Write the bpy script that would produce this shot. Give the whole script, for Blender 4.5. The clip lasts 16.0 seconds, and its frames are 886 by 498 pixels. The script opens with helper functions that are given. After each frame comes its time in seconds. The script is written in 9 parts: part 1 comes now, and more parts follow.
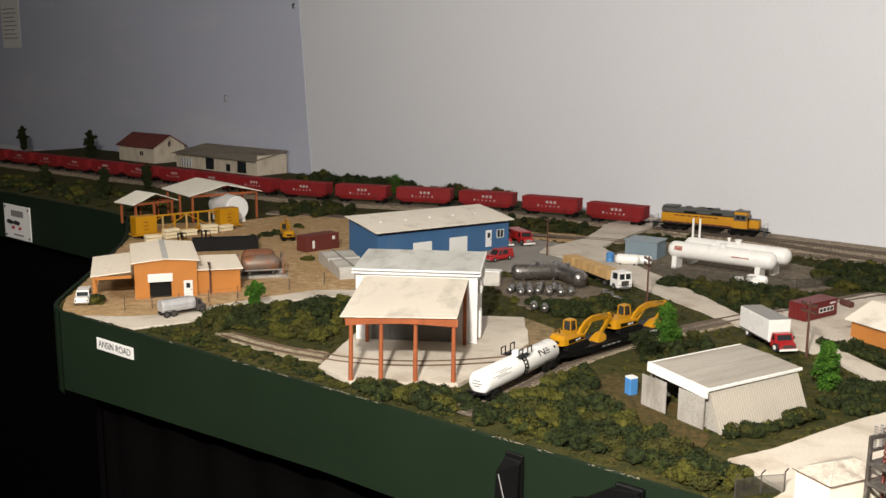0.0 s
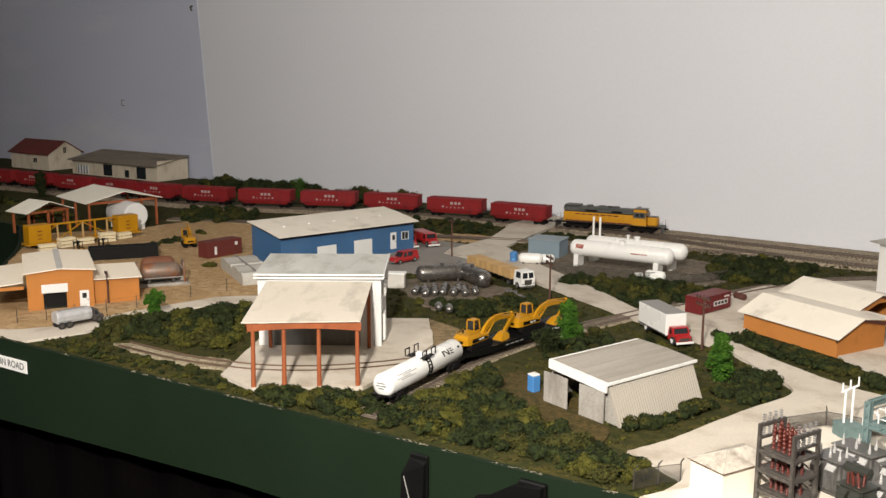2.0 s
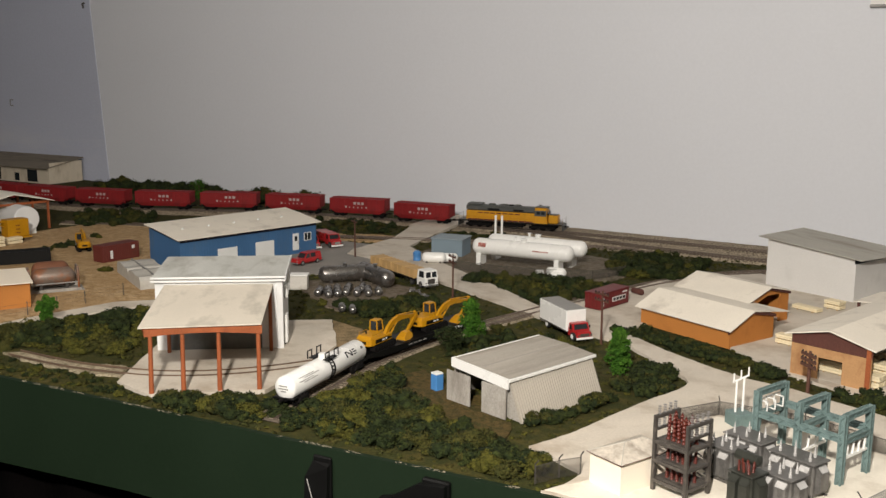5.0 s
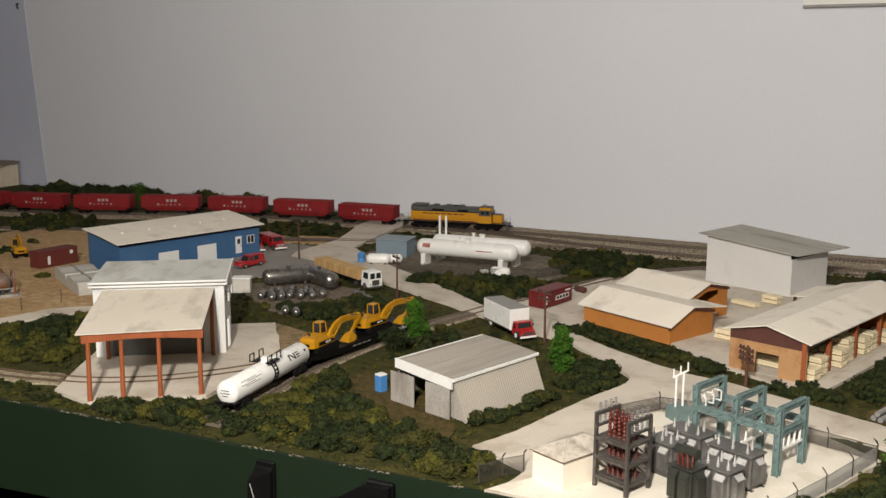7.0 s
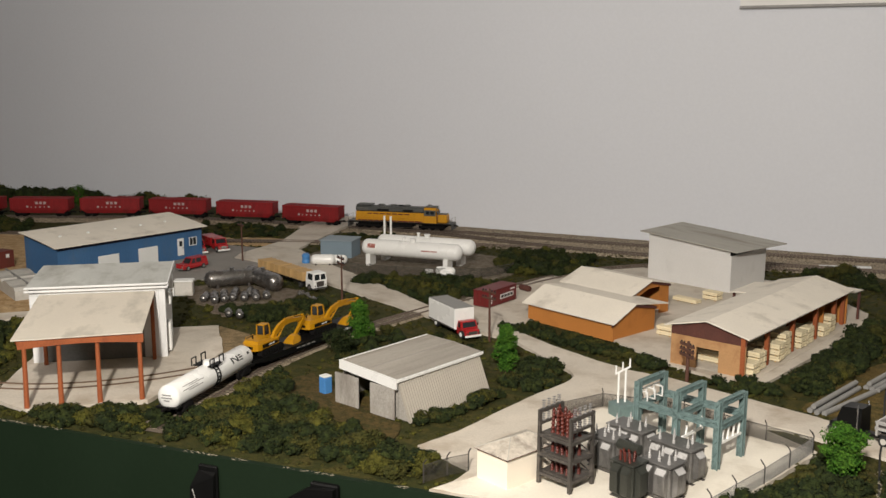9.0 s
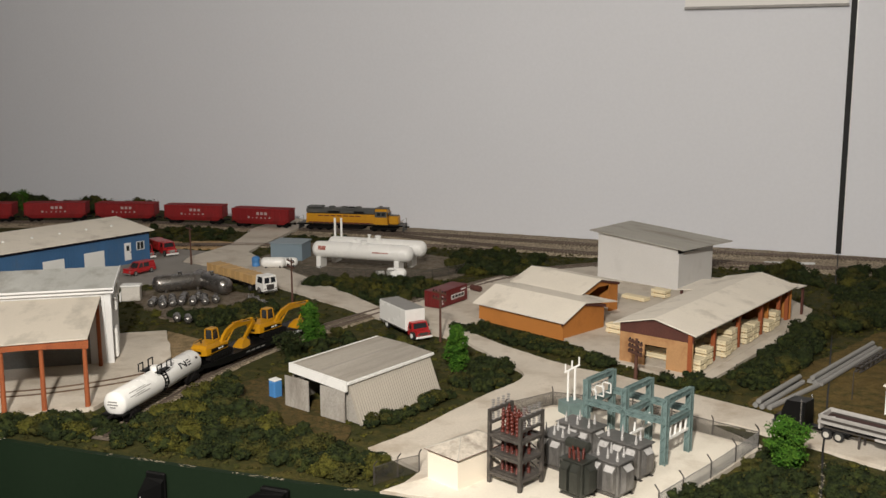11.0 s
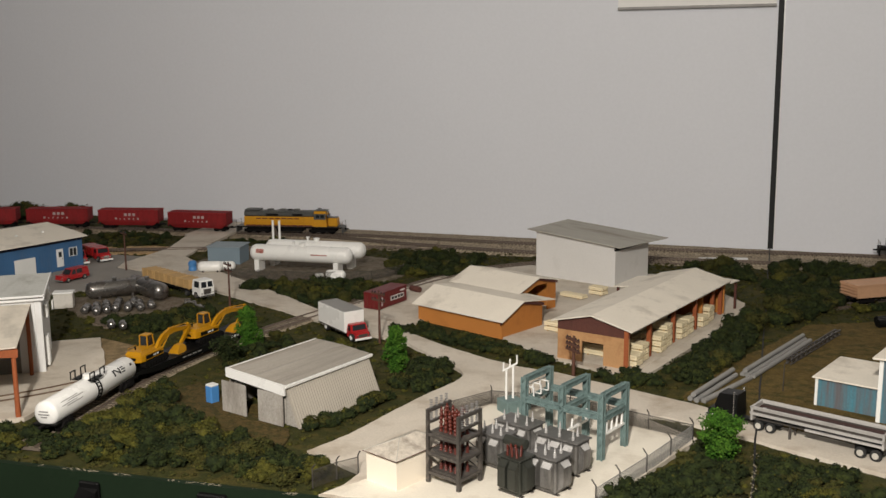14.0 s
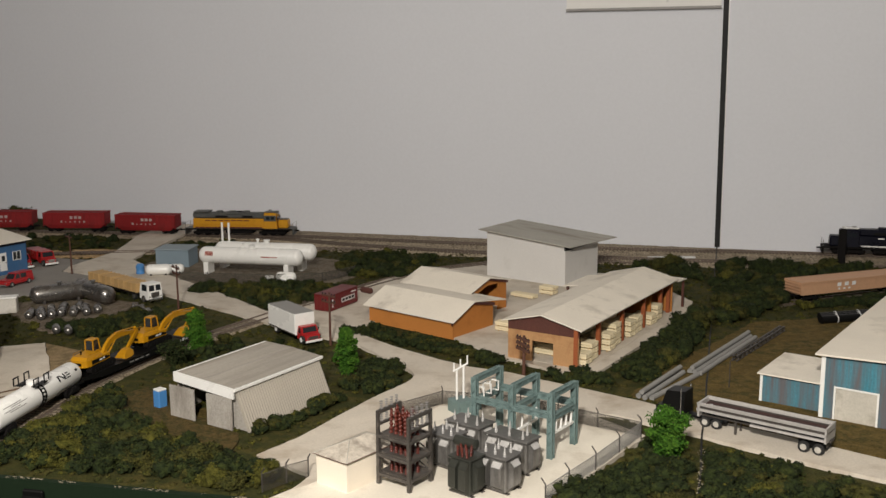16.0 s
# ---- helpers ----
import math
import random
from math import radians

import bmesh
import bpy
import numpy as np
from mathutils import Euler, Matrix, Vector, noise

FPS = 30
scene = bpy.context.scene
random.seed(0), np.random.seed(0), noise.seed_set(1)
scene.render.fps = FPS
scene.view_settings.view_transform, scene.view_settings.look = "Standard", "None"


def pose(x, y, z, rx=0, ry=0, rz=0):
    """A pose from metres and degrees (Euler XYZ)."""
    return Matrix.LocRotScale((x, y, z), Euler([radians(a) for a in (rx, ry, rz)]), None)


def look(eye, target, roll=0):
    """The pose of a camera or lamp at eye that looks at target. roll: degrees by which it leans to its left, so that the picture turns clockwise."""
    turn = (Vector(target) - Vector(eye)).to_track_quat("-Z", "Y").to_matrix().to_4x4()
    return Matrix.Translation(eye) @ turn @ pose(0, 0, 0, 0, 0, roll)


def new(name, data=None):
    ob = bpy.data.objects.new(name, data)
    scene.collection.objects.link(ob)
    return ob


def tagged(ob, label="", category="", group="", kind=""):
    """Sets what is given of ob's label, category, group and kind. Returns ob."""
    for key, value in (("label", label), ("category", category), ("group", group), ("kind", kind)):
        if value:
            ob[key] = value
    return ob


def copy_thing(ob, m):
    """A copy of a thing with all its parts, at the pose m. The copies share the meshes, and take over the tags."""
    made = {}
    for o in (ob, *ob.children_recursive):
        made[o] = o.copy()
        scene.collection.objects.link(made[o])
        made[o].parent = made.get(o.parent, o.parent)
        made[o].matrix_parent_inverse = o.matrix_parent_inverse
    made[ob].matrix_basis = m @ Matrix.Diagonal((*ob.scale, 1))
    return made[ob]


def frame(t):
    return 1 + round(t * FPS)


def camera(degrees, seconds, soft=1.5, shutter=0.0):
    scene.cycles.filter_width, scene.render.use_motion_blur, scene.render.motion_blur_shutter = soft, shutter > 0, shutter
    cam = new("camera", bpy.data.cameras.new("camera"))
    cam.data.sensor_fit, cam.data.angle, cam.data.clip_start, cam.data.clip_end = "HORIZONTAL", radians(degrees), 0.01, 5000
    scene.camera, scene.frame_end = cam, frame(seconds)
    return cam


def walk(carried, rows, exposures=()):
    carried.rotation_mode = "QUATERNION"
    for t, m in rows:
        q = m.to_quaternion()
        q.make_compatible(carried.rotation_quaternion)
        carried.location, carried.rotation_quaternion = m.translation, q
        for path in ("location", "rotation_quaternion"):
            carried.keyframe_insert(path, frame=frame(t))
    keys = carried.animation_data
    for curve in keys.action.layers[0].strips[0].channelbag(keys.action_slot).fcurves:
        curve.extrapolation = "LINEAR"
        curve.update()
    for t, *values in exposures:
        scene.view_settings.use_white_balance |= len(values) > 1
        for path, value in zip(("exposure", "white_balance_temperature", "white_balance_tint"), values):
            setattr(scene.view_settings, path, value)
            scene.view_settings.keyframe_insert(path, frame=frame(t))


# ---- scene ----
cam = camera(48.42, 16.0)
PATH = [
    (0.0, 0.0000, 0.0000, 0.3327, 42.031, -10.702, 0.400),
    (0.5, 0.0014, 0.0009, 0.3329, 41.410, -10.682, 0.213),
    (1.0, 0.0031, 0.0021, 0.3326, 40.173, -10.624, 0.153),
    (1.5, 0.0061, 0.0033, 0.3329, 38.451, -10.605, 0.087),
    (2.0, 0.0074, 0.0043, 0.3331, 36.697, -10.556, 0.123),
    (2.5, 0.0084, 0.0048, 0.3335, 35.055, -10.573, 0.210),
    (3.0, 0.0089, 0.0054, 0.3335, 33.694, -10.562, 0.399),
    (3.5, 0.0095, 0.0062, 0.3334, 32.827, -10.542, 0.440),
    (4.0, 0.0098, 0.0060, 0.3335, 32.247, -10.566, 0.448),
    (6.5, 0.0155, 0.0086, 0.3335, 28.986, -10.512, 0.080),
    (7.0, 0.0166, 0.0094, 0.3336, 28.059, -10.518, 0.096),
    (7.5, 0.0180, 0.0102, 0.3334, 27.141, -10.503, 0.011),
    (8.0, 0.0188, 0.0103, 0.3335, 26.217, -10.505, 0.057),
    (8.5, 0.0194, 0.0110, 0.3337, 25.490, -10.522, 0.112),
    (9.0, 0.0200, 0.0113, 0.3335, 24.942, -10.512, 0.073),
    (11.5, 0.0253, 0.0134, 0.3335, 21.528, -10.441, -0.136),
    (12.0, 0.0260, 0.0134, 0.3335, 20.942, -10.433, -0.154),
    (12.5, 0.0268, 0.0139, 0.3335, 20.490, -10.431, -0.214),
    (13.0, 0.0275, 0.0141, 0.3337, 19.960, -10.440, -0.248),
    (13.5, 0.0285, 0.0147, 0.3330, 19.442, -10.406, -0.348),
    (14.0, 0.0300, 0.0150, 0.3329, 18.831, -10.401, -0.410),
    (14.5, 0.0309, 0.0152, 0.3334, 18.105, -10.437, -0.484),
    (15.0, 0.0319, 0.0157, 0.3334, 17.325, -10.450, -0.480),
    (15.5, 0.0326, 0.0161, 0.3333, 16.623, -10.452, -0.453),
    (16.0, 0.0336, 0.0156, 0.3333, 16.070, -10.385, -0.359),
]
walk(cam, [(t, pose(x, y, z, 0, 0, yaw) @ pose(0, 0, 0, 90 + pitch, 0, 0) @ pose(0, 0, 0, 0, 0, roll)) for t, x, y, z, yaw, pitch, roll in PATH],
     exposures=[(0.0, 0.0), (1.0, 0.0), (2.5, -0.19), (4.0, -0.36), (7.0, -0.50), (9.0, -0.56), (12.5, -0.69), (16.0, -0.76)])
# ---- world ----
world = bpy.data.worlds.new("room_air")
scene.world = world
world.use_nodes = True
world.node_tree.nodes["Background"].inputs[0].default_value = (1.0, 0.93, 0.85, 1)
world.node_tree.nodes["Background"].inputs[1].default_value = 0.01
# a bare work lamp in the aisle, just over the viewer's head, and an added overhead fill light with no fixture
lamp = new("work_lamp", bpy.data.lights.new("work_lamp", "POINT"))
lamp.data.shadow_soft_size = 0.03
lamp.data.energy, lamp.data.color = 129.0, (1.0, 0.935, 0.840)
lamp.matrix_world = pose(-0.02, -0.20, 0.70)
# made-up fill that only lifts the room's ambient level
lamp = new("overhead_fill", bpy.data.lights.new("overhead_fill", "AREA"))
lamp.data.shape, lamp.data.size = "DISK", 0.5
lamp.data.energy, lamp.data.color = 20.0, (1.0, 0.945, 0.91)
lamp.matrix_world = look((-0.75, -0.55, 1.45), (-0.75, 0.9, 0.0))


# ---- materials ----
def surf(name, col, rough=0.75, metal=0.0, var=0.18, scale=45.0, fine=700.0, stain=None, amount=0.0, stain_scale=25.0,
         stretch=(1, 1, 1), bump=0.15, depth=0.0004, spread=0.0, coat=0.0, spec=0.5):
    """A worn surface: colour that varies at two scales, stains with their own colour, fine relief."""
    m = bpy.data.materials.new(name)
    m.use_nodes = True
    nt = m.node_tree
    N, L = nt.nodes, nt.links
    b = N["Principled BSDF"]
    b.inputs["Metallic"].default_value = metal
    b.inputs["Coat Weight"].default_value = coat
    b.inputs["Specular IOR Level"].default_value = spec
    tc = N.new("ShaderNodeTexCoord")
    mp = N.new("ShaderNodeMapping")
    mp.inputs["Scale"].default_value = stretch
    L.new(tc.outputs["Object"], mp.inputs["Vector"])
    n1 = N.new("ShaderNodeTexNoise")
    n1.inputs["Scale"].default_value, n1.inputs["Detail"].default_value = scale, 5
    n2 = N.new("ShaderNodeTexNoise")
    n2.inputs["Scale"].default_value, n2.inputs["Detail"].default_value = fine, 3
    L.new(mp.outputs[0], n1.inputs["Vector"])
    L.new(tc.outputs["Object"], n2.inputs["Vector"])
    add = N.new("ShaderNodeMath")
    add.operation = "ADD"
    L.new(n1.outputs["Fac"], add.inputs[0])
    L.new(n2.outputs["Fac"], add.inputs[1])
    rng = N.new("ShaderNodeMapRange")
    rng.inputs["From Min"].default_value, rng.inputs["From Max"].default_value = 0.6, 1.4
    rng.inputs["To Min"].default_value, rng.inputs["To Max"].default_value = 1 - var, 1 + var
    L.new(add.outputs[0], rng.inputs["Value"])
    mul = N.new("ShaderNodeVectorMath")
    mul.operation = "SCALE"
    mul.inputs[0].default_value = col
    L.new(rng.outputs[0], mul.inputs["Scale"])
    out = mul.outputs[0]
    if spread:
        info = N.new("ShaderNodeObjectInfo")
        r2 = N.new("ShaderNodeMapRange")
        r2.inputs["To Min"].default_value, r2.inputs["To Max"].default_value = 1 - spread, 1 + spread
        L.new(info.outputs["Random"], r2.inputs["Value"])
        mul2 = N.new("ShaderNodeVectorMath")
        mul2.operation = "SCALE"
        L.new(out, mul2.inputs[0])
        L.new(r2.outputs[0], mul2.inputs["Scale"])
        out = mul2.outputs[0]
    if stain is not None:
        n3 = N.new("ShaderNodeTexNoise")
        n3.inputs["Scale"].default_value, n3.inputs["Detail"].default_value, n3.inputs["Roughness"].default_value = stain_scale, 6, 0.65
        L.new(mp.outputs[0], n3.inputs["Vector"])
        r3 = N.new("ShaderNodeMapRange")
        r3.inputs["From Min"].default_value, r3.inputs["From Max"].default_value = 0.62 - 0.25 * amount, 0.80 - 0.2 * amount
        r3.inputs["To Max"].default_value = min(1.0, 0.4 + amount)
        L.new(n3.outputs["Fac"], r3.inputs["Value"])
        mx = N.new("ShaderNodeMix")
        mx.data_type = "RGBA"
        mx.inputs[7].default_value = (*stain, 1)
        L.new(r3.outputs[0], mx.inputs[0])
        L.new(out, mx.inputs[6])
        out = mx.outputs[2]
    L.new(out, b.inputs["Base Color"])
    rr = N.new("ShaderNodeMapRange")
    rr.inputs["To Min"].default_value, rr.inputs["To Max"].default_value = max(0.03, rough - 0.12), min(1, rough + 0.12)
    L.new(n1.outputs["Fac"], rr.inputs["Value"])
    L.new(rr.outputs[0], b.inputs["Roughness"])
    if bump:
        bp = N.new("ShaderNodeBump")
        bp.inputs["Strength"].default_value, bp.inputs["Distance"].default_value = bump, depth
        L.new(n2.outputs["Fac"], bp.inputs["Height"])
        L.new(bp.outputs[0], b.inputs["Normal"])
    return m


def earth(name, cols, scale, fine, depth=0.0012, rough=0.95, mid=(0.42, 0.58)):
    """Flocked scenery: three colours in patches, broken up by grain."""
    m = bpy.data.materials.new(name)
    m.use_nodes = True
    N, L = m.node_tree.nodes, m.node_tree.links
    b = N["Principled BSDF"]
    b.inputs["Roughness"].default_value = rough
    b.inputs["Specular IOR Level"].default_value = 0.2
    tc = N.new("ShaderNodeTexCoord")
    fac = []
    for s, d in ((scale, 6), (scale * 3.7, 4), (fine, 3)):
        n = N.new("ShaderNodeTexNoise")
        n.inputs["Scale"].default_value, n.inputs["Detail"].default_value, n.inputs["Roughness"].default_value = s, d, 0.62
        L.new(tc.outputs["Object"], n.inputs["Vector"])
        fac.append(n)
    prev = None
    for i, n in enumerate(fac[:2]):
        r = N.new("ShaderNodeMapRange")
        r.inputs["From Min"].default_value, r.inputs["From Max"].default_value = mid
        L.new(n.outputs["Fac"], r.inputs["Value"])
        mx = N.new("ShaderNodeMix")
        mx.data_type = "RGBA"
        L.new(r.outputs[0], mx.inputs[0])
        if prev is None:
            mx.inputs[6].default_value = (*cols[0], 1)
        else:
            L.new(prev, mx.inputs[6])
        mx.inputs[7].default_value = (*cols[i + 1], 1)
        prev = mx.outputs[2]
    g = N.new("ShaderNodeMapRange")
    g.inputs["From Min"].default_value, g.inputs["From Max"].default_value = 0.3, 0.7
    g.inputs["To Min"].default_value, g.inputs["To Max"].default_value = 0.55, 1.5
    L.new(fac[2].outputs["Fac"], g.inputs["Value"])
    sc = N.new("ShaderNodeVectorMath")
    sc.operation = "SCALE"
    L.new(prev, sc.inputs[0])
    L.new(g.outputs[0], sc.inputs["Scale"])
    L.new(sc.outputs[0], b.inputs["Base Color"])
    bp = N.new("ShaderNodeBump")
    bp.inputs["Strength"].default_value, bp.inputs["Distance"].default_value = 0.8, depth
    L.new(fac[2].outputs["Fac"], bp.inputs["Height"])
    L.new(bp.outputs[0], b.inputs["Normal"])
    return m


WALL = surf("wall_paint", (0.735, 0.750, 0.800), 0.9, var=0.025, scale=3, fine=160, bump=0.12, depth=0.0008)
SKY = surf("sky_paint", (0.55, 0.58, 0.70), 0.9, var=0.07, scale=2.2, fine=160, stain=(0.70, 0.70, 0.74), amount=0.35, stain_scale=2.0, stretch=(0.5, 1, 1.6), bump=0.1)
ROOM = surf("dark_room_paint", (0.035, 0.032, 0.03), 0.95, var=0.2, scale=3, fine=60)
PLASTER = surf("ceiling_plaster", (0.30, 0.28, 0.25), 0.95, var=0.05, scale=3, fine=80)
FASCIA = surf("green_fascia_paint", (0.0100, 0.0195, 0.0100), 0.6, var=0.10, scale=9, fine=240, bump=0.08, stain=(0.016, 0.026, 0.015), amount=0.1, stain_scale=60, spec=0.15)
NEARBLACK = surf("near_black", (0.0018, 0.0013, 0.0014), 0.95, var=0.3, scale=12, fine=300, spec=0.05)
TURF = earth("turf", ((0.042, 0.041, 0.0100), (0.062, 0.052, 0.0130), (0.030, 0.033, 0.0080)), 16, 620)
SCRUB = earth("brown_grass", ((0.090, 0.061, 0.017), (0.057, 0.048, 0.0135), (0.116, 0.080, 0.024)), 22, 620)
SAND = earth("tan_sand", ((0.40, 0.27, 0.140), (0.46, 0.325, 0.180), (0.33, 0.215, 0.105)), 18, 800, depth=0.0005)
GRAVEL = earth("ballast_stone", ((0.27, 0.220, 0.155), (0.14, 0.110, 0.075), (0.40, 0.335, 0.25)), 60, 900, depth=0.0016)
CONCRETE = surf("concrete_paving", (0.56, 0.505, 0.43), 0.85, var=0.14, scale=18, fine=500, stain=(0.38, 0.315, 0.245), amount=0.5, stain_scale=19, bump=0.12)
LOT = surf("worn_asphalt", (0.23, 0.215, 0.195), 0.9, var=0.15, scale=25, fine=600, stain=(0.15, 0.135, 0.12), amount=0.35, stain_scale=18)
LEAF = earth("dark_foliage", ((0.023, 0.033, 0.0090), (0.034, 0.043, 0.0100), (0.013, 0.020, 0.0065)), 45, 900, depth=0.0016)
OLIVE = earth("olive_foliage", ((0.062, 0.062, 0.0105), (0.046, 0.049, 0.0090), (0.080, 0.075, 0.0125)), 50, 900, depth=0.0016)
DRAB = earth("drab_foliage", ((0.040, 0.042, 0.0100), (0.028, 0.033, 0.0080), (0.054, 0.051, 0.0115)), 50, 900, depth=0.0016)
BRIGHT = earth("bright_foliage", ((0.046, 0.125, 0.011), (0.078, 0.165, 0.017), (0.026, 0.080, 0.008)), 60, 500, depth=0.001)
BARK = surf("bark", (0.10, 0.06, 0.035), 0.9, fine=900)
WHITE = surf("white_paint", (0.70, 0.70, 0.695), 0.55, var=0.05, scale=30, fine=500, stain=(0.55, 0.53, 0.48), amount=0.12)
GLOSS = surf("gloss_white_paint", (0.80, 0.795, 0.77), 0.28, var=0.03, scale=25, fine=400, bump=0.03)
CREAM = surf("cream_block", (0.84, 0.76, 0.64), 0.7, var=0.03, scale=30, fine=700, bump=0.1)
ROOF = surf("weathered_white_roof", (0.74, 0.685, 0.595), 0.8, var=0.08, scale=25, fine=600, stain=(0.44, 0.395, 0.335), amount=0.36, stain_scale=22, stretch=(1, 1, 1))
GREYROOF = surf("grey_roof", (0.40, 0.385, 0.345), 0.85, var=0.12, scale=30, fine=600, stain=(0.25, 0.225, 0.19), amount=0.5, stain_scale=16, stretch=(0.4, 1.5, 1))
METALROOF = surf("corrugated_metal", (0.31, 0.285, 0.25), 0.6, 0.0, var=0.16, scale=60, fine=500, stain=(0.22, 0.195, 0.165), amount=0.6, stain_scale=40, stretch=(1.8, 0.16, 1))
PLYWOOD = surf("grey_weathered_boards", (0.37, 0.345, 0.31), 0.85, var=0.28, scale=60, fine=500, stain=(0.20, 0.175, 0.15), amount=0.6, stain_scale=40, stretch=(1, 1, 0.3))
ORANGE = surf("ochre_clapboard", (0.44, 0.175, 0.042), 0.75, var=0.10, scale=30, fine=600, stain=(0.32, 0.12, 0.03), amount=0.25, spec=0.25)
TIMBER = surf("red_brown_timber", (0.30, 0.085, 0.030), 0.7, var=0.28, scale=50, fine=600, stretch=(1, 1, 0.2), stain=(0.17, 0.045, 0.02), amount=0.3, stain_scale=60, spec=0.3)
DARKBRICK = surf("dark_brown_siding", (0.085, 0.028, 0.020), 0.8, var=0.25, scale=60, fine=500)
BLUE = surf("blue_siding", (0.045, 0.118, 0.248), 0.6, var=0.14, scale=35, fine=500, stain=(0.07, 0.12, 0.20), amount=0.3, stain_scale=30, stretch=(1, 1, 0.4), spec=0.3)
PALEBLUE = surf("grey_blue_paint", (0.185, 0.245, 0.290), 0.7, var=0.1)
TEAL = surf("teal_siding", (0.055, 0.21, 0.275), 0.75, var=0.28, scale=60, fine=500, stain=(0.115, 0.115, 0.125), amount=1.0, stain_scale=40, stretch=(1.8, 1.8, 0.14), spec=0.3)
GREENSTEEL = surf("grey_green_steel", (0.130, 0.190, 0.185), 0.6, var=0.2, scale=90, fine=900, stain=(0.07, 0.10, 0.10), amount=0.35, stain_scale=160)
STEEL = surf("dark_grey_steel", (0.068, 0.060, 0.054), 0.5, 0.2, var=0.15, scale=60, fine=500)
CASING = surf("transformer_grey", (0.115, 0.110, 0.104), 0.34, 0.35, var=0.3, scale=70, fine=700, stain=(0.27, 0.26, 0.25), amount=0.4, stain_scale=90, stretch=(1, 1, 0.35))
DARKCASE = surf("transformer_dark_grey", (0.040, 0.042, 0.035), 0.4, 0.3, var=0.25, scale=60, fine=500)
SILVER = surf("silver_paint", (0.24, 0.23, 0.22), 0.27, 0.8, var=0.25, scale=50, fine=500, stain=(0.10, 0.075, 0.06), amount=0.55, stain_scale=45)
CHROME = surf("bright_metal", (0.65, 0.65, 0.65), 0.2, 0.9, var=0.05)
RUST = surf("rusty_steel", (0.20, 0.150, 0.120), 0.5, 0.3, var=0.25, scale=60, fine=500, stain=(0.26, 0.085, 0.025), amount=0.75, stain_scale=45)
PIPE = surf("grey_pipe", (0.24, 0.235, 0.225), 0.6, 0.0, var=0.12)
CERAMIC = surf("red_brown_ceramic", (0.098, 0.018, 0.011), 0.38, var=0.15, scale=120, stain=(0.05, 0.012, 0.01), amount=0.3, stain_scale=150)
RED = surf("red_vehicle_paint", (0.36, 0.016, 0.018), 0.3, var=0.05, coat=0.15, spec=0.35)
CARRED = surf("railcar_red", (0.235, 0.016, 0.018), 0.6, var=0.14, scale=30, fine=500, stain=(0.11, 0.016, 0.016), amount=0.3, stain_scale=40, stretch=(1, 1, 0.5), spread=0.10, spec=0.25)
OXIDE = surf("oxide_red_paint", (0.120, 0.027, 0.021), 0.6, var=0.15, scale=30, fine=500, stain=(0.09, 0.03, 0.02), amount=0.3, spec=0.25)
TAN = surf("tan_railcar_paint", (0.50, 0.29, 0.17), 0.65, var=0.1, scale=30, fine=500, stain=(0.36, 0.22, 0.13), amount=0.25)
YELLOW = surf("machine_yellow", (0.43, 0.205, 0.006), 0.38, var=0.12, scale=60, fine=500, bump=0.05, stain=(0.28, 0.13, 0.01), amount=0.2, stain_scale=110, spec=0.3)
LOCO = surf("locomotive_yellow", (0.60, 0.285, 0.016), 0.45, var=0.10, scale=50, fine=400, bump=0.05, stain=(0.30, 0.14, 0.02), amount=0.25, stain_scale=60, spec=0.3)
LOCOGREY = surf("locomotive_grey", (0.075, 0.078, 0.075), 0.5, var=0.2, stain=(0.14, 0.13, 0.11), amount=0.3, stain_scale=60)
NAVY = surf("navy_paint", (0.0045, 0.005, 0.012), 0.4, var=0.1, spec=0.25)
BLACK = surf("black_paint", (0.0050, 0.0050, 0.0050), 0.45, var=0.2, spec=0.2)
GRIME = surf("grimy_black", (0.008, 0.007, 0.0068), 0.85, var=0.3, spec=0.12)
RUBBER = surf("rubber", (0.016, 0.016, 0.016), 0.85, var=0.2)
GLASS = surf("dark_window", (0.020, 0.024, 0.028), 0.08, var=0.1, bump=0)
RAIL = surf("rail_steel", (0.20, 0.155, 0.125), 0.45, 0.6, var=0.2)
TIE = surf("weathered_tie", (0.12, 0.095, 0.072), 0.9, var=0.3, scale=200)
LUMBER = surf("fresh_lumber", (0.76, 0.66, 0.45), 0.75, var=0.10, scale=60, fine=700, stretch=(0.3, 1, 1), spread=0.07)
CRATE = surf("crate_plywood", (0.47, 0.30, 0.125), 0.75, var=0.15, scale=60, fine=600)
PLASTIC = surf("blue_plastic", (0.065, 0.22, 0.50), 0.4, var=0.06)
PAPER = surf("white_paper", (0.84, 0.83, 0.81), 0.8, var=0.02, scale=8, fine=100, bump=0.03)
INK = surf("black_ink", (0.006, 0.006, 0.007), 0.7, var=0.1, bump=0)
POLE = surf("creosoted_pole", (0.085, 0.035, 0.022), 0.8, var=0.25, scale=60, stretch=(1, 1, 0.2))
WIRE = surf("grimy_wire", (0.070, 0.065, 0.055), 0.7, 0.2, var=0.2, bump=0)
TARP = surf("grey_tarpaulin", (0.46, 0.44, 0.40), 0.6, var=0.12, scale=40, fine=300, stain=(0.30, 0.28, 0.25), amount=0.3)
ROSE = surf("grey_white_panel", (0.70, 0.70, 0.68), 0.6, var=0.05)


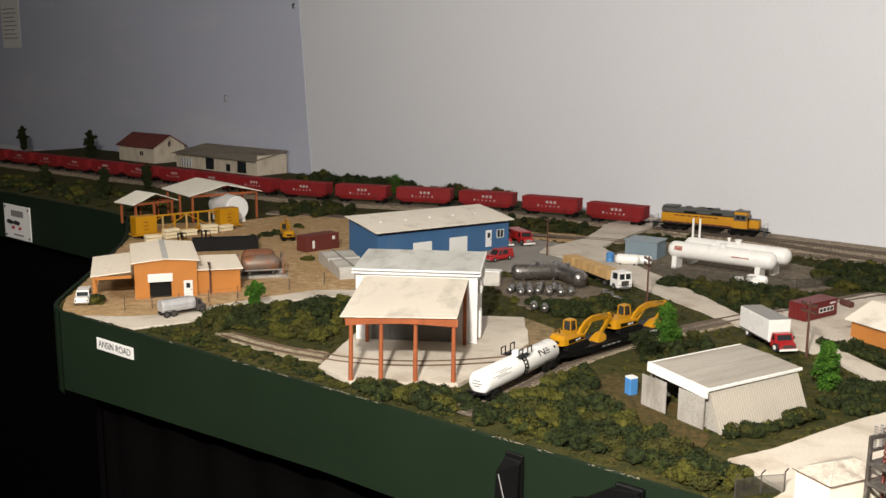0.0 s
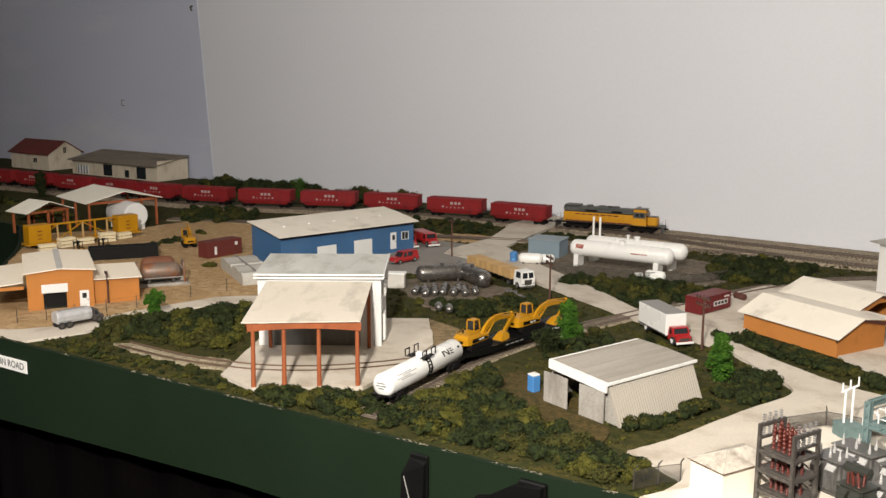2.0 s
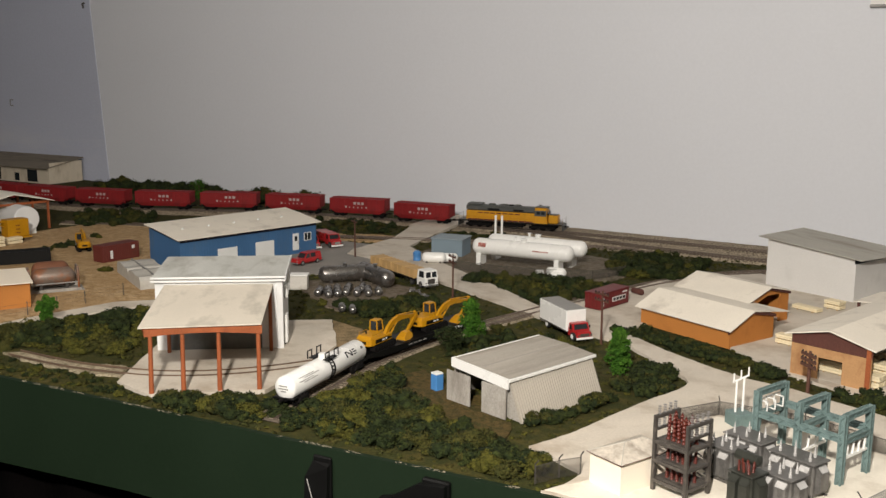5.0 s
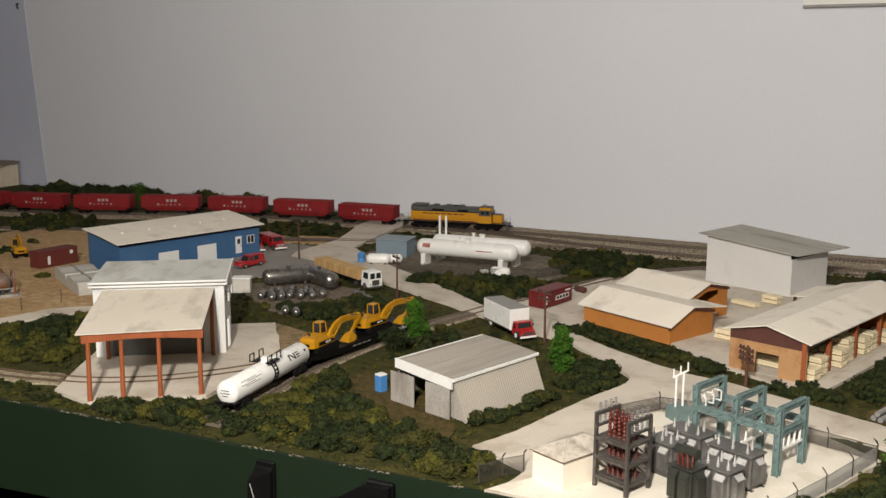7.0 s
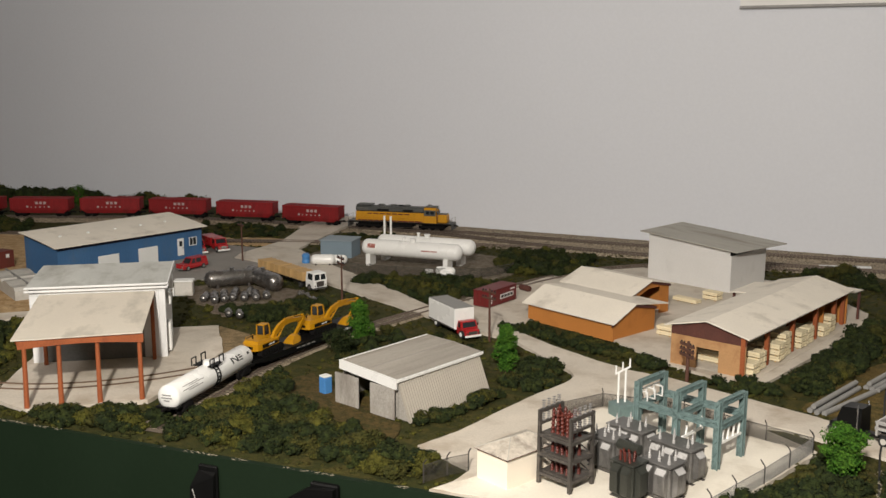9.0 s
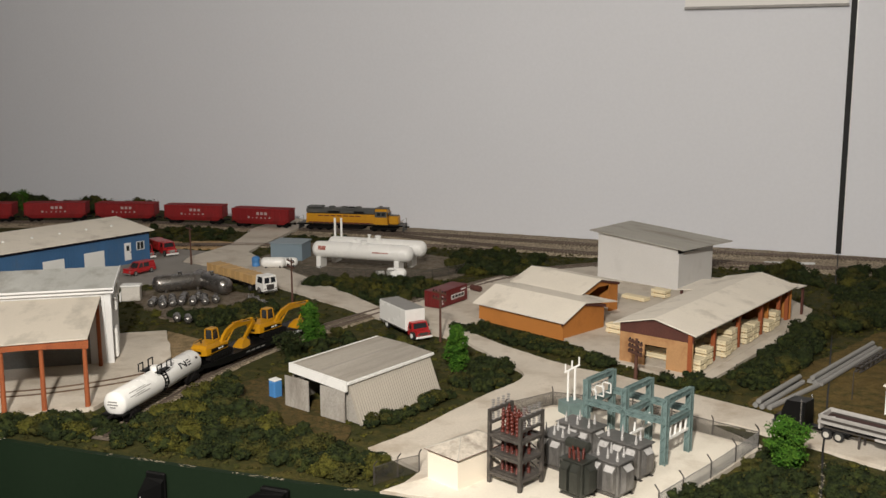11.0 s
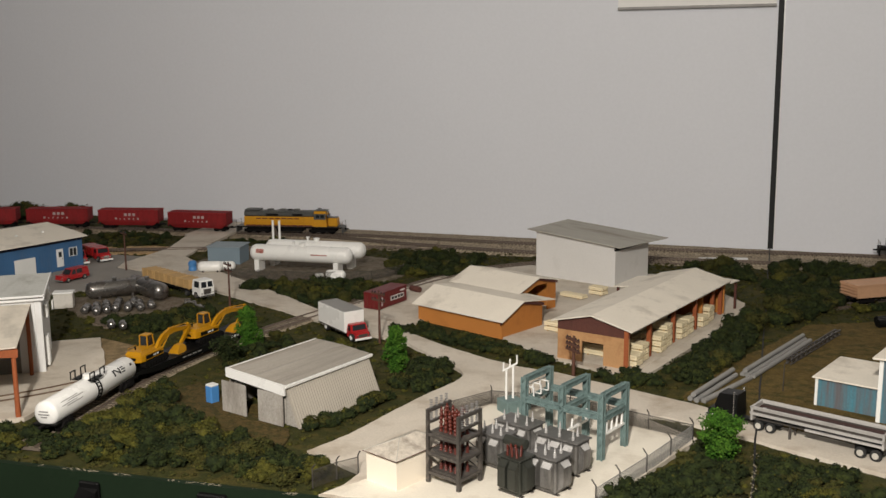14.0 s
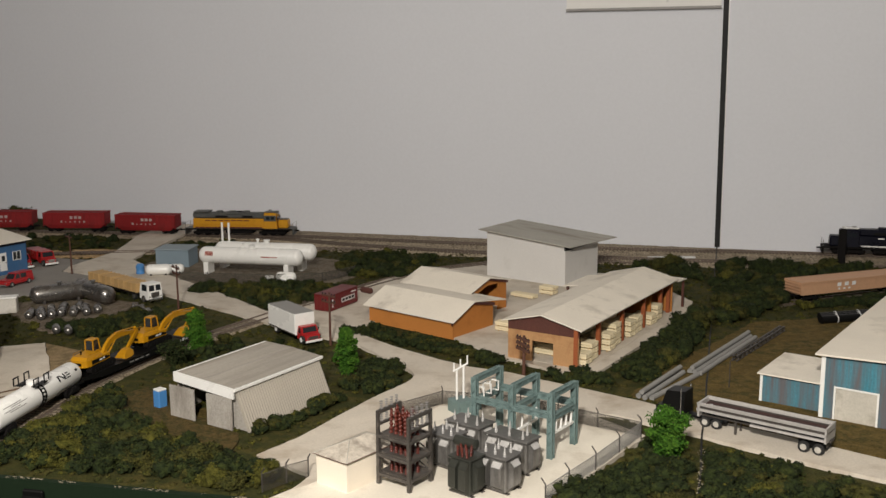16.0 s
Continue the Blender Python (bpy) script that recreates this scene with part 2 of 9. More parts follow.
# ---- mesh helpers ----
class Geo:
    """A bag of vertices and faces for one part."""

    def __init__(self):
        self.v, self.f = [], []

    def put(self, vs, fs, m=None):
        o = len(self.v)
        self.v += [tuple(m @ Vector(p)) if m is not None else tuple(p) for p in vs]
        self.f += [tuple(i + o for i in f) for f in fs]
        return self

    def box(self, x0, x1, y0, y1, z0, z1, c=0.0, m=None):
        """A box, its edges cut back by c."""
        if c <= 0:
            vs = [(x, y, z) for z in (z0, z1) for y in (y0, y1) for x in (x0, x1)]
            return self.put(vs, [(0, 2, 3, 1), (4, 5, 7, 6), (0, 1, 5, 4), (2, 6, 7, 3), (0, 4, 6, 2), (1, 3, 7, 5)], m)
        c = min(c, (x1 - x0) * 0.45, (y1 - y0) * 0.45, (z1 - z0) * 0.45)
        vs, idx = [], {}
        for ix, (X, sx) in enumerate(((x0, 1), (x1, -1))):
            for iy, (Y, sy) in enumerate(((y0, 1), (y1, -1))):
                for iz, (Z, sz) in enumerate(((z0, 1), (z1, -1))):
                    for a in range(3):
                        idx[ix, iy, iz, a] = len(vs)
                        vs.append((X + (0 if a == 0 else c * sx), Y + (0 if a == 1 else c * sy), Z + (0 if a == 2 else c * sz)))
        fs = []
        for a in range(3):
            for s in (0, 1):
                k = []
                for p, q in ((0, 0), (1, 0), (1, 1), (0, 1)):
                    t = [p, q]
                    t.insert(a, s)
                    k.append(idx[t[0], t[1], t[2], a])
                flip = (s == 0) != (a == 1)
                fs.append(tuple(reversed(k)) if flip else tuple(k))
        for a in range(3):
            b2, c2 = (a + 1) % 3, (a + 2) % 3
            for p in (0, 1):
                for q in (0, 1):
                    k = []
                    for r, ax in ((0, b2), (1, b2), (1, c2), (0, c2)):
                        t = [0, 0, 0]
                        t[a], t[b2], t[c2] = r, p, q
                        k.append(idx[t[0], t[1], t[2], ax])
                    fs.append(tuple(k) if p == q else tuple(reversed(k)))
        for ix in (0, 1):
            for iy in (0, 1):
                for iz in (0, 1):
                    k = [idx[ix, iy, iz, a] for a in range(3)]
                    fs.append(tuple(k) if (ix + iy + iz) % 2 else tuple(reversed(k)))
        return self.put(vs, fs, m)

    def rod(self, p, q, r, r2=None, n=8, cap=True, m=None):
        p, q = Vector(p), Vector(q)
        r2 = r if r2 is None else r2
        d = (q - p).normalized()
        a = d.orthogonal().normalized()
        b = d.cross(a)
        vs = []
        for c, rr in ((p, r), (q, r2)):
            vs += [c + (a * math.cos(2 * math.pi * i / n) + b * math.sin(2 * math.pi * i / n)) * rr for i in range(n)]
        fs = [(i, (i + 1) % n, n + (i + 1) % n, n + i) for i in range(n)]
        if cap:
            fs += [tuple(reversed(range(n))), tuple(range(n, 2 * n))]
        return self.put(vs, fs, m)

    def lathe(self, p, q, prof, n=16, m=None):
        """A turned form along p to q; prof: (part of the way, radius)."""
        p, q = Vector(p), Vector(q)
        d = (q - p)
        e = d.normalized()
        a = e.orthogonal().normalized()
        b = e.cross(a)
        vs = []
        for t, r in prof:
            vs += [p + d * t + (a * math.cos(2 * math.pi * i / n) + b * math.sin(2 * math.pi * i / n)) * max(r, 1e-5) for i in range(n)]
        fs = []
        for k in range(len(prof) - 1):
            fs += [(k * n + i, k * n + (i + 1) % n, (k + 1) * n + (i + 1) % n, (k + 1) * n + i) for i in range(n)]
        fs += [tuple(reversed(range(n))), tuple(range((len(prof) - 1) * n, len(prof) * n))]
        return self.put(vs, fs, m)

    def prism(self, poly, z0, z1, m=None):
        """A flat outline (x, y), anticlockwise, raised from z0 to z1."""
        n = len(poly)
        vs = [(x, y, z0) for x, y in poly] + [(x, y, z1) for x, y in poly]
        fs = [tuple(reversed(range(n))), tuple(range(n, 2 * n))] + [(i, (i + 1) % n, n + (i + 1) % n, n + i) for i in range(n)]
        return self.put(vs, fs, m)

    def side(self, prof, y0, y1, m=None):
        """An outline in x and z, anticlockwise seen from the front (-y), carried from y0 to y1."""
        n = len(prof)
        vs = [(x, y0, z) for x, z in prof] + [(x, y1, z) for x, z in prof]
        fs = [tuple(range(n)), tuple(reversed(range(n, 2 * n)))] + [(i, n + i, n + (i + 1) % n, (i + 1) % n) for i in range(n)]
        return self.put(vs, fs, m)

    def slab(self, a, b, c, d, thick, m=None):
        """A sheet with corners a, b, c, d (anticlockwise from above) and thickness downwards."""
        vs = [Vector(p) for p in (a, b, c, d)]
        vs = [p - Vector((0, 0, thick)) for p in vs] + vs
        return self.put(vs, [(3, 2, 1, 0), (4, 5, 6, 7), (0, 1, 5, 4), (1, 2, 6, 5), (2, 3, 7, 6), (3, 0, 4, 7)], m)


def solid(name, geo, material, smooth=False):
    me = bpy.data.meshes.new(name)
    me.from_pydata(geo.v, [], geo.f)
    me.materials.append(material)
    if smooth:
        me.polygons.foreach_set("use_smooth", [True] * len(me.polygons))
        me.set_sharp_from_angle(angle=radians(40))
    me.update()
    return new(name, me)


def part(name, geo, material, parent, label="", smooth=False):
    ob = solid(name, geo, material, smooth)
    ob.parent = parent
    if label:
        ob["label"] = label
    return ob


def thing(name, x, y, turn, label, category, group="", z=0.0, kind=""):
    ob = new(name)
    ob.empty_display_size = 0.01
    ob.matrix_world = pose(x, y, z, 0, 0, turn)
    return tagged(ob, label, category, group, kind)


def G():
    return Geo()


def bez(points, n=12):
    """A smooth line through the points."""
    P = [Vector((*p, 0)) if len(p) == 2 else Vector(p) for p in points]
    P = [P[0] * 2 - P[1]] + P + [P[-1] * 2 - P[-2]]
    out = []
    for i in range(1, len(P) - 2):
        for k in range(n):
            t = k / n
            a, b, c, d = P[i - 1], P[i], P[i + 1], P[i + 2]
            out.append(0.5 * ((2 * b) + (c - a) * t + (2 * a - 5 * b + 4 * c - d) * t * t + (3 * b - a - 3 * c + d) * t ** 3))
    out.append(P[-2])
    return out


def along(line, s):
    """Place and heading at the way s along a line."""
    for a, b in zip(line, line[1:]):
        l = (b - a).length
        if s <= l:
            d = (b - a) / l
            return a + d * s, math.degrees(math.atan2(d.y, d.x))
        s -= l
    d = (line[-1] - line[-2]).normalized()
    return line[-1] + d * s, math.degrees(math.atan2(d.y, d.x))


def inside(x, y, poly):
    hit = False
    for (x1, y1), (x2, y2) in zip(poly, poly[1:] + poly[:1]):
        if (y1 > y) != (y2 > y) and x < (x2 - x1) * (y - y1) / (y2 - y1) + x1:
            hit = not hit
    return hit


# ---- structure ----
from mathutils.geometry import tessellate_polygon


def setting(name, geo, material, label, category):
    return tagged(solid(name, geo, material), label, category, kind="structure")


setting("floor", G().box(-6, 4, -3, 4, -1.11, -1.05), NEARBLACK, "dark floor of the train room", "floor")
setting("wall_north", G().box(-2.6, 4, 1.92, 2.0, -1.05, 1.5), WALL, "smooth off-white backdrop wall behind the layout", "wall")
# unseen walls and ceiling, added to close the room and bounce light
setting("unseen_wall_south", G().box(-6, 4, -3.08, -3, -1.05, 1.5), ROOM, "unseen dark wall closing the room behind the aisle", "wall")
setting("unseen_wall_east", G().box(4, 4.08, -3, 2, -1.05, 1.5), WALL, "unseen pale wall closing the room's right end", "wall")
setting("unseen_wall_west", G().box(-6.08, -6, -3, 2, -1.05, 1.5), ROOM, "unseen dark wall closing the room's left end", "wall")
setting("ceiling", G().box(-6.08, 4.08, -3.08, 2.08, 1.5, 1.56), PLASTER, "unseen dull ceiling closing the room", "ceiling")
# the painted sky sheet ends in a slightly leaning edge
g = G()
g.put([(-6, 1.9185, -0.03), (-2.2595, 1.9185, -0.03), (-2.262, 1.9185, 0), (-2.388, 1.9185, 1.5), (-6, 1.9185, 1.5)], [(0, 1, 2, 3, 4)])
g.put([(-6, 1.92, -0.03), (-2.2595, 1.92, -0.03), (-2.262, 1.92, 0), (-2.388, 1.92, 1.5), (-6, 1.92, 1.5)], [(4, 3, 2, 1, 0)])
g.f += [(0, 5, 6, 1), (1, 6, 7, 2), (2, 7, 8, 3), (3, 8, 9, 4)]
setting("backdrop", g, SKY, "backdrop sheet painted as a cloudy blue-grey sky", "backdrop")
setting("wall_west_backing", G().box(-6, -2.6, 1.92, 2.0, -1.05, 1.5), WALL, "wall behind the painted sky", "wall")

FRONT = lambda x: 0.612 + 0.062 * (x + 1.245)  # the line of the layout's front edge
EDGE = [(-1.247, 0.612), (-0.747, FRONT(-0.747)), (-0.4, FRONT(-0.4)), (0.2, FRONT(0.2)), (1.7, FRONT(0.9))]
# fascia boards
g = G()
for i, (x, y) in enumerate(EDGE):
    lo = -0.110 + 0.018 * min(1.0, (x + 1.247) / 0.5)
    g.v += [(x, y, lo), (x, y, 0.0005), (x, y + 0.006, 0.0005), (x, y + 0.006, lo)]
    if i:
        o = 4 * i
        g.f += [(o - 4 + k, o + k, o + (k + 1) % 4, o - 4 + (k + 1) % 4) for k in range(4)]
setting("fascia_front", g, FASCIA, "dark green painted hardboard fascia of the layout", "fascia")
g = G()
pts = bez([(-1.247, 0.618), (-1.30, 0.64), (-1.46, 0.78), (-1.66, 0.95), (-1.86, 1.075), (-2.0, 1.118), (-2.6, 1.105), (-3.6, 1.04)], 6)
for a, b in zip(pts, pts[1:]):
    g.put([(a.x, a.y, -0.118), (b.x, b.y, -0.118), (b.x, b.y, 0.0005), (a.x, a.y, 0.0005)], [(0, 1, 2, 3)])
    n = Vector((b.y - a.y, a.x - b.x, 0)).normalized() * -0.006
    g.put([(a.x + n.x, a.y + n.y, -0.118), (b.x + n.x, b.y + n.y, -0.118), (b.x + n.x, b.y + n.y, 0.0005), (a.x + n.x, a.y + n.y, 0.0005), (a.x, a.y, 0.0005), (b.x, b.y, 0.0005)], [(3, 2, 1, 0), (4, 5, 2, 3)])
setting("fascia_side", g, FASCIA, "dark green painted hardboard fascia curving back to the wing", "fascia")
LEFT = [(p.x, p.y) for p in pts]
# near-black sheets added for the darkness under the fascia
g = G()
for i, (x, y) in enumerate(LEFT):
    g.v += [(x + 0.03, y + 0.03, -1.04), (x + 0.03, y + 0.03, -0.085)]
    if i:
        g.f.append((2 * i - 2, 2 * i - 1, 2 * i + 1, 2 * i))
setting("dark_sheet_side", g, NEARBLACK, "near-black sheet added for the darkness below the wing", "curtain")
g = G()
for i in range(241):
    x = -1.23 + i * 0.0122
    y = FRONT(min(x, 0.9)) + 0.040 + 0.006 * math.sin(i * 0.8) + 0.004 * noise.noise((x * 6, 0, 0))
    g.v += [(x, y, -1.04), (x, y, -0.078)]
    if i:
        g.f.append((2 * i - 2, 2 * i, 2 * i + 1, 2 * i - 1))
setting("dark_sheet", g, NEARBLACK, "near-black sheet added for the darkness below the fascia", "curtain")



def dip(x, y):
    """How far the ground sinks towards the backdrop."""
    return 0.0060 * min(1.0, max(0.0, (x + 1.50) / 0.40)) * min(1.0, max(0.0, (y - 1.68) / 0.10))


# terrain: a fine sheet with small swells, cut to the outline
rows_ = {}
g = G()


def left_edge(y):
    if y < 0.618:
        return -1.246
    for (x1, y1), (x2, y2) in zip(LEFT, LEFT[1:]):
        if y1 <= y <= y2:
            return x1 + (x2 - x1) * (y - y1) / (y2 - y1)
    return -3.6 if y > 1.118 else -2.0


for j in range(int(1.305 / 0.009) + 1):
    y = 0.618 + j * 0.009
    lo = left_edge(y) + 0.002
    n = int((1.7 - lo) / 0.009)
    row = []
    for i in range(n + 1):
        x = lo + (1.7 - lo) * i / n
        yy = max(y, FRONT(min(x, 0.9)) + 0.004) if x > -1.25 else y
        z = 0.0012 * noise.noise((x * 14, yy * 14, 0)) + 0.0009 * noise.noise((x * 90, yy * 90, 3)) - 0.0012 - dip(x, yy)
        row.append(len(g.v))
        g.v.append((x, yy, z))
    rows_[j] = row
for j in range(len(rows_) - 1):
    a, b = rows_[j], rows_[j + 1]
    i = k = 0
    while i < len(a) - 1 or k < len(b) - 1:
        if k == len(b) - 1 or (i < len(a) - 1 and g.v[a[i + 1]][0] <= g.v[b[k + 1]][0]):
            g.f.append((a[i], a[i + 1], b[k]))
            i += 1
        else:
            g.f.append((a[i], b[k + 1], b[k]))
            k += 1
terrain = setting("ground", g, TURF, "flocked dark green turf of the model landscape", "ground")


PAVED = []


def patch(name, outline, z, material, label, category, rough_edge=0.002, seed=0):
    """A thin layer of paving or soil with an uneven rim."""
    pts = []
    for (x1, y1), (x2, y2) in zip(outline, outline[1:] + outline[:1]):
        l = math.hypot(x2 - x1, y2 - y1)
        n = max(1, int(l / 0.008))
        for i in range(n):
            x, y = x1 + (x2 - x1) * i / n, y1 + (y2 - y1) * i / n
            x += rough_edge * noise.noise((x * 60, y * 60, seed))
            y += rough_edge * noise.noise((x * 60, y * 60, seed + 9))
            pts.append((x, y))
    PAVED.append(outline)
    n = len(pts)
    g = G()
    g.v = [(x, y, z) for x, y in pts] + [(x, y, -0.004) for x, y in pts]
    g.f = [t for t in tessellate_polygon([[Vector((x, y, 0)) for x, y in pts]])]
    g.f += [(i, (i + 1) % n, n + (i + 1) % n, n + i) for i in range(n)]
    return setting(name, g, material, label, category)


patch("yard_sand", [(-1.244, 0.616), (-1.10, 0.632), (-1.128, 0.66), (-1.10, 0.75), (-1.09, 0.86), (-1.06, 0.98), (-1.09, 1.09), (-1.24, 1.30), (-1.40, 1.40), (-1.57, 1.44), (-1.69, 1.445), (-1.70, 1.26),
                    (-1.80, 1.07), (-1.66, 0.955), (-1.46, 0.785), (-1.30, 0.648)], 0.0008, SAND, "tan sandy yard ground of the industrial lots", "ground", 0.004)
patch("dirt_strip", [(-1.50, 1.425), (-1.25, 1.44), (-1.08, 1.52), (-1.00, 1.55), (-0.99, 1.60), (-1.10, 1.60), (-1.30, 1.51), (-1.55, 1.49)], 0.0010, SAND, "tan dirt beside the siding", "ground", 0.005, 4)
patch("brown_field", [(-0.052, 1.005), (0.03, 0.955), (0.17, 0.895), (0.60, 0.75), (0.9, 1.0), (0.9, 1.42), (0.19, 1.40), (0.08, 1.345), (-0.005, 1.15)], 0.0009, SCRUB, "brown dry grass around the pipe yard", "ground", 0.006, 5)
patch("brown_clearing", [(-0.57, 0.795), (-0.51, 0.775), (-0.42, 0.755), (-0.37, 0.755), (-0.39, 0.80), (-0.49, 0.86), (-0.55, 0.90)], 0.0007, earth("worn_turf", ((0.060, 0.045, 0.015), (0.040, 0.037, 0.011), (0.085, 0.058, 0.020)), 30, 620), "trampled brown grass before the shed doors", "ground", 0.008, 6)
patch("road", [(-1.105, 1.73), (-1.05, 1.575), (-1.045, 1.44), (-1.03, 1.40), (-0.90, 1.365), (-0.755, 1.282), (-0.576, 1.190), (-0.522, 1.160), (-0.467, 1.134), (-0.416, 1.118), (-0.385, 1.102), (-0.347, 1.066), (-0.311, 1.034), (-0.292, 1.018),
               (-0.2845, 1.004), (-0.2840, 0.988), (-0.290, 0.966), (-0.2995, 0.937), (-0.316, 0.870), (-0.332, 0.798), (-0.350, 0.7535), (-0.320, 0.7416), (-0.2860, 0.7245), (-0.2895, 0.696), (-0.300, 0.674), (-0.03, 0.692), (-0.03, 0.70), (-0.0885, 0.722), (-0.0752, 0.7546), (-0.0593, 0.7959), (-0.0315, 0.870), (-0.026, 0.888),
               (-0.085, 0.932), (-0.06, 0.937), (0.052, 0.886), (0.124, 0.855), (0.33, 0.775), (0.60, 0.70), (0.62, 0.735), (0.35, 0.815), (0.176, 0.884), (0.026, 0.95), (-0.036, 0.982), (-0.113, 1.012), (-0.191, 1.043), (-0.235, 1.051),
               (-0.277, 1.070), (-0.343, 1.108), (-0.403, 1.150), (-0.48, 1.192), (-0.572, 1.230), (-0.659, 1.295), (-0.766, 1.366), (-0.90, 1.455), (-0.975, 1.52), (-0.99, 1.58), (-1.02, 1.74)],
      0.0024, CONCRETE, "pale worn concrete road and paved yard", "road", 0.0015, 1)
# pad coloured paler than the road around it
patch("substation_pad", [(-0.298, 0.676), (-0.262, 0.735), (-0.235, 0.80), (-0.245, 0.86), (-0.229, 0.916), (-0.150, 0.92), (-0.071, 0.893), (-0.034, 0.878), (-0.0603, 0.7959), (-0.0762, 0.7546), (-0.0890, 0.722), (-0.036, 0.701), (-0.036, 0.693)],
      0.0029, surf("paler_pad", (0.70, 0.65, 0.56), 0.85, var=0.08, scale=25, fine=600, stain=(0.52, 0.46, 0.38), amount=0.35, stain_scale=30, bump=0.1), "pad of the substation, paler than the road", "pavement", 0.002, 14)
patch("lumber_yard_paving", [(-0.555, 1.232), (-0.50, 1.19), (-0.432, 1.150), (-0.40, 1.235), (-0.29, 1.17), (-0.205, 1.095), (-0.110, 1.050), (-0.094, 1.062), (-0.006, 1.36), (-0.004, 1.44), (-0.10, 1.60), (-0.36, 1.62), (-0.47, 1.52), (-0.50, 1.40)],
      0.0021, CONCRETE, "pale concrete paving of the lumber yard", "pavement", 0.002, 2)
patch("parking_lot", [(-1.09, 1.22), (-1.03, 1.18), (-0.93, 1.27), (-0.90, 1.37), (-1.035, 1.40), (-1.052, 1.50), (-1.14, 1.50), (-1.12, 1.40)], 0.0012, LOT, "grey worn parking lot beside the blue building", "pavement", 0.002, 3)
patch("loading_slab", [(-0.80, 0.684), (-0.737, 0.672), (-0.648, 0.745), (-0.664, 0.830), (-0.687, 0.917), (-0.712, 0.948), (-0.766, 1.010), (-0.803, 0.985), (-0.83, 0.96), (-0.90, 0.86), (-0.862, 0.79)], 0.0030, CONCRETE, "pale concrete slab with rails sunk into it", "pavement", 0.0015, 7)
patch("left_road", [(-1.20, 0.620), (-1.094, 0.632), (-1.074, 0.70), (-1.085, 0.80), (-1.06, 0.90), (-0.98, 0.99), (-0.90, 1.06), (-0.915, 1.085), (-1.01, 1.01), (-1.09, 0.93), (-1.118, 0.80), (-1.125, 0.70), (-1.15, 0.66)], 0.0014, CONCRETE, "narrow pale concrete lane", "road", 0.002, 8)
patch("tank_yard", [(-0.93, 1.14), (-0.80, 1.06), (-0.76, 1.10), (-0.78, 1.24), (-0.90, 1.23), (-0.95, 1.19)], 0.0009, earth("dusty_ground", ((0.13, 0.10, 0.075), (0.10, 0.085, 0.05), (0.17, 0.14, 0.11)), 25, 700), "dusty bare ground of the tank yard", "ground", 0.006, 9)
patch("propane_yard", [(-0.93, 1.44), (-0.80, 1.37), (-0.66, 1.39), (-0.55, 1.44), (-0.52, 1.58), (-0.72, 1.64), (-0.93, 1.60)], 0.0009, earth("bare_soil", ((0.14, 0.11, 0.08), (0.10, 0.085, 0.055), (0.19, 0.16, 0.125)), 25, 700), "bare soil of the propane yard", "ground", 0.006, 10)


patch("tan_dirt", [(-0.768, 1.014), (-0.707, 0.998), (-0.676, 0.955), (-0.640, 0.880), (-0.634, 0.790), (-0.652, 0.775), (-0.666, 0.830), (-0.690, 0.917), (-0.714, 0.948)], 0.0011, earth("trampled_dirt", ((0.20, 0.145, 0.075), (0.14, 0.105, 0.055), (0.25, 0.18, 0.10)), 25, 800, depth=0.0006), "tan trampled dirt between slab and spur", "ground", 0.004, 11)
PALESTONE = earth("pale_gravel", ((0.33, 0.275, 0.185), (0.17, 0.145, 0.085), (0.44, 0.375, 0.27)), 80, 900, depth=0.0016)
patch("spur_gravel", [(-1.005, 0.692), (-0.985, 0.688), (-0.930, 0.683), (-0.868, 0.686), (-0.812, 0.702), (-0.836, 0.731), (-0.880, 0.714), (-0.940, 0.706), (-0.985, 0.702)], 0.0013, PALESTONE, "pale gravel under the weedy spur rails", "ground", 0.007, 12)
# ballast spread over the whole strip between the far tracks and the backdrop
g = G()
nx = int((1.7 + 1.02) / 0.012)
for i in range(nx + 1):
    x = -1.02 + i * 0.012
    near = 1.735 + 0.010 * noise.noise((x * 11, 0, 4)) + 0.006 * noise.noise((x * 40, 0, 9)) - 0.030 * min(1, max(0, (x + 0.15) / 0.25))
    for j in range(15):
        y = near + (1.9185 - near) * j / 14
        g.v.append((x, y, -dip(x, y) + (0.0016 + 0.0012 * noise.noise((x * 60, y * 60, 2)) if j else -0.004)))
    if i:
        o = 15 * i
        g.f += [(o - 15 + k, o + k, o + 1 + k, o - 14 + k) for k in range(14)]
setting("ballast_field", g, GRAVEL, "grey-brown ballast spread between the far tracks", "ground")


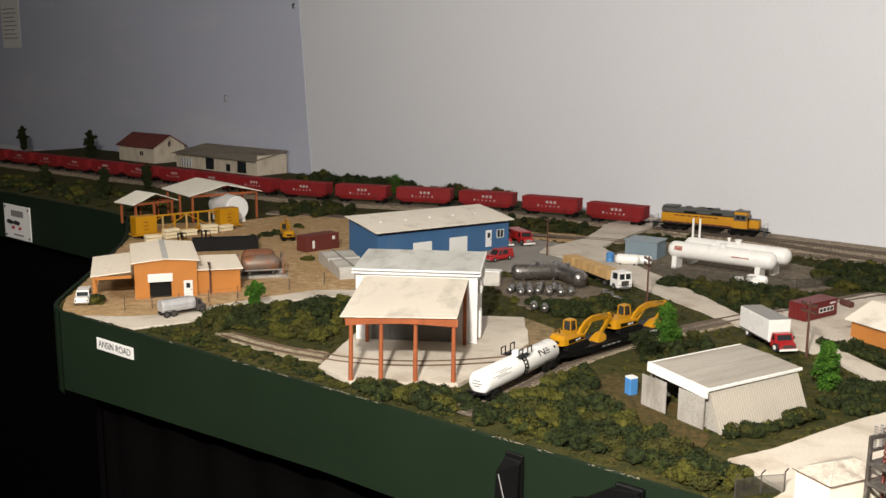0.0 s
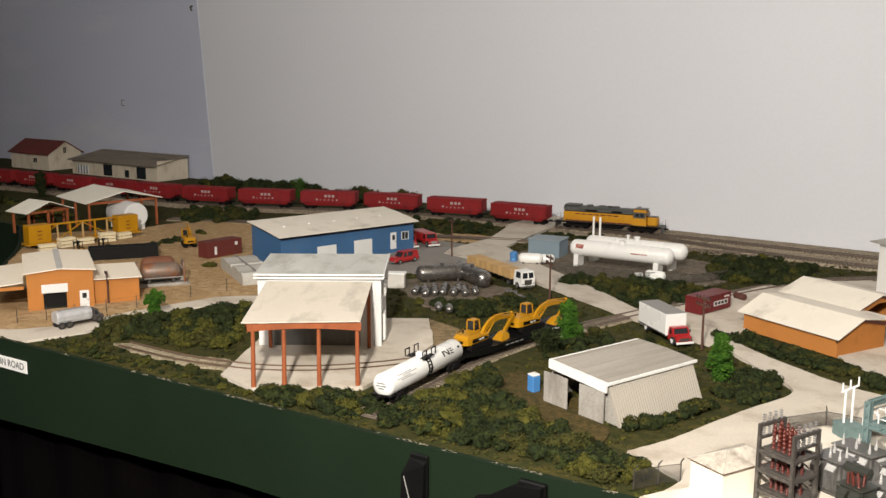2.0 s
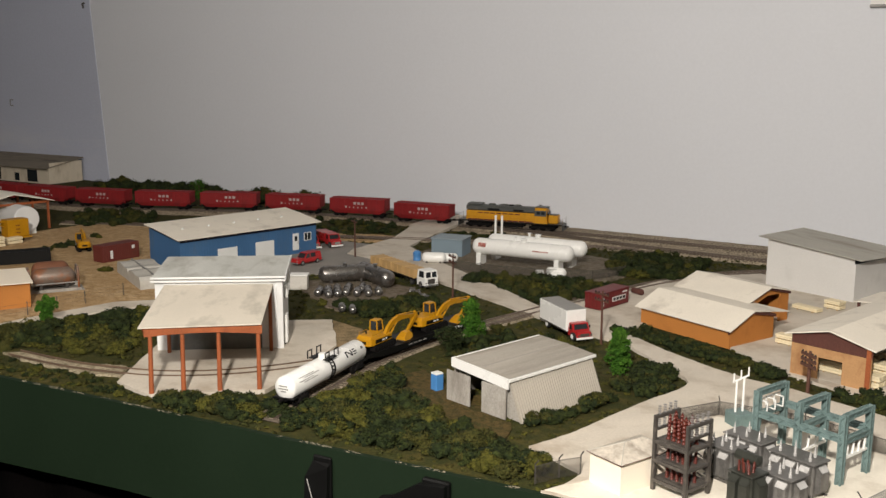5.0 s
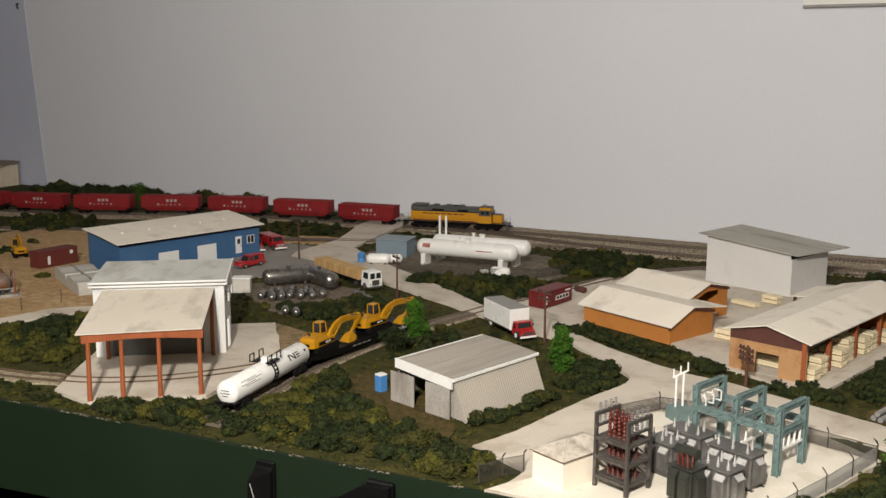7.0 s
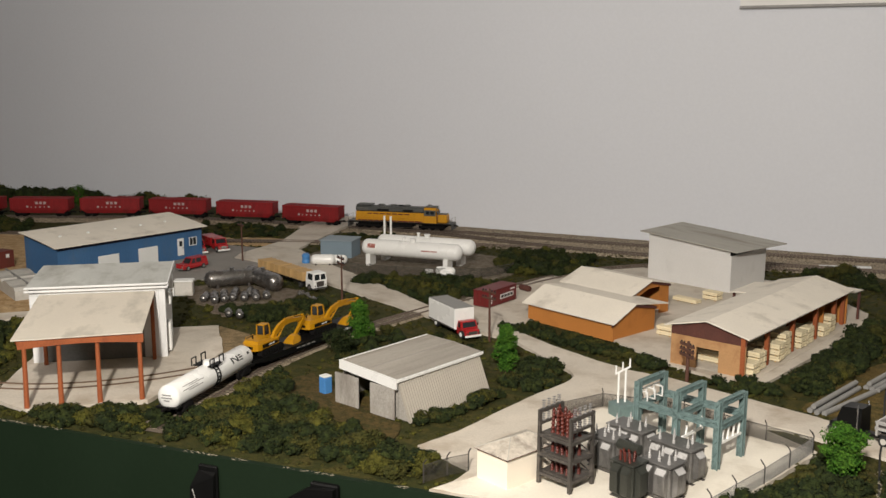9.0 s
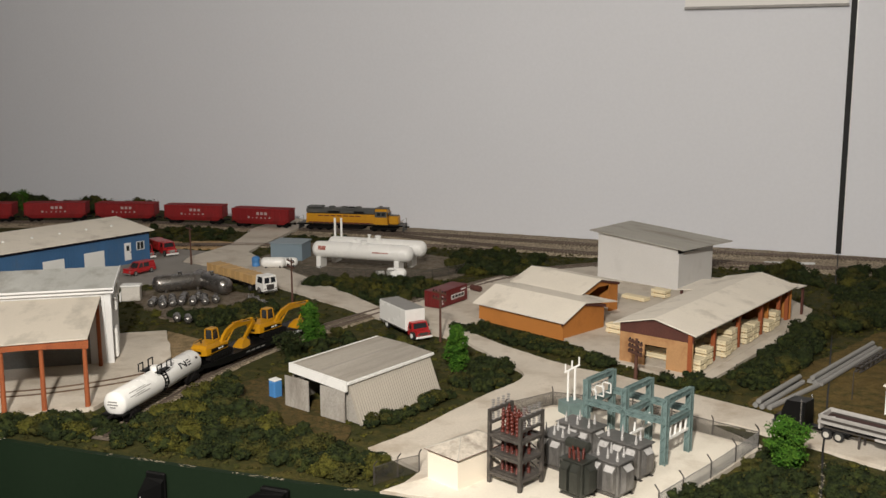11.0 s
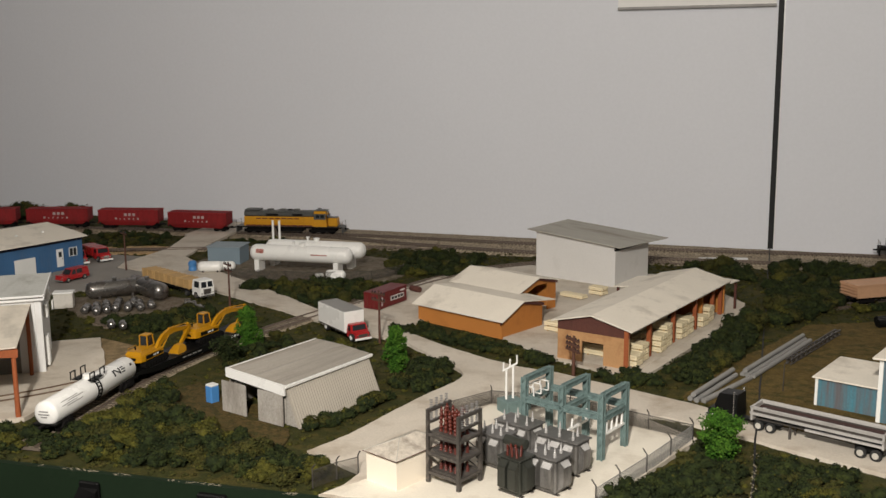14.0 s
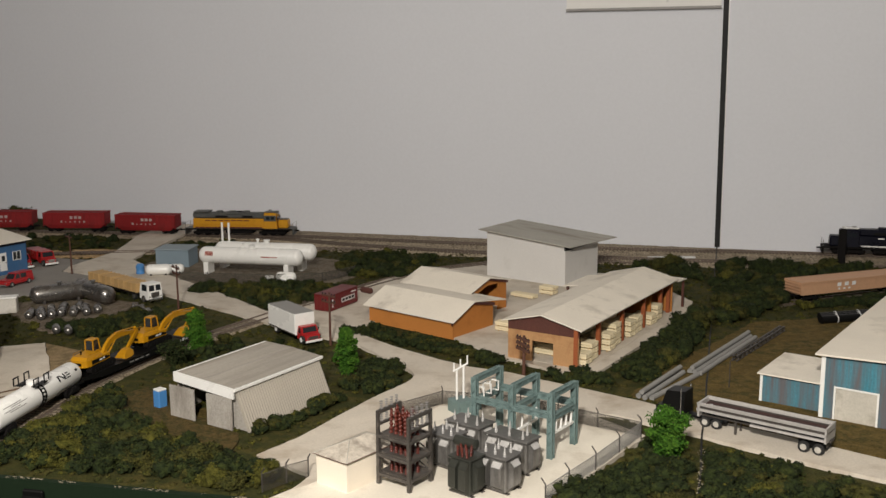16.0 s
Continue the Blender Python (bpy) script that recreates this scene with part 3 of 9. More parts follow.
# ---- tracks ----
def track(points, label, bed=0.0055, wide=0.024, ties=True, gauge=0.0165, low=False, name="railway_track", steel=None, stones=True):
    """Ballast, ties and two rails along a smooth line."""
    line = bez(points, 14)
    root = tagged(new(name), label, "track", "tracks", "structure")
    root.empty_display_size = 0.01
    normals = []
    for i, p in enumerate(line):
        a, b = line[max(0, i - 1)], line[min(len(line) - 1, i + 1)]
        d = (b - a).normalized()
        normals.append(Vector((-d.y, d.x, 0)))
    if stones:
        g = G()
        for i, (p, n) in enumerate(zip(line, normals)):
            w = wide + 0.002 * noise.noise((p.x * 40, p.y * 40, 1))
            w2 = wide + 0.002 * noise.noise((p.x * 40, p.y * 40, 7))
            for s, z in ((-w, -0.002), (-0.016, bed - 0.001), (0.016, bed - 0.001), (w2, -0.002)):
                g.v.append(tuple(p + n * s + Vector((0, 0, z - dip(p.x, p.y)))))
            if i:
                o = 4 * i
                g.f += [(o - 4 + k, o - 3 + k, o + 1 + k, o + k) for k in range(3)]
        part("ballast", g, GRAVEL, root, "grey-brown crushed stone ballast")
    top = bed + (0.0 if not low else -0.002)
    for s in (-1, 1):
        g = G()
        prof = [(-0.0013, 0.0), (-0.0006, 0.0007), (-0.0006, 0.0017), (0.0006, 0.0017), (0.0006, 0.0007), (0.0013, 0.0)]
        for i, (p, n) in enumerate(zip(line, normals)):
            for u, z in prof:
                g.v.append(tuple(p + n * (s * gauge / 2 + u) + Vector((0, 0, top + z - dip(p.x, p.y)))))
            if i:
                o = 6 * i
                g.f += [(o - 6 + k, o - 5 + k, o + 1 + k, o + k) for k in range(5)]
        part("rail", g, steel or RAIL, root)
    if ties:
        g = G()
        total = sum((b - a).length for a, b in zip(line, line[1:]))
        for k in range(int(total / 0.0068)):
            p, h = along(line, k * 0.0068)
            g.box(-0.00125, 0.00125, -0.0145, 0.0145, bed - 0.0022, bed - 0.0003 + 0.0003 * random.random(), m=pose(p.x, p.y, -dip(p.x, p.y), 0, 0, h + random.uniform(-2, 2)))
        tagged(part("ties", g, TIE, root, "weathered dark brown wooden ties"), kind="stuff")
    return line


MAIN = track([(1.7, 1.90), (0.9, 1.895), (0.2, 1.885), (-0.09, 1.852), (-0.45, 1.835), (-0.79, 1.83), (-1.03, 1.79), (-1.19, 1.768), (-1.33, 1.735), (-1.5, 1.68), (-1.66, 1.605), (-1.82, 1.545), (-2.02, 1.505), (-2.34, 1.478), (-2.73, 1.443), (-3.5, 1.39)],
             "main line on grey-brown ballast along the backdrop", wide=0.042)
track([(1.7, 1.805), (0.9, 1.80), (0.2, 1.776), (-0.02, 1.757), (-0.20, 1.742), (-0.42, 1.735), (-0.62, 1.757), (-0.80, 1.795), (-1.0, 1.795)], "second line on grey-brown ballast beside the main line")
SPUR = track([(-0.5935, 0.685), (-0.5985, 0.74), (-0.606, 0.80), (-0.613, 0.87), (-0.612, 0.95), (-0.602, 1.03), (-0.584, 1.11), (-0.561, 1.20), (-0.540, 1.28), (-0.503, 1.39), (-0.475, 1.47), (-0.43, 1.56), (-0.34, 1.65), (-0.22, 1.70), (-0.05, 1.745)], "industrial spur through the scrub to the main line", bed=0.0022, wide=0.017)
track([(-0.985, 0.694), (-0.94, 0.695), (-0.885, 0.699), (-0.827, 0.712), (-0.786, 0.725), (-0.74, 0.754), (-0.70, 0.795), (-0.664, 0.85), (-0.632, 0.92), (-0.606, 1.00)], "weedy spur rails crossing the loading slab", bed=0.0026, wide=0.015, ties=False, steel=surf("worn_bright_rail", (0.19, 0.130, 0.090), 0.4, 0.5, var=0.3, scale=30), stones=False)
track([(-1.75, 1.36), (-1.60, 1.425), (-1.40, 1.455), (-1.20, 1.515), (-1.02, 1.585), (-0.86, 1.645), (-0.72, 1.70), (-0.55, 1.745)], "rear siding crossing the road", bed=0.002, wide=0.016)
g = G()
for i, (y, z) in enumerate(((1.725, 0.0020), (1.760, 0.0032), (1.905, 0.0024))):
    g.v += [(-1.112 - 0.08 * (y - 1.73), y, z), (-1.022 - 0.05 * (y - 1.73), y, z), (-1.022 - 0.05 * (y - 1.73), y, -0.002), (-1.112 - 0.08 * (y - 1.73), y, -0.002)]
    if i:
        o = 4 * i
        g.f += [(o - 4 + k, o - 4 + (k + 1) % 4, o + (k + 1) % 4, o + k) for k in range(4)]
setting("crossing_ramp", g, CONCRETE, "pale concrete ramp of the level crossing", "road")


# ---- buildings ----
def windowed(parent, x, y, z, w, h, face, frame_mat=None):
    """A framed window proud of a wall. face: 'f' looks to -y, 'r' to +x."""
    m = Matrix.Translation((x, y, z)) @ (pose(0, 0, 0) if face == "f" else pose(0, 0, 0, 0, 0, 90))
    t = 0.0009
    g = G()
    for a in ((-w / 2 - t, w / 2 + t, -t * 1.3, 0.0004, -h / 2 - t, -h / 2), (-w / 2 - t, w / 2 + t, -t * 1.3, 0.0004, h / 2, h / 2 + t), (-w / 2 - t, -w / 2, -t * 1.3, 0.0004, -h / 2, h / 2), (w / 2, w / 2 + t, -t * 1.3, 0.0004, -h / 2, h / 2), (-0.0003, 0.0003, -t, 0.0004, -h / 2, h / 2)):
        g.box(*a, m=m)
    fr = part("window", g, frame_mat or WHITE, parent, "white framed window with dark glass")
    part("pane", G().box(-w / 2, w / 2, -0.0003, 0.0005, -h / 2, h / 2, m=m), GLASS, fr)
    return fr


def doored(parent, x, y, z, w, h, face, material=None, glazed=False):
    m = Matrix.Translation((x, y, z)) @ (pose(0, 0, 0) if face == "f" else pose(0, 0, 0, 0, 0, 90))
    d = part("door", G().box(-w / 2, w / 2, -0.0012, 0.0004, 0, h, 0.0003, m=m), material or WHITE, parent, "white painted door")
    if glazed:
        part("door_window", G().box(-w * 0.22, w * 0.22, -0.0016, 0, h * 0.55, h * 0.85, m=m), GLASS, d)
    part("handle", G().box(w * 0.30, w * 0.40, -0.0020, 0, h * 0.42, h * 0.48, m=m), STEEL, d)
    return d


def gable_roof(parent, w, d, eave, ridge, over, thick, material, along_x, label="", y0=0.0):
    """Two sheets over a w by d house whose front right corner is the origin (the house lies to -x and +y)."""
    x0, x1, ya, yb = -w - over, over, y0 - over, y0 + d + over
    if along_x:
        ym = y0 + d / 2
        k = (ridge - eave) / (d / 2) * over
        part("roof", G().slab((x0, ya, eave - k), (x1, ya, eave - k), (x1, ym, ridge), (x0, ym, ridge), thick), material, parent, label)
        part("roof", G().slab((x0, ym, ridge), (x1, ym, ridge), (x1, yb, eave - k), (x0, yb, eave - k), thick), material, parent, label)
    else:
        xm = -w / 2
        k = (ridge - eave) / (w / 2) * over
        part("roof", G().slab((xm, ya, ridge), (x1, ya, eave - k), (x1, yb, eave - k), (xm, yb, ridge), thick), material, parent, label)
        part("roof", G().slab((x0, ya, eave - k), (xm, ya, ridge), (xm, yb, ridge), (x0, yb, eave - k), thick), material, parent, label)


def ribs(g, x0, x1, pitch, y, z0, z1, deep=0.0004, face="f", lean=0.0):
    """A ribbed sheet laid on a wall; lean: how far the foot stands out."""
    n = max(1, int(abs(x1 - x0) / pitch))
    pitch = (x1 - x0) / n
    vs, e = [], 0.00012
    for i in range(n):
        for k, dd in ((0.0, e), (0.25, e), (0.5, deep), (0.75, deep)):
            c = x0 + (i + k) * pitch
            vs += [(c, y - dd, z0), (c, y - dd, z1)] if face == "f" else [(y + lean + dd, c, z0), (y + dd, c, z1)]
    fs = [(2 * i, 2 * i + 2, 2 * i + 3, 2 * i + 1) for i in range(len(vs) // 2 - 1)]
    return g.put(vs, fs)


# white warehouse with a timber canopy
b = thing("warehouse", -0.7329, 0.8730, 36, "tall white warehouse with a timber-posted loading canopy", "warehouse", z=0.0028)
W, D, H1, H2 = 0.1454, 0.0982, 0.0859, 0.0894
g = G()
g.box(-W, -W + 0.012, 0, 0.003, 0, H1)
g.box(-0.024, 0, 0, 0.003, 0, H1)
g.box(-W + 0.012, -0.024, 0, 0.003, 0.052, H1)
ribs(g, -W, 0, 0.0030, 0, 0.052, H1, 0.0002)
part("front_wall", g, WHITE, b)
g = G().put([(-0.003, 0.003, 0), (0, 0.003, 0), (0, D, 0), (-0.003, D, 0), (-0.003, 0.003, H1), (0, 0.003, H1), (0, D, H2), (-0.003, D, H2)], [(3, 2, 1, 0), (4, 5, 6, 7), (0, 1, 5, 4), (1, 2, 6, 5), (2, 3, 7, 6), (3, 0, 4, 7)])
ribs(g, 0.004, D - 0.002, 0.0030, 0.0, 0, H1, 0.0002, "r")
part("side_wall", g, WHITE, b)
part("side_wall", G().box(-W, -W + 0.003, 0.003, D, 0, H1), WHITE, b)
part("rear_wall", G().box(-W + 0.003, -0.003, D - 0.003, D, 0, H1), WHITE, b)
FELT = surf("flat_roof_felt", (0.47, 0.475, 0.45), 0.85, var=0.14, scale=30, fine=500, stain=(0.30, 0.29, 0.26), amount=0.55, stain_scale=26, stretch=(1.2, 0.5, 1))
part("roof", G().slab((-W - 0.003, -0.004, H1 + 0.002), (0.004, -0.004, H1 + 0.002), (0.004, D + 0.004, H2 + 0.003), (-W - 0.003, D + 0.004, H2 + 0.003), 0.0018), FELT, b, "grey-white weathered roof")
part("gutter", G().box(-W - 0.004, 0.005, -0.0056, -0.0040, H1 + 0.0002, H1 + 0.0026, 0.0004).box(-W - 0.004, 0.005, -0.0062, -0.0042, H1 - 0.0036, H1 - 0.0012, 0.0004), WHITE, b, "double white gutter rail")
part("verge_trim", G().put([(0.0042, -0.0040, H1 - 0.002), (0.0056, -0.0040, H1 - 0.002), (0.0056, D + 0.004, H2 - 0.001), (0.0042, D + 0.004, H2 - 0.001), (0.0042, -0.0040, H1 + 0.0028), (0.0056, -0.0040, H1 + 0.0028), (0.0056, D + 0.004, H2 + 0.0038), (0.0042, D + 0.004, H2 + 0.0038)],
                         [(3, 2, 1, 0), (4, 5, 6, 7), (0, 1, 5, 4), (1, 2, 6, 5), (2, 3, 7, 6), (3, 0, 4, 7)]), WHITE, b)
for x0, x1 in ((-0.0060, 0.0014), (-0.0155, -0.0135)):
    part("corner_board", G().box(x0, x1, -0.0016, 0.0030, 0, H1 - 0.003, 0.0004), WHITE, b, "white corner board")
part("loading_door", ribs(G().box(-W + 0.012, -0.024, 0.0008, 0.0022, 0, 0.052), -W + 0.013, -0.025, 0.0070, 0.0008, 0.001, 0.051, 0.0003), surf("grey_door_panels", (0.17, 0.17, 0.16), 0.7, var=0.2), b, "grey panelled loading doors")
for y0, y1, z0, z1 in ((0.016, 0.034, 0.002, 0.036), (0.030, 0.050, 0.054, 0.070), (0.058, 0.078, 0.066, 0.082)):
    f_ = part("side_window", G().box(0.0005, 0.0046, y0, y1, z0, z1, 0.0008), GLOSS, b, "white framed projecting side opening")
    part("pane", G().box(0.0046, 0.0050, y0 + 0.003, y1 - 0.003, z0 + 0.003, z1 - 0.003), ROSE, f_)
CANOPY = surf("dusty_canopy_sheet", (0.62, 0.565, 0.48), 0.8, var=0.07, scale=25, fine=600, stain=(0.36, 0.33, 0.28), amount=0.42, stain_scale=26, stretch=(1.0, 0.45, 1))
part("canopy_roof", G().slab((-0.1320, -0.155, 0.0690), (-0.0095, -0.146, 0.0690), (-0.0095, -0.0005, 0.0785), (-0.1345, -0.0005, 0.0785), 0.0012), CANOPY, b, "sloping dusty white canopy roof")
for x, y, t in ((-0.0128, -0.1455, 0.3), (-0.0530, -0.1470, 0.1), (-0.0890, -0.1510, -0.1), (-0.1210, -0.1525, -0.3)):
    part("post", G().rod((x, y - 0.0035, 0), (x - 0.001 * t, y + 0.0005, 0.0605), 0.0026, 0.0021, n=10), TIMBER, b, "round tapered red-brown timber post")
for x in (-0.0128, -0.1300):
    part("post", G().box(x - 0.002, x + 0.002, -0.012, -0.008, 0, 0.0755, 0.0005), TIMBER, b)
    part("rafter", G().put([(x - 0.001, -0.142, 0.0610), (x + 0.001, -0.142, 0.0610), (x + 0.001, -0.010, 0.0715), (x - 0.001, -0.010, 0.0715), (x - 0.001, -0.142, 0.0650), (x + 0.001, -0.142, 0.0650), (x + 0.001, -0.010, 0.0755), (x - 0.001, -0.010, 0.0755)],
                             [(3, 2, 1, 0), (4, 5, 6, 7), (0, 1, 5, 4), (1, 2, 6, 5), (2, 3, 7, 6), (3, 0, 4, 7)]), TIMBER, b)
n = 14
lo = [(-0.1265 + 0.1175 * i / n, 0.0588 + 0.0030 * math.sin(math.pi * i / n)) for i in range(n + 1)]
beam_ = part("beam", G().side(lo + [(-0.0085, 0.0668), (-0.1270, 0.0668)], -0.0015, 0.0015), TIMBER, b, "red-brown beam bowed along its lower edge")
beam_.matrix_local = pose(-0.068, -0.1495, 0, 0, 0, 3.2) @ pose(0.068, 0, 0)

# low metal shed with sliding doors
b = thing("machine_shed", -0.3985, 0.8090, -16.5, "low grey metal shed with flared ribbed sides and sliding doors", "shed")
W, D, H, HL = 0.0720, 0.1215, 0.0396, 0.0440
FL = 0.0165
part("front_wall", ribs(G().box(-W, -W + 0.010, 0.002, 0.004, 0, H).box(-0.020, 0, 0.002, 0.004, 0, H).box(-W + 0.010, -0.020, 0.002, 0.004, 0.036, H), -0.020, 0, 0.0028, 0.002, 0, H, 0.0003), PLYWOOD, b)
g = G().put([(FL - 0.002, 0, 0), (FL, 0, 0), (FL, D, 0), (FL - 0.002, D, 0), (-0.002, 0, H), (0, 0, H), (0, D, H), (-0.002, D, H)], [(3, 2, 1, 0), (4, 5, 6, 7), (0, 1, 5, 4), (1, 2, 6, 5), (2, 3, 7, 6), (3, 0, 4, 7)])
ribs(g, 0.001, D - 0.001, 0.0032, 0.0, 0, H, 0.0007, "r", FL)
part("side_wall", g, surf("ribbed_siding", (0.37, 0.335, 0.285), 0.6, var=0.08, scale=30, fine=500, stain=(0.33, 0.30, 0.26), amount=0.25, stretch=(1, 1, 0.3)), b, "flared pale ribbed metal side")
g = G().put([(FL, 0.002, 0), (FL, 0.004, 0), (0, 0.002, H), (0, 0.004, H), (0, 0.002, 0), (0, 0.004, 0)], [(4, 0, 2), (1, 5, 3), (0, 1, 3, 2)])
part("wing_panel", g, PLYWOOD, b)
g = G().put([(-W - FL, 0, 0), (-W - FL + 0.002, 0, 0), (-W - FL + 0.002, D, 0), (-W - FL, D, 0), (-W, 0, HL), (-W + 0.002, 0, HL), (-W + 0.002, D, HL), (-W, D, HL)], [(3, 2, 1, 0), (4, 5, 6, 7), (0, 1, 5, 4), (1, 2, 6, 5), (2, 3, 7, 6), (3, 0, 4, 7)])
part("side_wall", g, METALROOF, b)
part("rear_wall", G().box(-W, 0, D - 0.003, D - 0.001, 0, H), METALROOF, b)
for k, (xa, xb, za, zb) in enumerate(((-W - 0.002, -W / 2, HL + 0.001, (H + HL) / 2 + 0.0022), (-W / 2, 0.002, (H + HL) / 2 + 0.0022, H + 0.001))):
    g = G().slab((xa, -0.004, za), (xb, -0.004, zb), (xb, D + 0.003, zb), (xa, D + 0.003, za), 0.0015)
    vs = []
    for i in range(4 * 26):
        u, up_ = i / (4 * 26 - 1), (0.0001, 0.0001, 0.0006, 0.0006)[i % 4]
        x, z = xa + (xb - xa) * u, za + (zb - za) * u + up_
        vs += [(x, -0.0038, z), (x, D + 0.0028, z)]
    g.put(vs, [(2 * i, 2 * i + 2, 2 * i + 3, 2 * i + 1) for i in range(4 * 26 - 1)])
    part("roof", g, METALROOF, b, "grey corrugated metal roof with worn streaks")
part("ridge_cap", G().box(-W / 2 - 0.0022, -W / 2 + 0.0022, -0.0039, D + 0.0029, (H + HL) / 2 + 0.0020, (H + HL) / 2 + 0.0029, 0.0003), METALROOF, b)
part("fascia_board", G().side([(-W - 0.003, HL - 0.0070), (0.0035, H - 0.0078), (0.0035, H + 0.0022), (-W - 0.003, HL + 0.0022)], -0.0062, -0.0040), GLOSS, b, "white fascia board")
part("eave_trim", G().box(0.0022, 0.0042, -0.004, D + 0.003, H - 0.0014, H + 0.0016, 0.0003), GLOSS, b)
part("eave_trim", G().box(-W - 0.0042, -W - 0.0022, -0.004, D + 0.003, HL - 0.0014, HL + 0.0016, 0.0003), GLOSS, b)
for x0, x1 in ((-W - 0.0095, -W + 0.0235), (-0.0315, 0.0008)):
    d = part("sliding_door", ribs(G().box(x0, x1, -0.0062, -0.0048, 0.001, H - 0.0075), x0 + 0.001, x1 - 0.001, 0.0042, -0.0062, 0.002, H - 0.009, 0.0002), PLYWOOD, b, "grey weathered sliding door standing open")
part("dirt_floor", G().box(-W + 0.003, -0.003, 0.005, D - 0.004, 0, 0.0012), SCRUB, b)


def clap(g, w, d, h, pitch=0.0026, front=True, right=True):
    """Lapped boards as one stepped sheet on the front wall."""
    n = max(1, int(h / pitch))
    vs = []
    for k in range(n):
        for z, o in ((k * pitch, 0.00045), ((k + 1) * pitch, 0.0001)):
            vs += [(-w, -o, z), (0, -o, z)]
    return g.put(vs, [(2 * i, 2 * i + 1, 2 * i + 3, 2 * i + 2) for i in range(2 * n - 1)])


def gable_house(name, x, y, turn, w, d, eave, ridge, yr, rear, wall_mat, label, category, over=0.006, back=0.006, open_end=None):
    """A boarded house: ridge over yr, front eave and a higher rear eave; open_end: a doorway (y0, y1, top) in its gable."""
    b = thing(name, x, y, turn, label, category)
    part("front_wall", clap(G().box(-w, 0, 0, 0.002, 0, eave), w, d, eave, right=False), wall_mat, b)
    part("rear_wall", G().box(-w, 0, d - 0.002, d, 0, rear), wall_mat, b)
    for x0 in (-0.002, -w):
        g = G()
        if open_end and x0 == -0.002:
            y0, y1, top = open_end
            za = eave + (ridge - eave) * y0 / yr
            runs = [[(0.002, 0), (y0, 0), (y0, za - 0.001), (0.002, eave)], [(y1, 0), (d - 0.002, 0), (d - 0.002, rear), (y1, rear + 0.002)],
                    [(y0, eave - 0.006), (yr, top), (y1, top), (y1, rear + 0.002), (yr, ridge - 0.001), (y0, za - 0.001)]]
        else:
            runs = [[(0.002, 0), (d - 0.002, 0), (d - 0.002, rear), (yr, ridge - 0.001), (0.002, eave)]]
        for prof in runs:
            n = len(prof)
            g.put([(x0, yy, zz) for yy, zz in prof] + [(x0 + 0.002, yy, zz) for yy, zz in prof], [tuple(reversed(range(n))), tuple(range(n, 2 * n))] + [(i, (i + 1) % n, n + (i + 1) % n, n + i) for i in range(n)])
        part("gable_wall", g, wall_mat, b)
    k = (ridge - eave) / yr * over
    xa, xb = -w - over, over
    part("roof", G().slab((xa, -over, eave - k), (xb, -over, eave - k), (xb, yr, ridge), (xa, yr, ridge), 0.0012), ROOF, b, "dusty off-white roof sheet")
    part("roof", G().slab((xa, yr, ridge), (xb, yr, ridge), (xb, d + back, rear + 0.001), (xa, d + back, rear + 0.001), 0.0012), ROOF, b, "dusty off-white roof sheet")
    part("verge_board", G().put([(0.002, -over, eave - k - 0.0045), (0.0032, -over, eave - k - 0.0045), (0.0032, yr, ridge - 0.0045), (0.002, yr, ridge - 0.0045), (0.002, -over, eave - k - 0.0013), (0.0032, -over, eave - k - 0.0013), (0.0032, yr, ridge - 0.0013), (0.002, yr, ridge - 0.0013)],
                              [(3, 2, 1, 0), (4, 5, 6, 7), (0, 1, 5, 4), (1, 2, 6, 5), (2, 3, 7, 6), (3, 0, 4, 7)]).put([(0.002, yr, ridge - 0.0045), (0.0032, yr, ridge - 0.0045), (0.0032, d, rear - 0.0035), (0.002, d, rear - 0.0035), (0.002, yr, ridge - 0.0013), (0.0032, yr, ridge - 0.0013), (0.0032, d, rear - 0.0003), (0.002, d, rear - 0.0003)],
                              [(3, 2, 1, 0), (4, 5, 6, 7), (0, 1, 5, 4), (1, 2, 6, 5), (2, 3, 7, 6), (3, 0, 4, 7)]), DARKBRICK, b, "dark brown verge board")
    part("eave_batten", G().box(-w, 0, -0.0012, -0.0005, eave - 0.0030, eave - 0.0008), ROSE, b, "pale batten under the eave")
    return b


b = gable_house("orange_warehouse", -0.2846, 1.1620, -23.9, 0.1440, 0.0830, 0.0265, 0.0430, 0.0376, 0.0330, ORANGE, "long ochre wooden warehouse with a dusty white gable roof", "warehouse", back=0.022)
b = gable_house("open_store", -0.2902, 1.2636, -25.1, 0.1154, 0.0823, 0.0384, 0.0523, 0.0388, 0.0416, ORANGE, "ochre wooden store with an open gable doorway", "warehouse", back=0.003, open_end=(0.018, 0.064, 0.040))
part("floor_slab", G().box(-0.1134, -0.002, 0.002, 0.0803, 0.0, 0.0024), CONCRETE, b, "concrete floor seen through the doorway")

# plain grey block with a sloping roof
b = thing("grey_mill", -0.1962, 1.4886, -22.1, "tall plain pale grey building with a sloping weathered roof", "building")
W, D = 0.1467, 0.1000
PALE = surf("pale_grey_wall", (0.63, 0.62, 0.605), 0.8, var=0.06, scale=20, fine=400, stain=(0.50, 0.49, 0.47), amount=0.15)
part("front_wall", G().put([(-W, 0, 0), (0, 0, 0), (0, 0, 0.0642), (-W, 0, 0.0748), (-W, 0.002, 0), (0, 0.002, 0), (0, 0.002, 0.0642), (-W, 0.002, 0.0748)], [(0, 1, 2, 3), (7, 6, 5, 4), (3, 2, 6, 7), (0, 3, 7, 4), (1, 5, 6, 2)]), PALE, b)
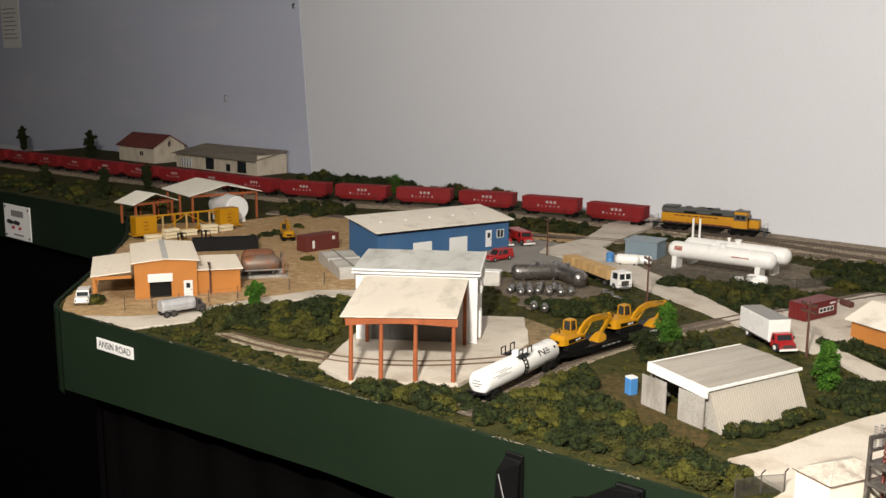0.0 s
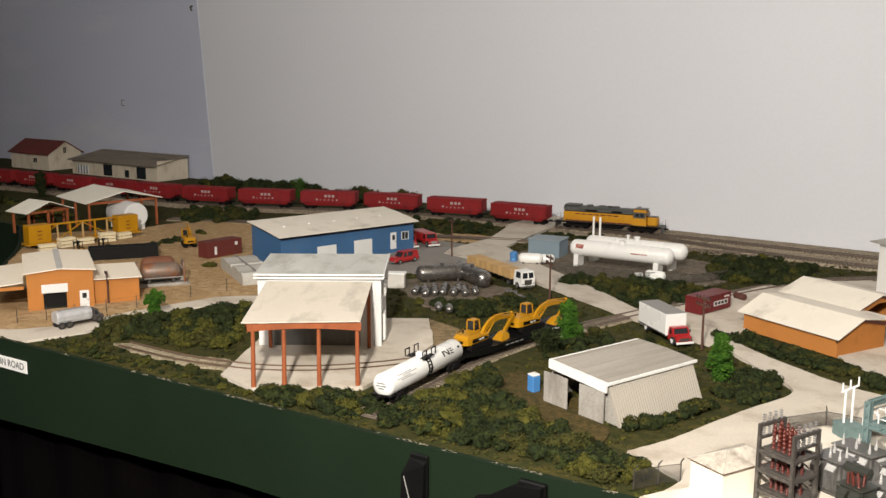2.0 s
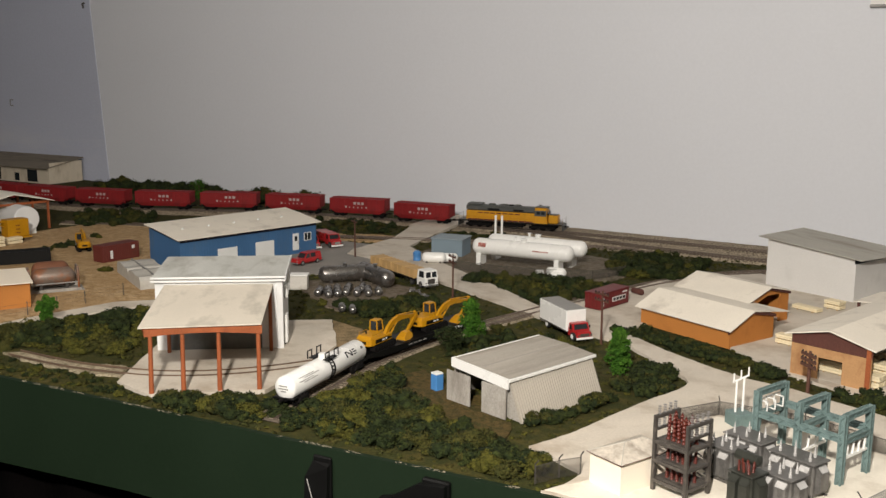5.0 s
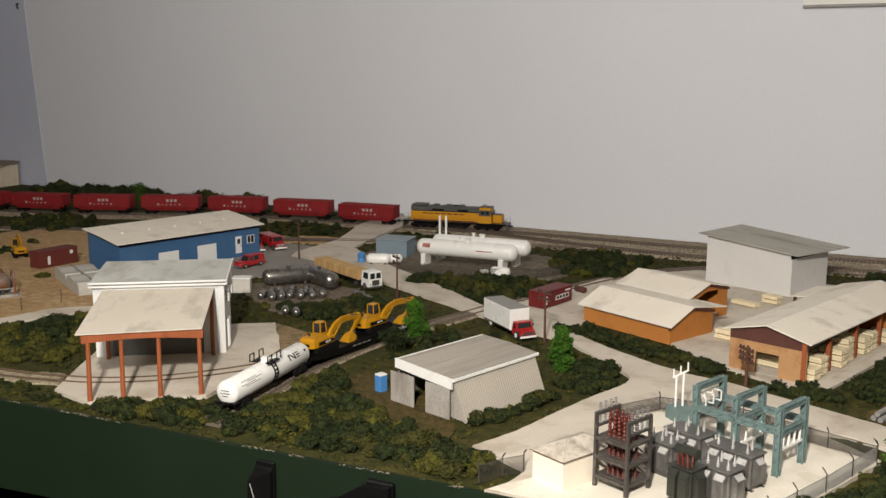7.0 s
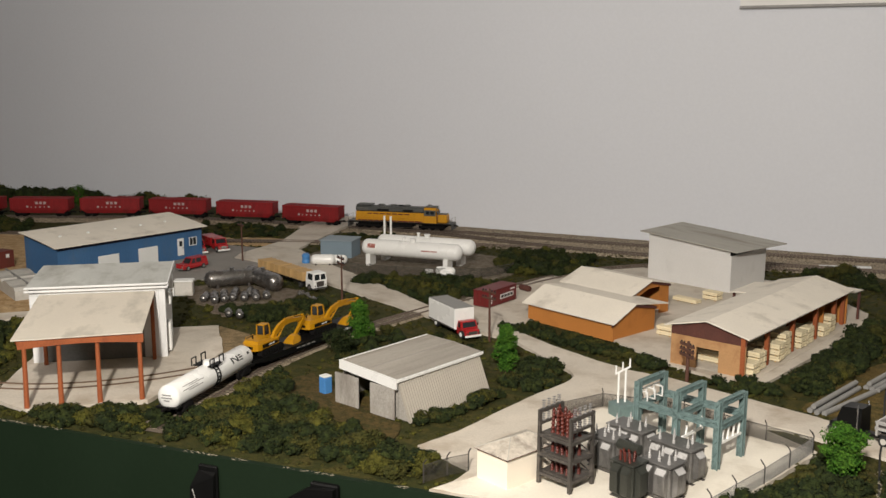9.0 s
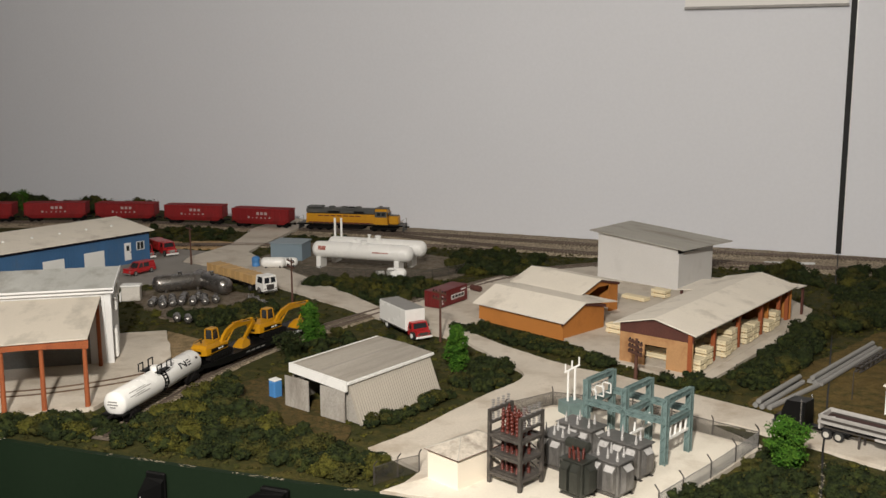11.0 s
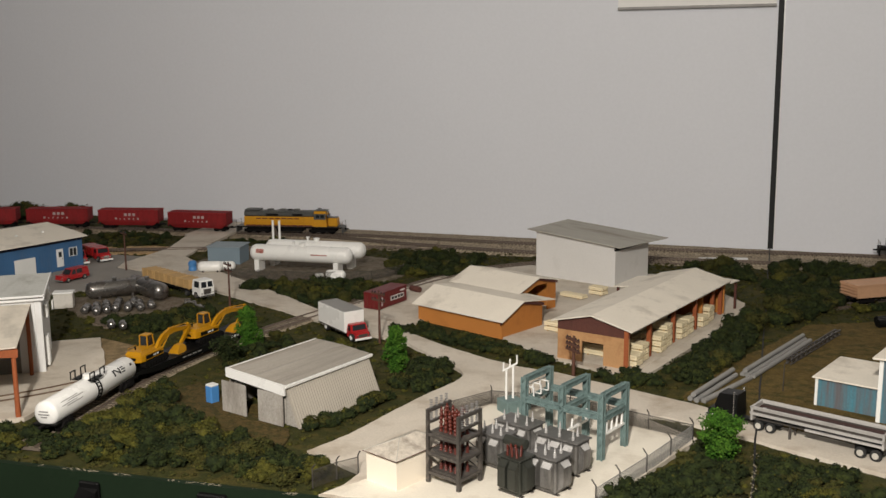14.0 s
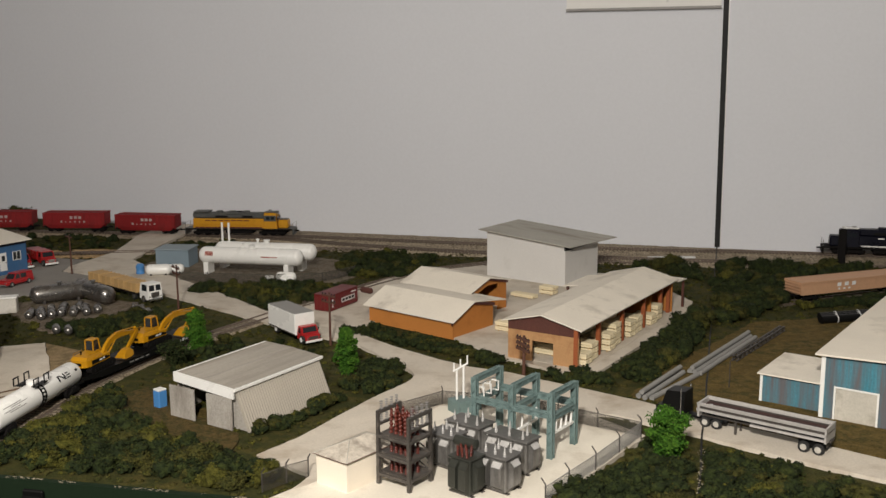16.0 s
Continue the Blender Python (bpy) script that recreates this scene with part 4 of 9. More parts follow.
part("side_wall", G().box(-0.002, 0, 0.002, D, 0, 0.0642), PALE, b)
part("side_wall", G().box(-W, -W + 0.002, 0.002, D, 0, 0.0744), PALE, b)
part("rear_wall", G().box(-W + 0.002, -0.002, D - 0.002, D, 0, 0.0642), PALE, b)
part("roof", G().slab((-W - 0.012, -0.008, 0.0778), (0.013, -0.008, 0.0660), (0.024, D + 0.018, 0.0660), (-W - 0.018, D + 0.018, 0.0778), 0.0014), GREYROOF, b, "grey-brown streaked sloping roof")
# black band stands in for the roof's shadow on this wall
part("under_eave_band", G().box(-0.001, 0.0012, -0.002, D + 0.002, 0.0582, 0.0640), BLACK, b)

# lumber store, open along its side
b = thing("lumber_store", -0.1153, 1.0747, -16.3, "long ochre lumber store open along one side under a white roof", "store")
W, D, E, R = 0.0890, 0.3074, 0.0490, 0.0597
part("front_wall", G().box(-W, -W + 0.031, 0, 0.002, 0, 0.037).box(-0.031, 0, 0, 0.002, 0, 0.037).box(-W + 0.031, -0.031, 0, 0.002, 0.0265, 0.037), surf("ochre_plywood", (0.42, 0.235, 0.105), 0.8, var=0.15, scale=40, fine=600, stain=(0.27, 0.125, 0.05), amount=0.55, stain_scale=35), b, "ochre plywood end wall with a doorway")
part("gable", ribs(G().put([(-W, 0, 0.037), (0, 0, 0.037), (0, 0, E), (-W / 2, 0, R - 0.001), (-W, 0, E), (-W, 0.002, 0.037), (0, 0.002, 0.037), (0, 0.002, E), (-W / 2, 0.002, R - 0.001), (-W, 0.002, E)], [(0, 1, 2, 3, 4), (9, 8, 7, 6, 5), (0, 5, 6, 1)]), -W, 0, 0.003, 0, 0.0375, E - 0.0012, 0.0003), DARKBRICK, b, "dark brown boarded gable")
part("rear_wall", G().box(-W, 0, D - 0.002, D, 0, E), ORANGE, b)
part("side_wall", G().box(-W, -W + 0.002, 0.002, D - 0.002, 0, E), ORANGE, b)
part("floor_slab", G().box(-W + 0.002, 0.010, 0.002, D - 0.002, 0, 0.0024), CONCRETE, b)
for y in (0.001, 0.062, 0.134, 0.206, 0.268, 0.299):
    part("post", G().box(-0.0056, -0.0006, y - 0.0025, y + 0.0025, 0.0024, E - 0.002, 0.0004), TIMBER, b, "square red-brown timber post")
part("eave_beam", G().box(-0.0045, -0.0005, 0.002, D - 0.002, E - 0.0060, E - 0.002), DARKBRICK, b)
part("partition", G().box(-W + 0.002, -0.006, 0.240, 0.242, 0.0024, E - 0.002), ORANGE, b)
gable_roof(b, W, D, E, R, 0.006, 0.0013, ROOF, False, "dusty white roof sheet")
part("lean_to_roof", G().slab((-0.052, D + 0.007, 0.0455), (0.006, D + 0.007, 0.0440), (0.006, D + 0.040, 0.0420), (-0.052, D + 0.040, 0.0435), 0.0012), ROOF, b)
part("lean_to_post", G().box(0.001, 0.004, D + 0.034, D + 0.037, 0, 0.041), DARKBRICK, b)
part("lean_to_roof", G().slab((-W - 0.030, 0.210, 0.0440), (-W - 0.0062, 0.210, 0.0470), (-W - 0.0062, 0.290, 0.0470), (-W - 0.030, 0.290, 0.0440), 0.0012), ROOF, b)
part("lean_to_post", G().box(-W - 0.027, -W - 0.024, 0.214, 0.217, 0, 0.0425), DARKBRICK, b)
STORE = b.matrix_world.copy()

# blue metal building
b = thing("blue_workshop", -1.163, 1.127, -14, "long blue metal workshop with a dusty white lean-to roof", "workshop")
W, D, E, R = 0.098, 0.276, 0.0545, 0.0675
part("side_wall", ribs(G().box(-0.002, 0, 0.002, D, 0, E), 0.003, D, 0.0050, 0, 0.0, E, 0.0003, "r"), BLUE, b, "blue ribbed metal side wall")
part("back_wall", G().box(-W, -W + 0.002, 0.002, D, 0, R), BLUE, b)
for y0 in (0.0, D - 0.002):
    prof = [(-W, 0), (0, 0), (0, E), (-W * 0.45, E + (R - E) * 0.56), (-W, R)]
    part("end_wall", G().put([(x, y0, z) for x, z in prof] + [(x, y0 + 0.002, z) for x, z in prof], [(0, 1, 2, 3, 4), (9, 8, 7, 6, 5)] + [(i, 5 + i, 5 + (i + 1) % 5, (i + 1) % 5) for i in range(5)]), BLUE, b, "dark blue end wall")
zr = lambda x: E + 0.0012 + (R - E) * (-x / W) + 0.0010 * math.sin(math.pi * min(1, max(0, -x / W)))
g = G()
n = 8
xs2 = [0.007 - (W + 0.011) * i / n for i in range(n + 1)]
for i, x in enumerate(xs2):
    for y in (-0.007, D + 0.007):
        g.v += [(x, y, zr(x)), (x, y, zr(x) - 0.0014)]
    if i:
        o = 4 * i
        g.f += [(o - 4, o - 2, o + 2, o), (o - 3, o + 1, o + 3, o - 1), (o - 4, o, o + 1, o - 3), (o - 2, o - 1, o + 3, o + 2)]
g.f += [(0, 1, 3, 2), (4 * n, 4 * n + 2, 4 * n + 3, 4 * n + 1)]
part("roof", g, ROOF, b, "dusty white roof with small vents")
part("eave_strip", G().box(0.0004, 0.0012, 0.0, D, E - 0.0062, E - 0.0016), NAVY, b)
part("eave_strip", G().put([(-W, -0.0008, R - 0.005), (0, -0.0008, E - 0.005), (0, -0.0008, E - 0.0006), (-W, -0.0008, R - 0.0006), (-W, 0, R - 0.005), (0, 0, E - 0.005), (0, 0, E - 0.0006), (-W, 0, R - 0.0006)], [(0, 1, 2, 3), (3, 2, 6, 7), (0, 4, 5, 1)]), NAVY, b)
for y in (0.03, 0.08, 0.13, 0.18, 0.23):
    part("roof_vent", G().box(-0.046, -0.043, y, y + 0.004, zr(-0.044) - 0.001, zr(-0.044) + 0.0022, 0.0005), ROSE, b)
part("sign_board", G().box(0, 0.0014, 0.070, 0.108, 0.008, 0.030, 0.0003), ROSE, b, "white roller door")
part("roller_door", G().box(0, 0.0014, 0.145, 0.183, 0.0, 0.032, 0.0003), ROSE, b, "white roller door")
doored(b, 0.0, 0.230, 0.008, 0.013, 0.030, "r", glazed=True)
windowed(b, 0.0002, 0.256, 0.030, 0.014, 0.013, "r")

# ochre garage with a porch
b = thing("garage_building", -1.188, 0.791, 60, "ochre garage building with white roofs and an open porch", "garage")
W, D, E, R = 0.086, 0.150, 0.0540, 0.0580
prof = [(-W, 0), (-0.066, 0), (-0.066, 0.034), (-0.036, 0.034), (-0.036, 0), (0, 0), (0, E), (-W / 2, R), (-W, E)]
g = G()
g.box(-W, -0.066, 0, 0.002, 0, E).box(-0.036, 0, 0, 0.002, 0, E).box(-0.066, -0.036, 0, 0.002, 0.034, E)
g.put([(-W, 0, E), (0, 0, E), (-W / 2, 0, R - 0.0005), (-W, 0.002, E), (0, 0.002, E), (-W / 2, 0.002, R - 0.0005)], [(0, 1, 2), (5, 4, 3)])
part("front_wall", g, ORANGE, b)
part("side_wall", G().box(-0.002, 0, 0.002, D, 0, E), ORANGE, b)
part("side_wall", G().box(-W, -W + 0.002, 0.002, D, 0, E), ORANGE, b)
part("rear_wall", G().box(-W, 0, D - 0.002, D, 0, E), ORANGE, b)
CREAMROOF = surf("cream_roof_sheet", (0.80, 0.72, 0.60), 0.8, var=0.06, scale=30, fine=500, stain=(0.55, 0.48, 0.38), amount=0.3, stain_scale=30, stretch=(1, 0.3, 1))
gable_roof(b, W, D, E, R, 0.004, 0.0014, CREAMROOF, False, "white roof sheet")
part("ridge_cap", G().box(-W / 2 - 0.004, -W / 2 + 0.004, -0.004, D + 0.004, R - 0.0006, R + 0.0008), surf("ridge_grey", (0.45, 0.44, 0.42), 0.8), b)
part("half_shutter", G().box(-0.068, -0.034, -0.0018, -0.0002, 0.024, 0.036, 0.0003), WHITE, b, "white half-raised shutter")
# black panel painted in place of the shaded inside
part("black_shade_panel", G().box(-0.066, -0.036, 0.004, 0.006, 0, 0.030), BLACK, b)
doored(b, -0.013, 0.0, 0.0, 0.0125, 0.024, "f", glazed=True)
AX = 0.062
part("annex_wall", G().box(0.0002, AX, 0.010, 0.012, 0, 0.036), ORANGE, b)
part("annex_wall", G().box(AX - 0.002, AX, 0.012, 0.095, 0, 0.036), ORANGE, b)
part("annex_roof", G().slab((0.0004, 0.004, 0.0375), (AX + 0.004, 0.004, 0.0365), (AX + 0.004, 0.100, 0.0395), (0.0004, 0.100, 0.0405), 0.0013), CREAMROOF, b, "white flat annex roof")
part("annex_wall", G().box(0.0, AX, 0.093, 0.095, 0, 0.036), ORANGE, b)
PX = -W - 0.058
part("porch_roof", G().slab((PX, -0.012, 0.0395), (-W - 0.0043, -0.012, 0.0440), (-W - 0.0043, 0.130, 0.0450), (PX, 0.130, 0.0405), 0.0013), CREAMROOF, b, "white porch roof sheet")
part("porch_beam", G().box(PX + 0.002, -W - 0.004, -0.010, -0.007, 0.0335, 0.0378), ORANGE, b)
for x, y in ((PX + 0.004, -0.009), (PX + 0.004, 0.06), (PX + 0.004, 0.124)):
    part("porch_post", G().box(x - 0.0018, x + 0.0018, y - 0.0018, y + 0.0018, 0, 0.0370), ORANGE, b)

# small control cabin with a hipped roof
b = thing("control_cabin", -0.2428, 0.6974, -23, "small cream block cabin with a grey hipped roof", "cabin", z=0.0015)
W, D, H = 0.0342, 0.0580, 0.0273
part("front_wall", G().box(-W, 0, 0, 0.002, 0, H), CREAM, b)
part("side_wall", G().box(-0.002, 0, 0.002, D, 0, H), CREAM, b)
part("side_wall", G().box(-W, -W + 0.002, 0.002, D, 0, H), CREAM, b)
part("rear_wall", G().box(-W + 0.002, -0.002, D - 0.002, D, 0, H), CREAM, b)
o, rz = 0.002, 0.0352
c = [(-W - o, -o, H), (o, -o, H), (o, D + o, H), (-W - o, D + o, H), (-W / 2 - 0.001, D * 0.38, rz), (-W / 2 - 0.001, D * 0.72, rz)]
part("roof", G().put(c, [(0, 1, 4), (1, 2, 5, 4), (2, 3, 5), (3, 0, 4, 5), (3, 2, 1, 0)]), surf("cabin_roof", (0.52, 0.47, 0.40), 0.8, var=0.2, scale=70, fine=600, stain=(0.24, 0.205, 0.17), amount=0.7, stain_scale=55), b, "grey hipped roof with pale hips")
part("hip_cap", G().rod(c[1], c[4], 0.0004, n=5).rod(c[0], c[4], 0.0004, n=5).rod(c[4], c[5], 0.0004, n=5).rod(c[2], c[5], 0.0004, n=5), GREYROOF, b)
part("under_eave_band", G().box(-W - o, o, -o - 0.0003, -o, H - 0.0004, H).box(o, o + 0.0003, -o, D + o, H - 0.0004, H), DARKBRICK, b)

# teal warehouse
b = thing("teal_warehouse", 0.0773, 1.0203, -20, "teal streaked metal warehouse with white roof and trim", "warehouse")
part("low_wall", ribs(G().box(0, 0.0625, 0, 0.002, 0, 0.0290), 0.001, 0.0625, 0.0030, 0, 0, 0.0290, 0.0003), TEAL, b)
part("low_wall", G().box(0, 0.002, 0.002, 0.080, 0, 0.0290), TEAL, b)
part("low_wall", G().box(0.002, 0.0625, 0.078, 0.080, 0, 0.0290), TEAL, b)
part("low_roof", G().slab((-0.003, -0.004, 0.0308), (0.0625, -0.004, 0.0308), (0.0625, 0.084, 0.0305), (-0.003, 0.084, 0.0305), 0.0015), ROOF, b, "white lean-to roof")
part("trim", G().box(-0.0008, 0.0018, -0.0012, 0.0010, 0, 0.0290), GLOSS, b)
F = -0.0140
part("tall_wall", ribs(G().box(0.0645, 0.0755, F, F + 0.003, 0, 0.0320).box(0.0645, 0.250, F, F + 0.003, 0.0320, 0.0625).box(0.1130, 0.250, F, F + 0.003, 0, 0.0320), 0.0650, 0.250, 0.0030, F, 0.0330, 0.0620, 0.0003), TEAL, b, "tall teal ribbed wall with grey streaks")
part("tall_wall", G().box(0.0625, 0.0645, F, 0.33, 0, 0.0625), TEAL, b)
d = part("roller_door", ribs(G().box(0.0755, 0.1130, F + 0.0006, F + 0.0020, 0, 0.0320), 0.0760, 0.1125, 0.0110, F + 0.0006, 0.0004, 0.0316, 0.0003), surf("dirty_white_door", (0.50, 0.47, 0.41), 0.7, var=0.15, scale=40, stain=(0.33, 0.30, 0.25), amount=0.5, stain_scale=60), b, "dirty white roller door")
part("door_frame", G().box(0.0740, 0.0756, F - 0.0010, F - 0.0002, 0, 0.0336).box(0.1129, 0.1146, F - 0.0010, F - 0.0002, 0, 0.0336).box(0.0756, 0.1129, F - 0.0010, F - 0.0002, 0.0320, 0.0336), GLOSS, d)
part("trim", G().box(0.0612, 0.0650, F - 0.0012, F + 0.0012, 0.0, 0.0625), GLOSS, b)
part("tall_roof", G().slab((0.056, F - 0.006, 0.0645), (0.255, F - 0.006, 0.0725), (0.255, 0.335, 0.0725), (0.056, 0.335, 0.0645), 0.0018), ROOF, b, "white roof of the tall bay")
part("rear_wall", G().box(0.0645, 0.25, 0.328, 0.33, 0, 0.0625), TEAL, b)
part("end_wall", G().box(0.248, 0.25, F + 0.003, 0.328, 0, 0.0625), TEAL, b)


# ---- substation ----
SUB = -23
b = thing("substation_gantry", -0.1004, 0.8103, -20.0, "grey-green lattice steel switch frame with white insulators", "switch frame", z=0.0024)


def lattice(g, a, c, w, filled=False):
    """A square lattice member from a to c; filled: a moulded girder with the lattice raised on a solid core."""
    a, c = Vector(a), Vector(c)
    d = (c - a).normalized()
    u = Vector((0, 0, 1)) if abs(d.z) < 0.9 else Vector((1, 0, 0))
    v = d.cross(u)
    l = (c - a).length
    if filled:
        k = w * 0.36
        vs = [p + u * su * k + v * sv * k for p in (a, c) for su, sv in ((-1, -1), (1, -1), (1, 1), (-1, 1))]
        g.put(vs, [(3, 2, 1, 0), (4, 5, 6, 7), (0, 1, 5, 4), (1, 2, 6, 5), (2, 3, 7, 6), (3, 0, 4, 7)])
    for su in (-1, 1):
        for sv in (-1, 1):
            o = u * su * w * 0.44 + v * sv * w * 0.44
            g.rod(a + o, c + o, w * 0.16, n=4)
    n = max(2, int(l / (w * 1.1)))
    for i in range(n):
        p, q = a + d * (l * i / n), a + d * (l * (i + 1) / n)
        for s in (-1, 1):
            x = 1 if i % 2 else -1
            g.rod(p + u * x * w * 0.4 + v * s * w * 0.45, q - u * x * w * 0.4 + v * s * w * 0.45, w * 0.11, n=3, cap=False)
            g.rod(p + v * x * w * 0.4 + u * s * w * 0.45, q - v * x * w * 0.4 + u * s * w * 0.45, w * 0.11, n=3, cap=False)
    return g


W, D, T = 0.0785, 0.0412, 0.0590
for x in (-W, -W / 2, 0):
    for y in (0, D):
        part("leg", lattice(G(), (x, y, 0), (x, y, T), 0.0048, True), GREENSTEEL, b, "lattice leg")
    part("cross_beam", lattice(G(), (x, 0.002, T - 0.002), (x, D - 0.002, T - 0.002), 0.0044, True), GREENSTEEL, b)
    part("cross_beam", lattice(G(), (x, 0.002, T - 0.022), (x, D - 0.002, T - 0.022), 0.0044, True), GREENSTEEL, b)
for y in (0, D):
    part("long_beam", lattice(G(), (-W, y, T - 0.020), (0, y, T - 0.020), 0.0048, True), GREENSTEEL, b)


for i in range(4):
    part("insulator", G().rod((0.0, 0.008 + i * 0.009, T - 0.036), (0.0, 0.0095 + i * 0.009, T - 0.0255), 0.0011, 0.0009, n=8), GLOSS, b, "slanting white post")
part("insulator_bar", G().box(-0.001, 0.001, 0.002, D - 0.002, T - 0.038, T - 0.036), GLOSS, b)
for i in range(3):
    g = G()
    y = 0.006 + i * 0.012
    for z0 in (T - 0.020, T - 0.011):
        g.box(-W - 0.004, -W + 0.006, y, y + 0.001, z0, z0 + 0.001)
    g.box(-W - 0.004, -W - 0.003, y, y + 0.001, T - 0.020, T - 0.010).box(-W + 0.005, -W + 0.006, y, y + 0.001, T - 0.020, T - 0.010)
    part("switch_blade", g.box(-W - 0.004, -W - 0.003, y, y + 0.010, T - 0.011, T - 0.010), GLOSS, b, "white switch frame")
for i in range(3):
    part("insulator", G().rod((-W / 2 + 0.004, 0.010 + i * 0.012, T - 0.040), (-W / 2 + 0.004, 0.0115 + i * 0.012, T - 0.0300), 0.0010, 0.0009, n=8), GLOSS, b)
part("insulator_bar", G().box(-W / 2 + 0.003, -W / 2 + 0.005, 0.004, D - 0.004, T - 0.042, T - 0.040), GLOSS, b)

b = thing("bus_support", -0.206, 0.906, 48, "white twin-post bus support on grey-green boxes", "insulator stand", z=0.0024)
part("base_box", G().box(-0.0095, 0.0095, -0.010, 0.009, 0, 0.0130, 0.0006), GREENSTEEL, b)
part("base_box", G().box(0.0100, 0.020, -0.008, 0.006, 0, 0.0090, 0.0006), GREENSTEEL, b)
for x, top in ((-0.0042, 0.0435), (0.0036, 0.0460)):
    part("post", G().rod((x, 0, 0.0130), (x, 0, top), 0.0011, n=10), GLOSS, b, "white round post")
part("cross_bar", G().rod((-0.0085, 0, 0.0422), (0.0085, 0, 0.0476), 0.0010, n=6), GLOSS, b)
for x in (-0.0075, 0.0, 0.0080):
    part("pin", G().rod((x, 0, 0.0449 + x * 0.32), (x, 0, 0.0530 + x * 0.32), 0.0008), GLOSS, b)
part("insulator", G().rod((0.0150, -0.001, 0.0090), (0.0150, -0.001, 0.0165), 0.0013, 0.0009, n=8), GLOSS, b, "short white stub")

b = thing("capacitor_rack", -0.1961, 0.7123, -20.6, "three-tier dark grey steel rack of red-brown insulators", "rack", z=0.0024)
W, D, H = 0.0314, 0.0281, 0.0622
RACKSTEEL = surf("grimy_rack_steel", (0.060, 0.053, 0.047), 0.55, 0.1, var=0.3, scale=90, fine=900, stain=(0.19, 0.165, 0.14), amount=0.35, stain_scale=120)
COIL = surf("zinc_coil", (0.34, 0.33, 0.325), 0.35, 0.6, var=0.2, scale=80)
for x in (-W, 0):
    for y in (0, D):
        g = G()
        z0, z1, r0, r1 = 0, H, 0.0015, 0.0012
        g.put([(x - r0, y - r0, z0), (x + r0, y - r0, z0), (x + r0, y + r0, z0), (x - r0, y + r0, z0), (x - r1, y - r1, z1), (x + r1, y - r1, z1), (x + r1, y + r1, z1), (x - r1, y + r1, z1)], [(3, 2, 1, 0), (4, 5, 6, 7), (0, 1, 5, 4), (1, 2, 6, 5), (2, 3, 7, 6), (3, 0, 4, 7)])
        part("leg", g, RACKSTEEL, b, "tapered steel leg")


def can_(x, y, z, h, r):
    """A slim ribbed insulator with a narrow neck, leaning a little."""
    q = (x + random.gauss(0, 0.0005), y + random.gauss(0, 0.0005), z + h * random.uniform(0.88, 1.04))
    prof = [(0, r)]
    for i in range(5):
        prof += [(0.03 + i * 0.17, r), (0.09 + i * 0.17, r * 0.66), (0.14 + i * 0.17, r * 0.66), (0.18 + i * 0.17, r)]
    return G().lathe((x, y, z), q, prof + [(0.92, r * 0.45), (1, r * 0.4)], 8)


for z in (0.0095, 0.0255, 0.0415):
    g = G().box(-W - 0.001, 0.001, -0.0016, 0.0008, z - 0.0017, z + 0.0009, 0.0003).box(-W - 0.001, 0.001, D - 0.0008, D + 0.0016, z - 0.0017, z + 0.0009, 0.0003).box(-W - 0.0016, -W + 0.0008, 0.001, D - 0.001, z - 0.0017, z + 0.0009, 0.0003).box(-0.0008, 0.0016, 0.001, D - 0.001, z - 0.0017, z + 0.0009, 0.0003)
    t = part("tier", g.box(-W + 0.001, -0.001, 0.004, D - 0.004, z - 0.0010, z + 0.0006), RACKSTEEL, b)
    tall = z > 0.04
    for i in range(5):
        for j in range(2):
            part("insulator", can_(-W + 0.0058 + i * 0.0050, 0.0095 + j * 0.0090, z + 0.0006, 0.0215 if tall else 0.0118, 0.0018 if tall else 0.0016), CERAMIC, t, "glossy red-brown insulator")
    if not tall:
        part("brace", G().rod((-W, D, z), (0, D, z + 0.0145), 0.0006, n=5).rod((0, D, z), (-W, D, z + 0.0145), 0.0006, n=5), RACKSTEEL, b)
for x in (-W, 0):
    part("rail", G().box(x - 0.0015, x + 0.0015, 0.0012, D - 0.0012, H - 0.0030, H, 0.0003), RACKSTEEL, b)
    part("rail", G().box(x - 0.0012, x + 0.0012, 0.0012, D - 0.0012, 0.0495, 0.0518, 0.0003), RACKSTEEL, b)
    for z, h in ((H, 0.0078), (0.0518, 0.0070)):
        for i in range(4):
            g = G()
            y0 = 0.0045 + i * 0.0064
            for q in range(4):
                g.lathe((x, y0, z + h * q / 4), (x, y0, z + h * (q + 0.60) / 4), [(0, 0.0005), (0.3, 0.00145), (0.7, 0.00145), (1, 0.0005)], 8)
            part("spring_insulator", g, COIL, b, "coiled grey-white insulator")


# pale grey that paints highlights onto the radiators' sloping tops
SHOULDER = surf("highlight_grey", (0.46, 0.45, 0.44), 0.45, 0.2, var=0.2, scale=120, fine=900, stain=(0.20, 0.19, 0.18), amount=0.4, stain_scale=140)
PORCELAIN = surf("grey_porcelain", (0.46, 0.45, 0.44), 0.22, 0.2, var=0.15, scale=90)


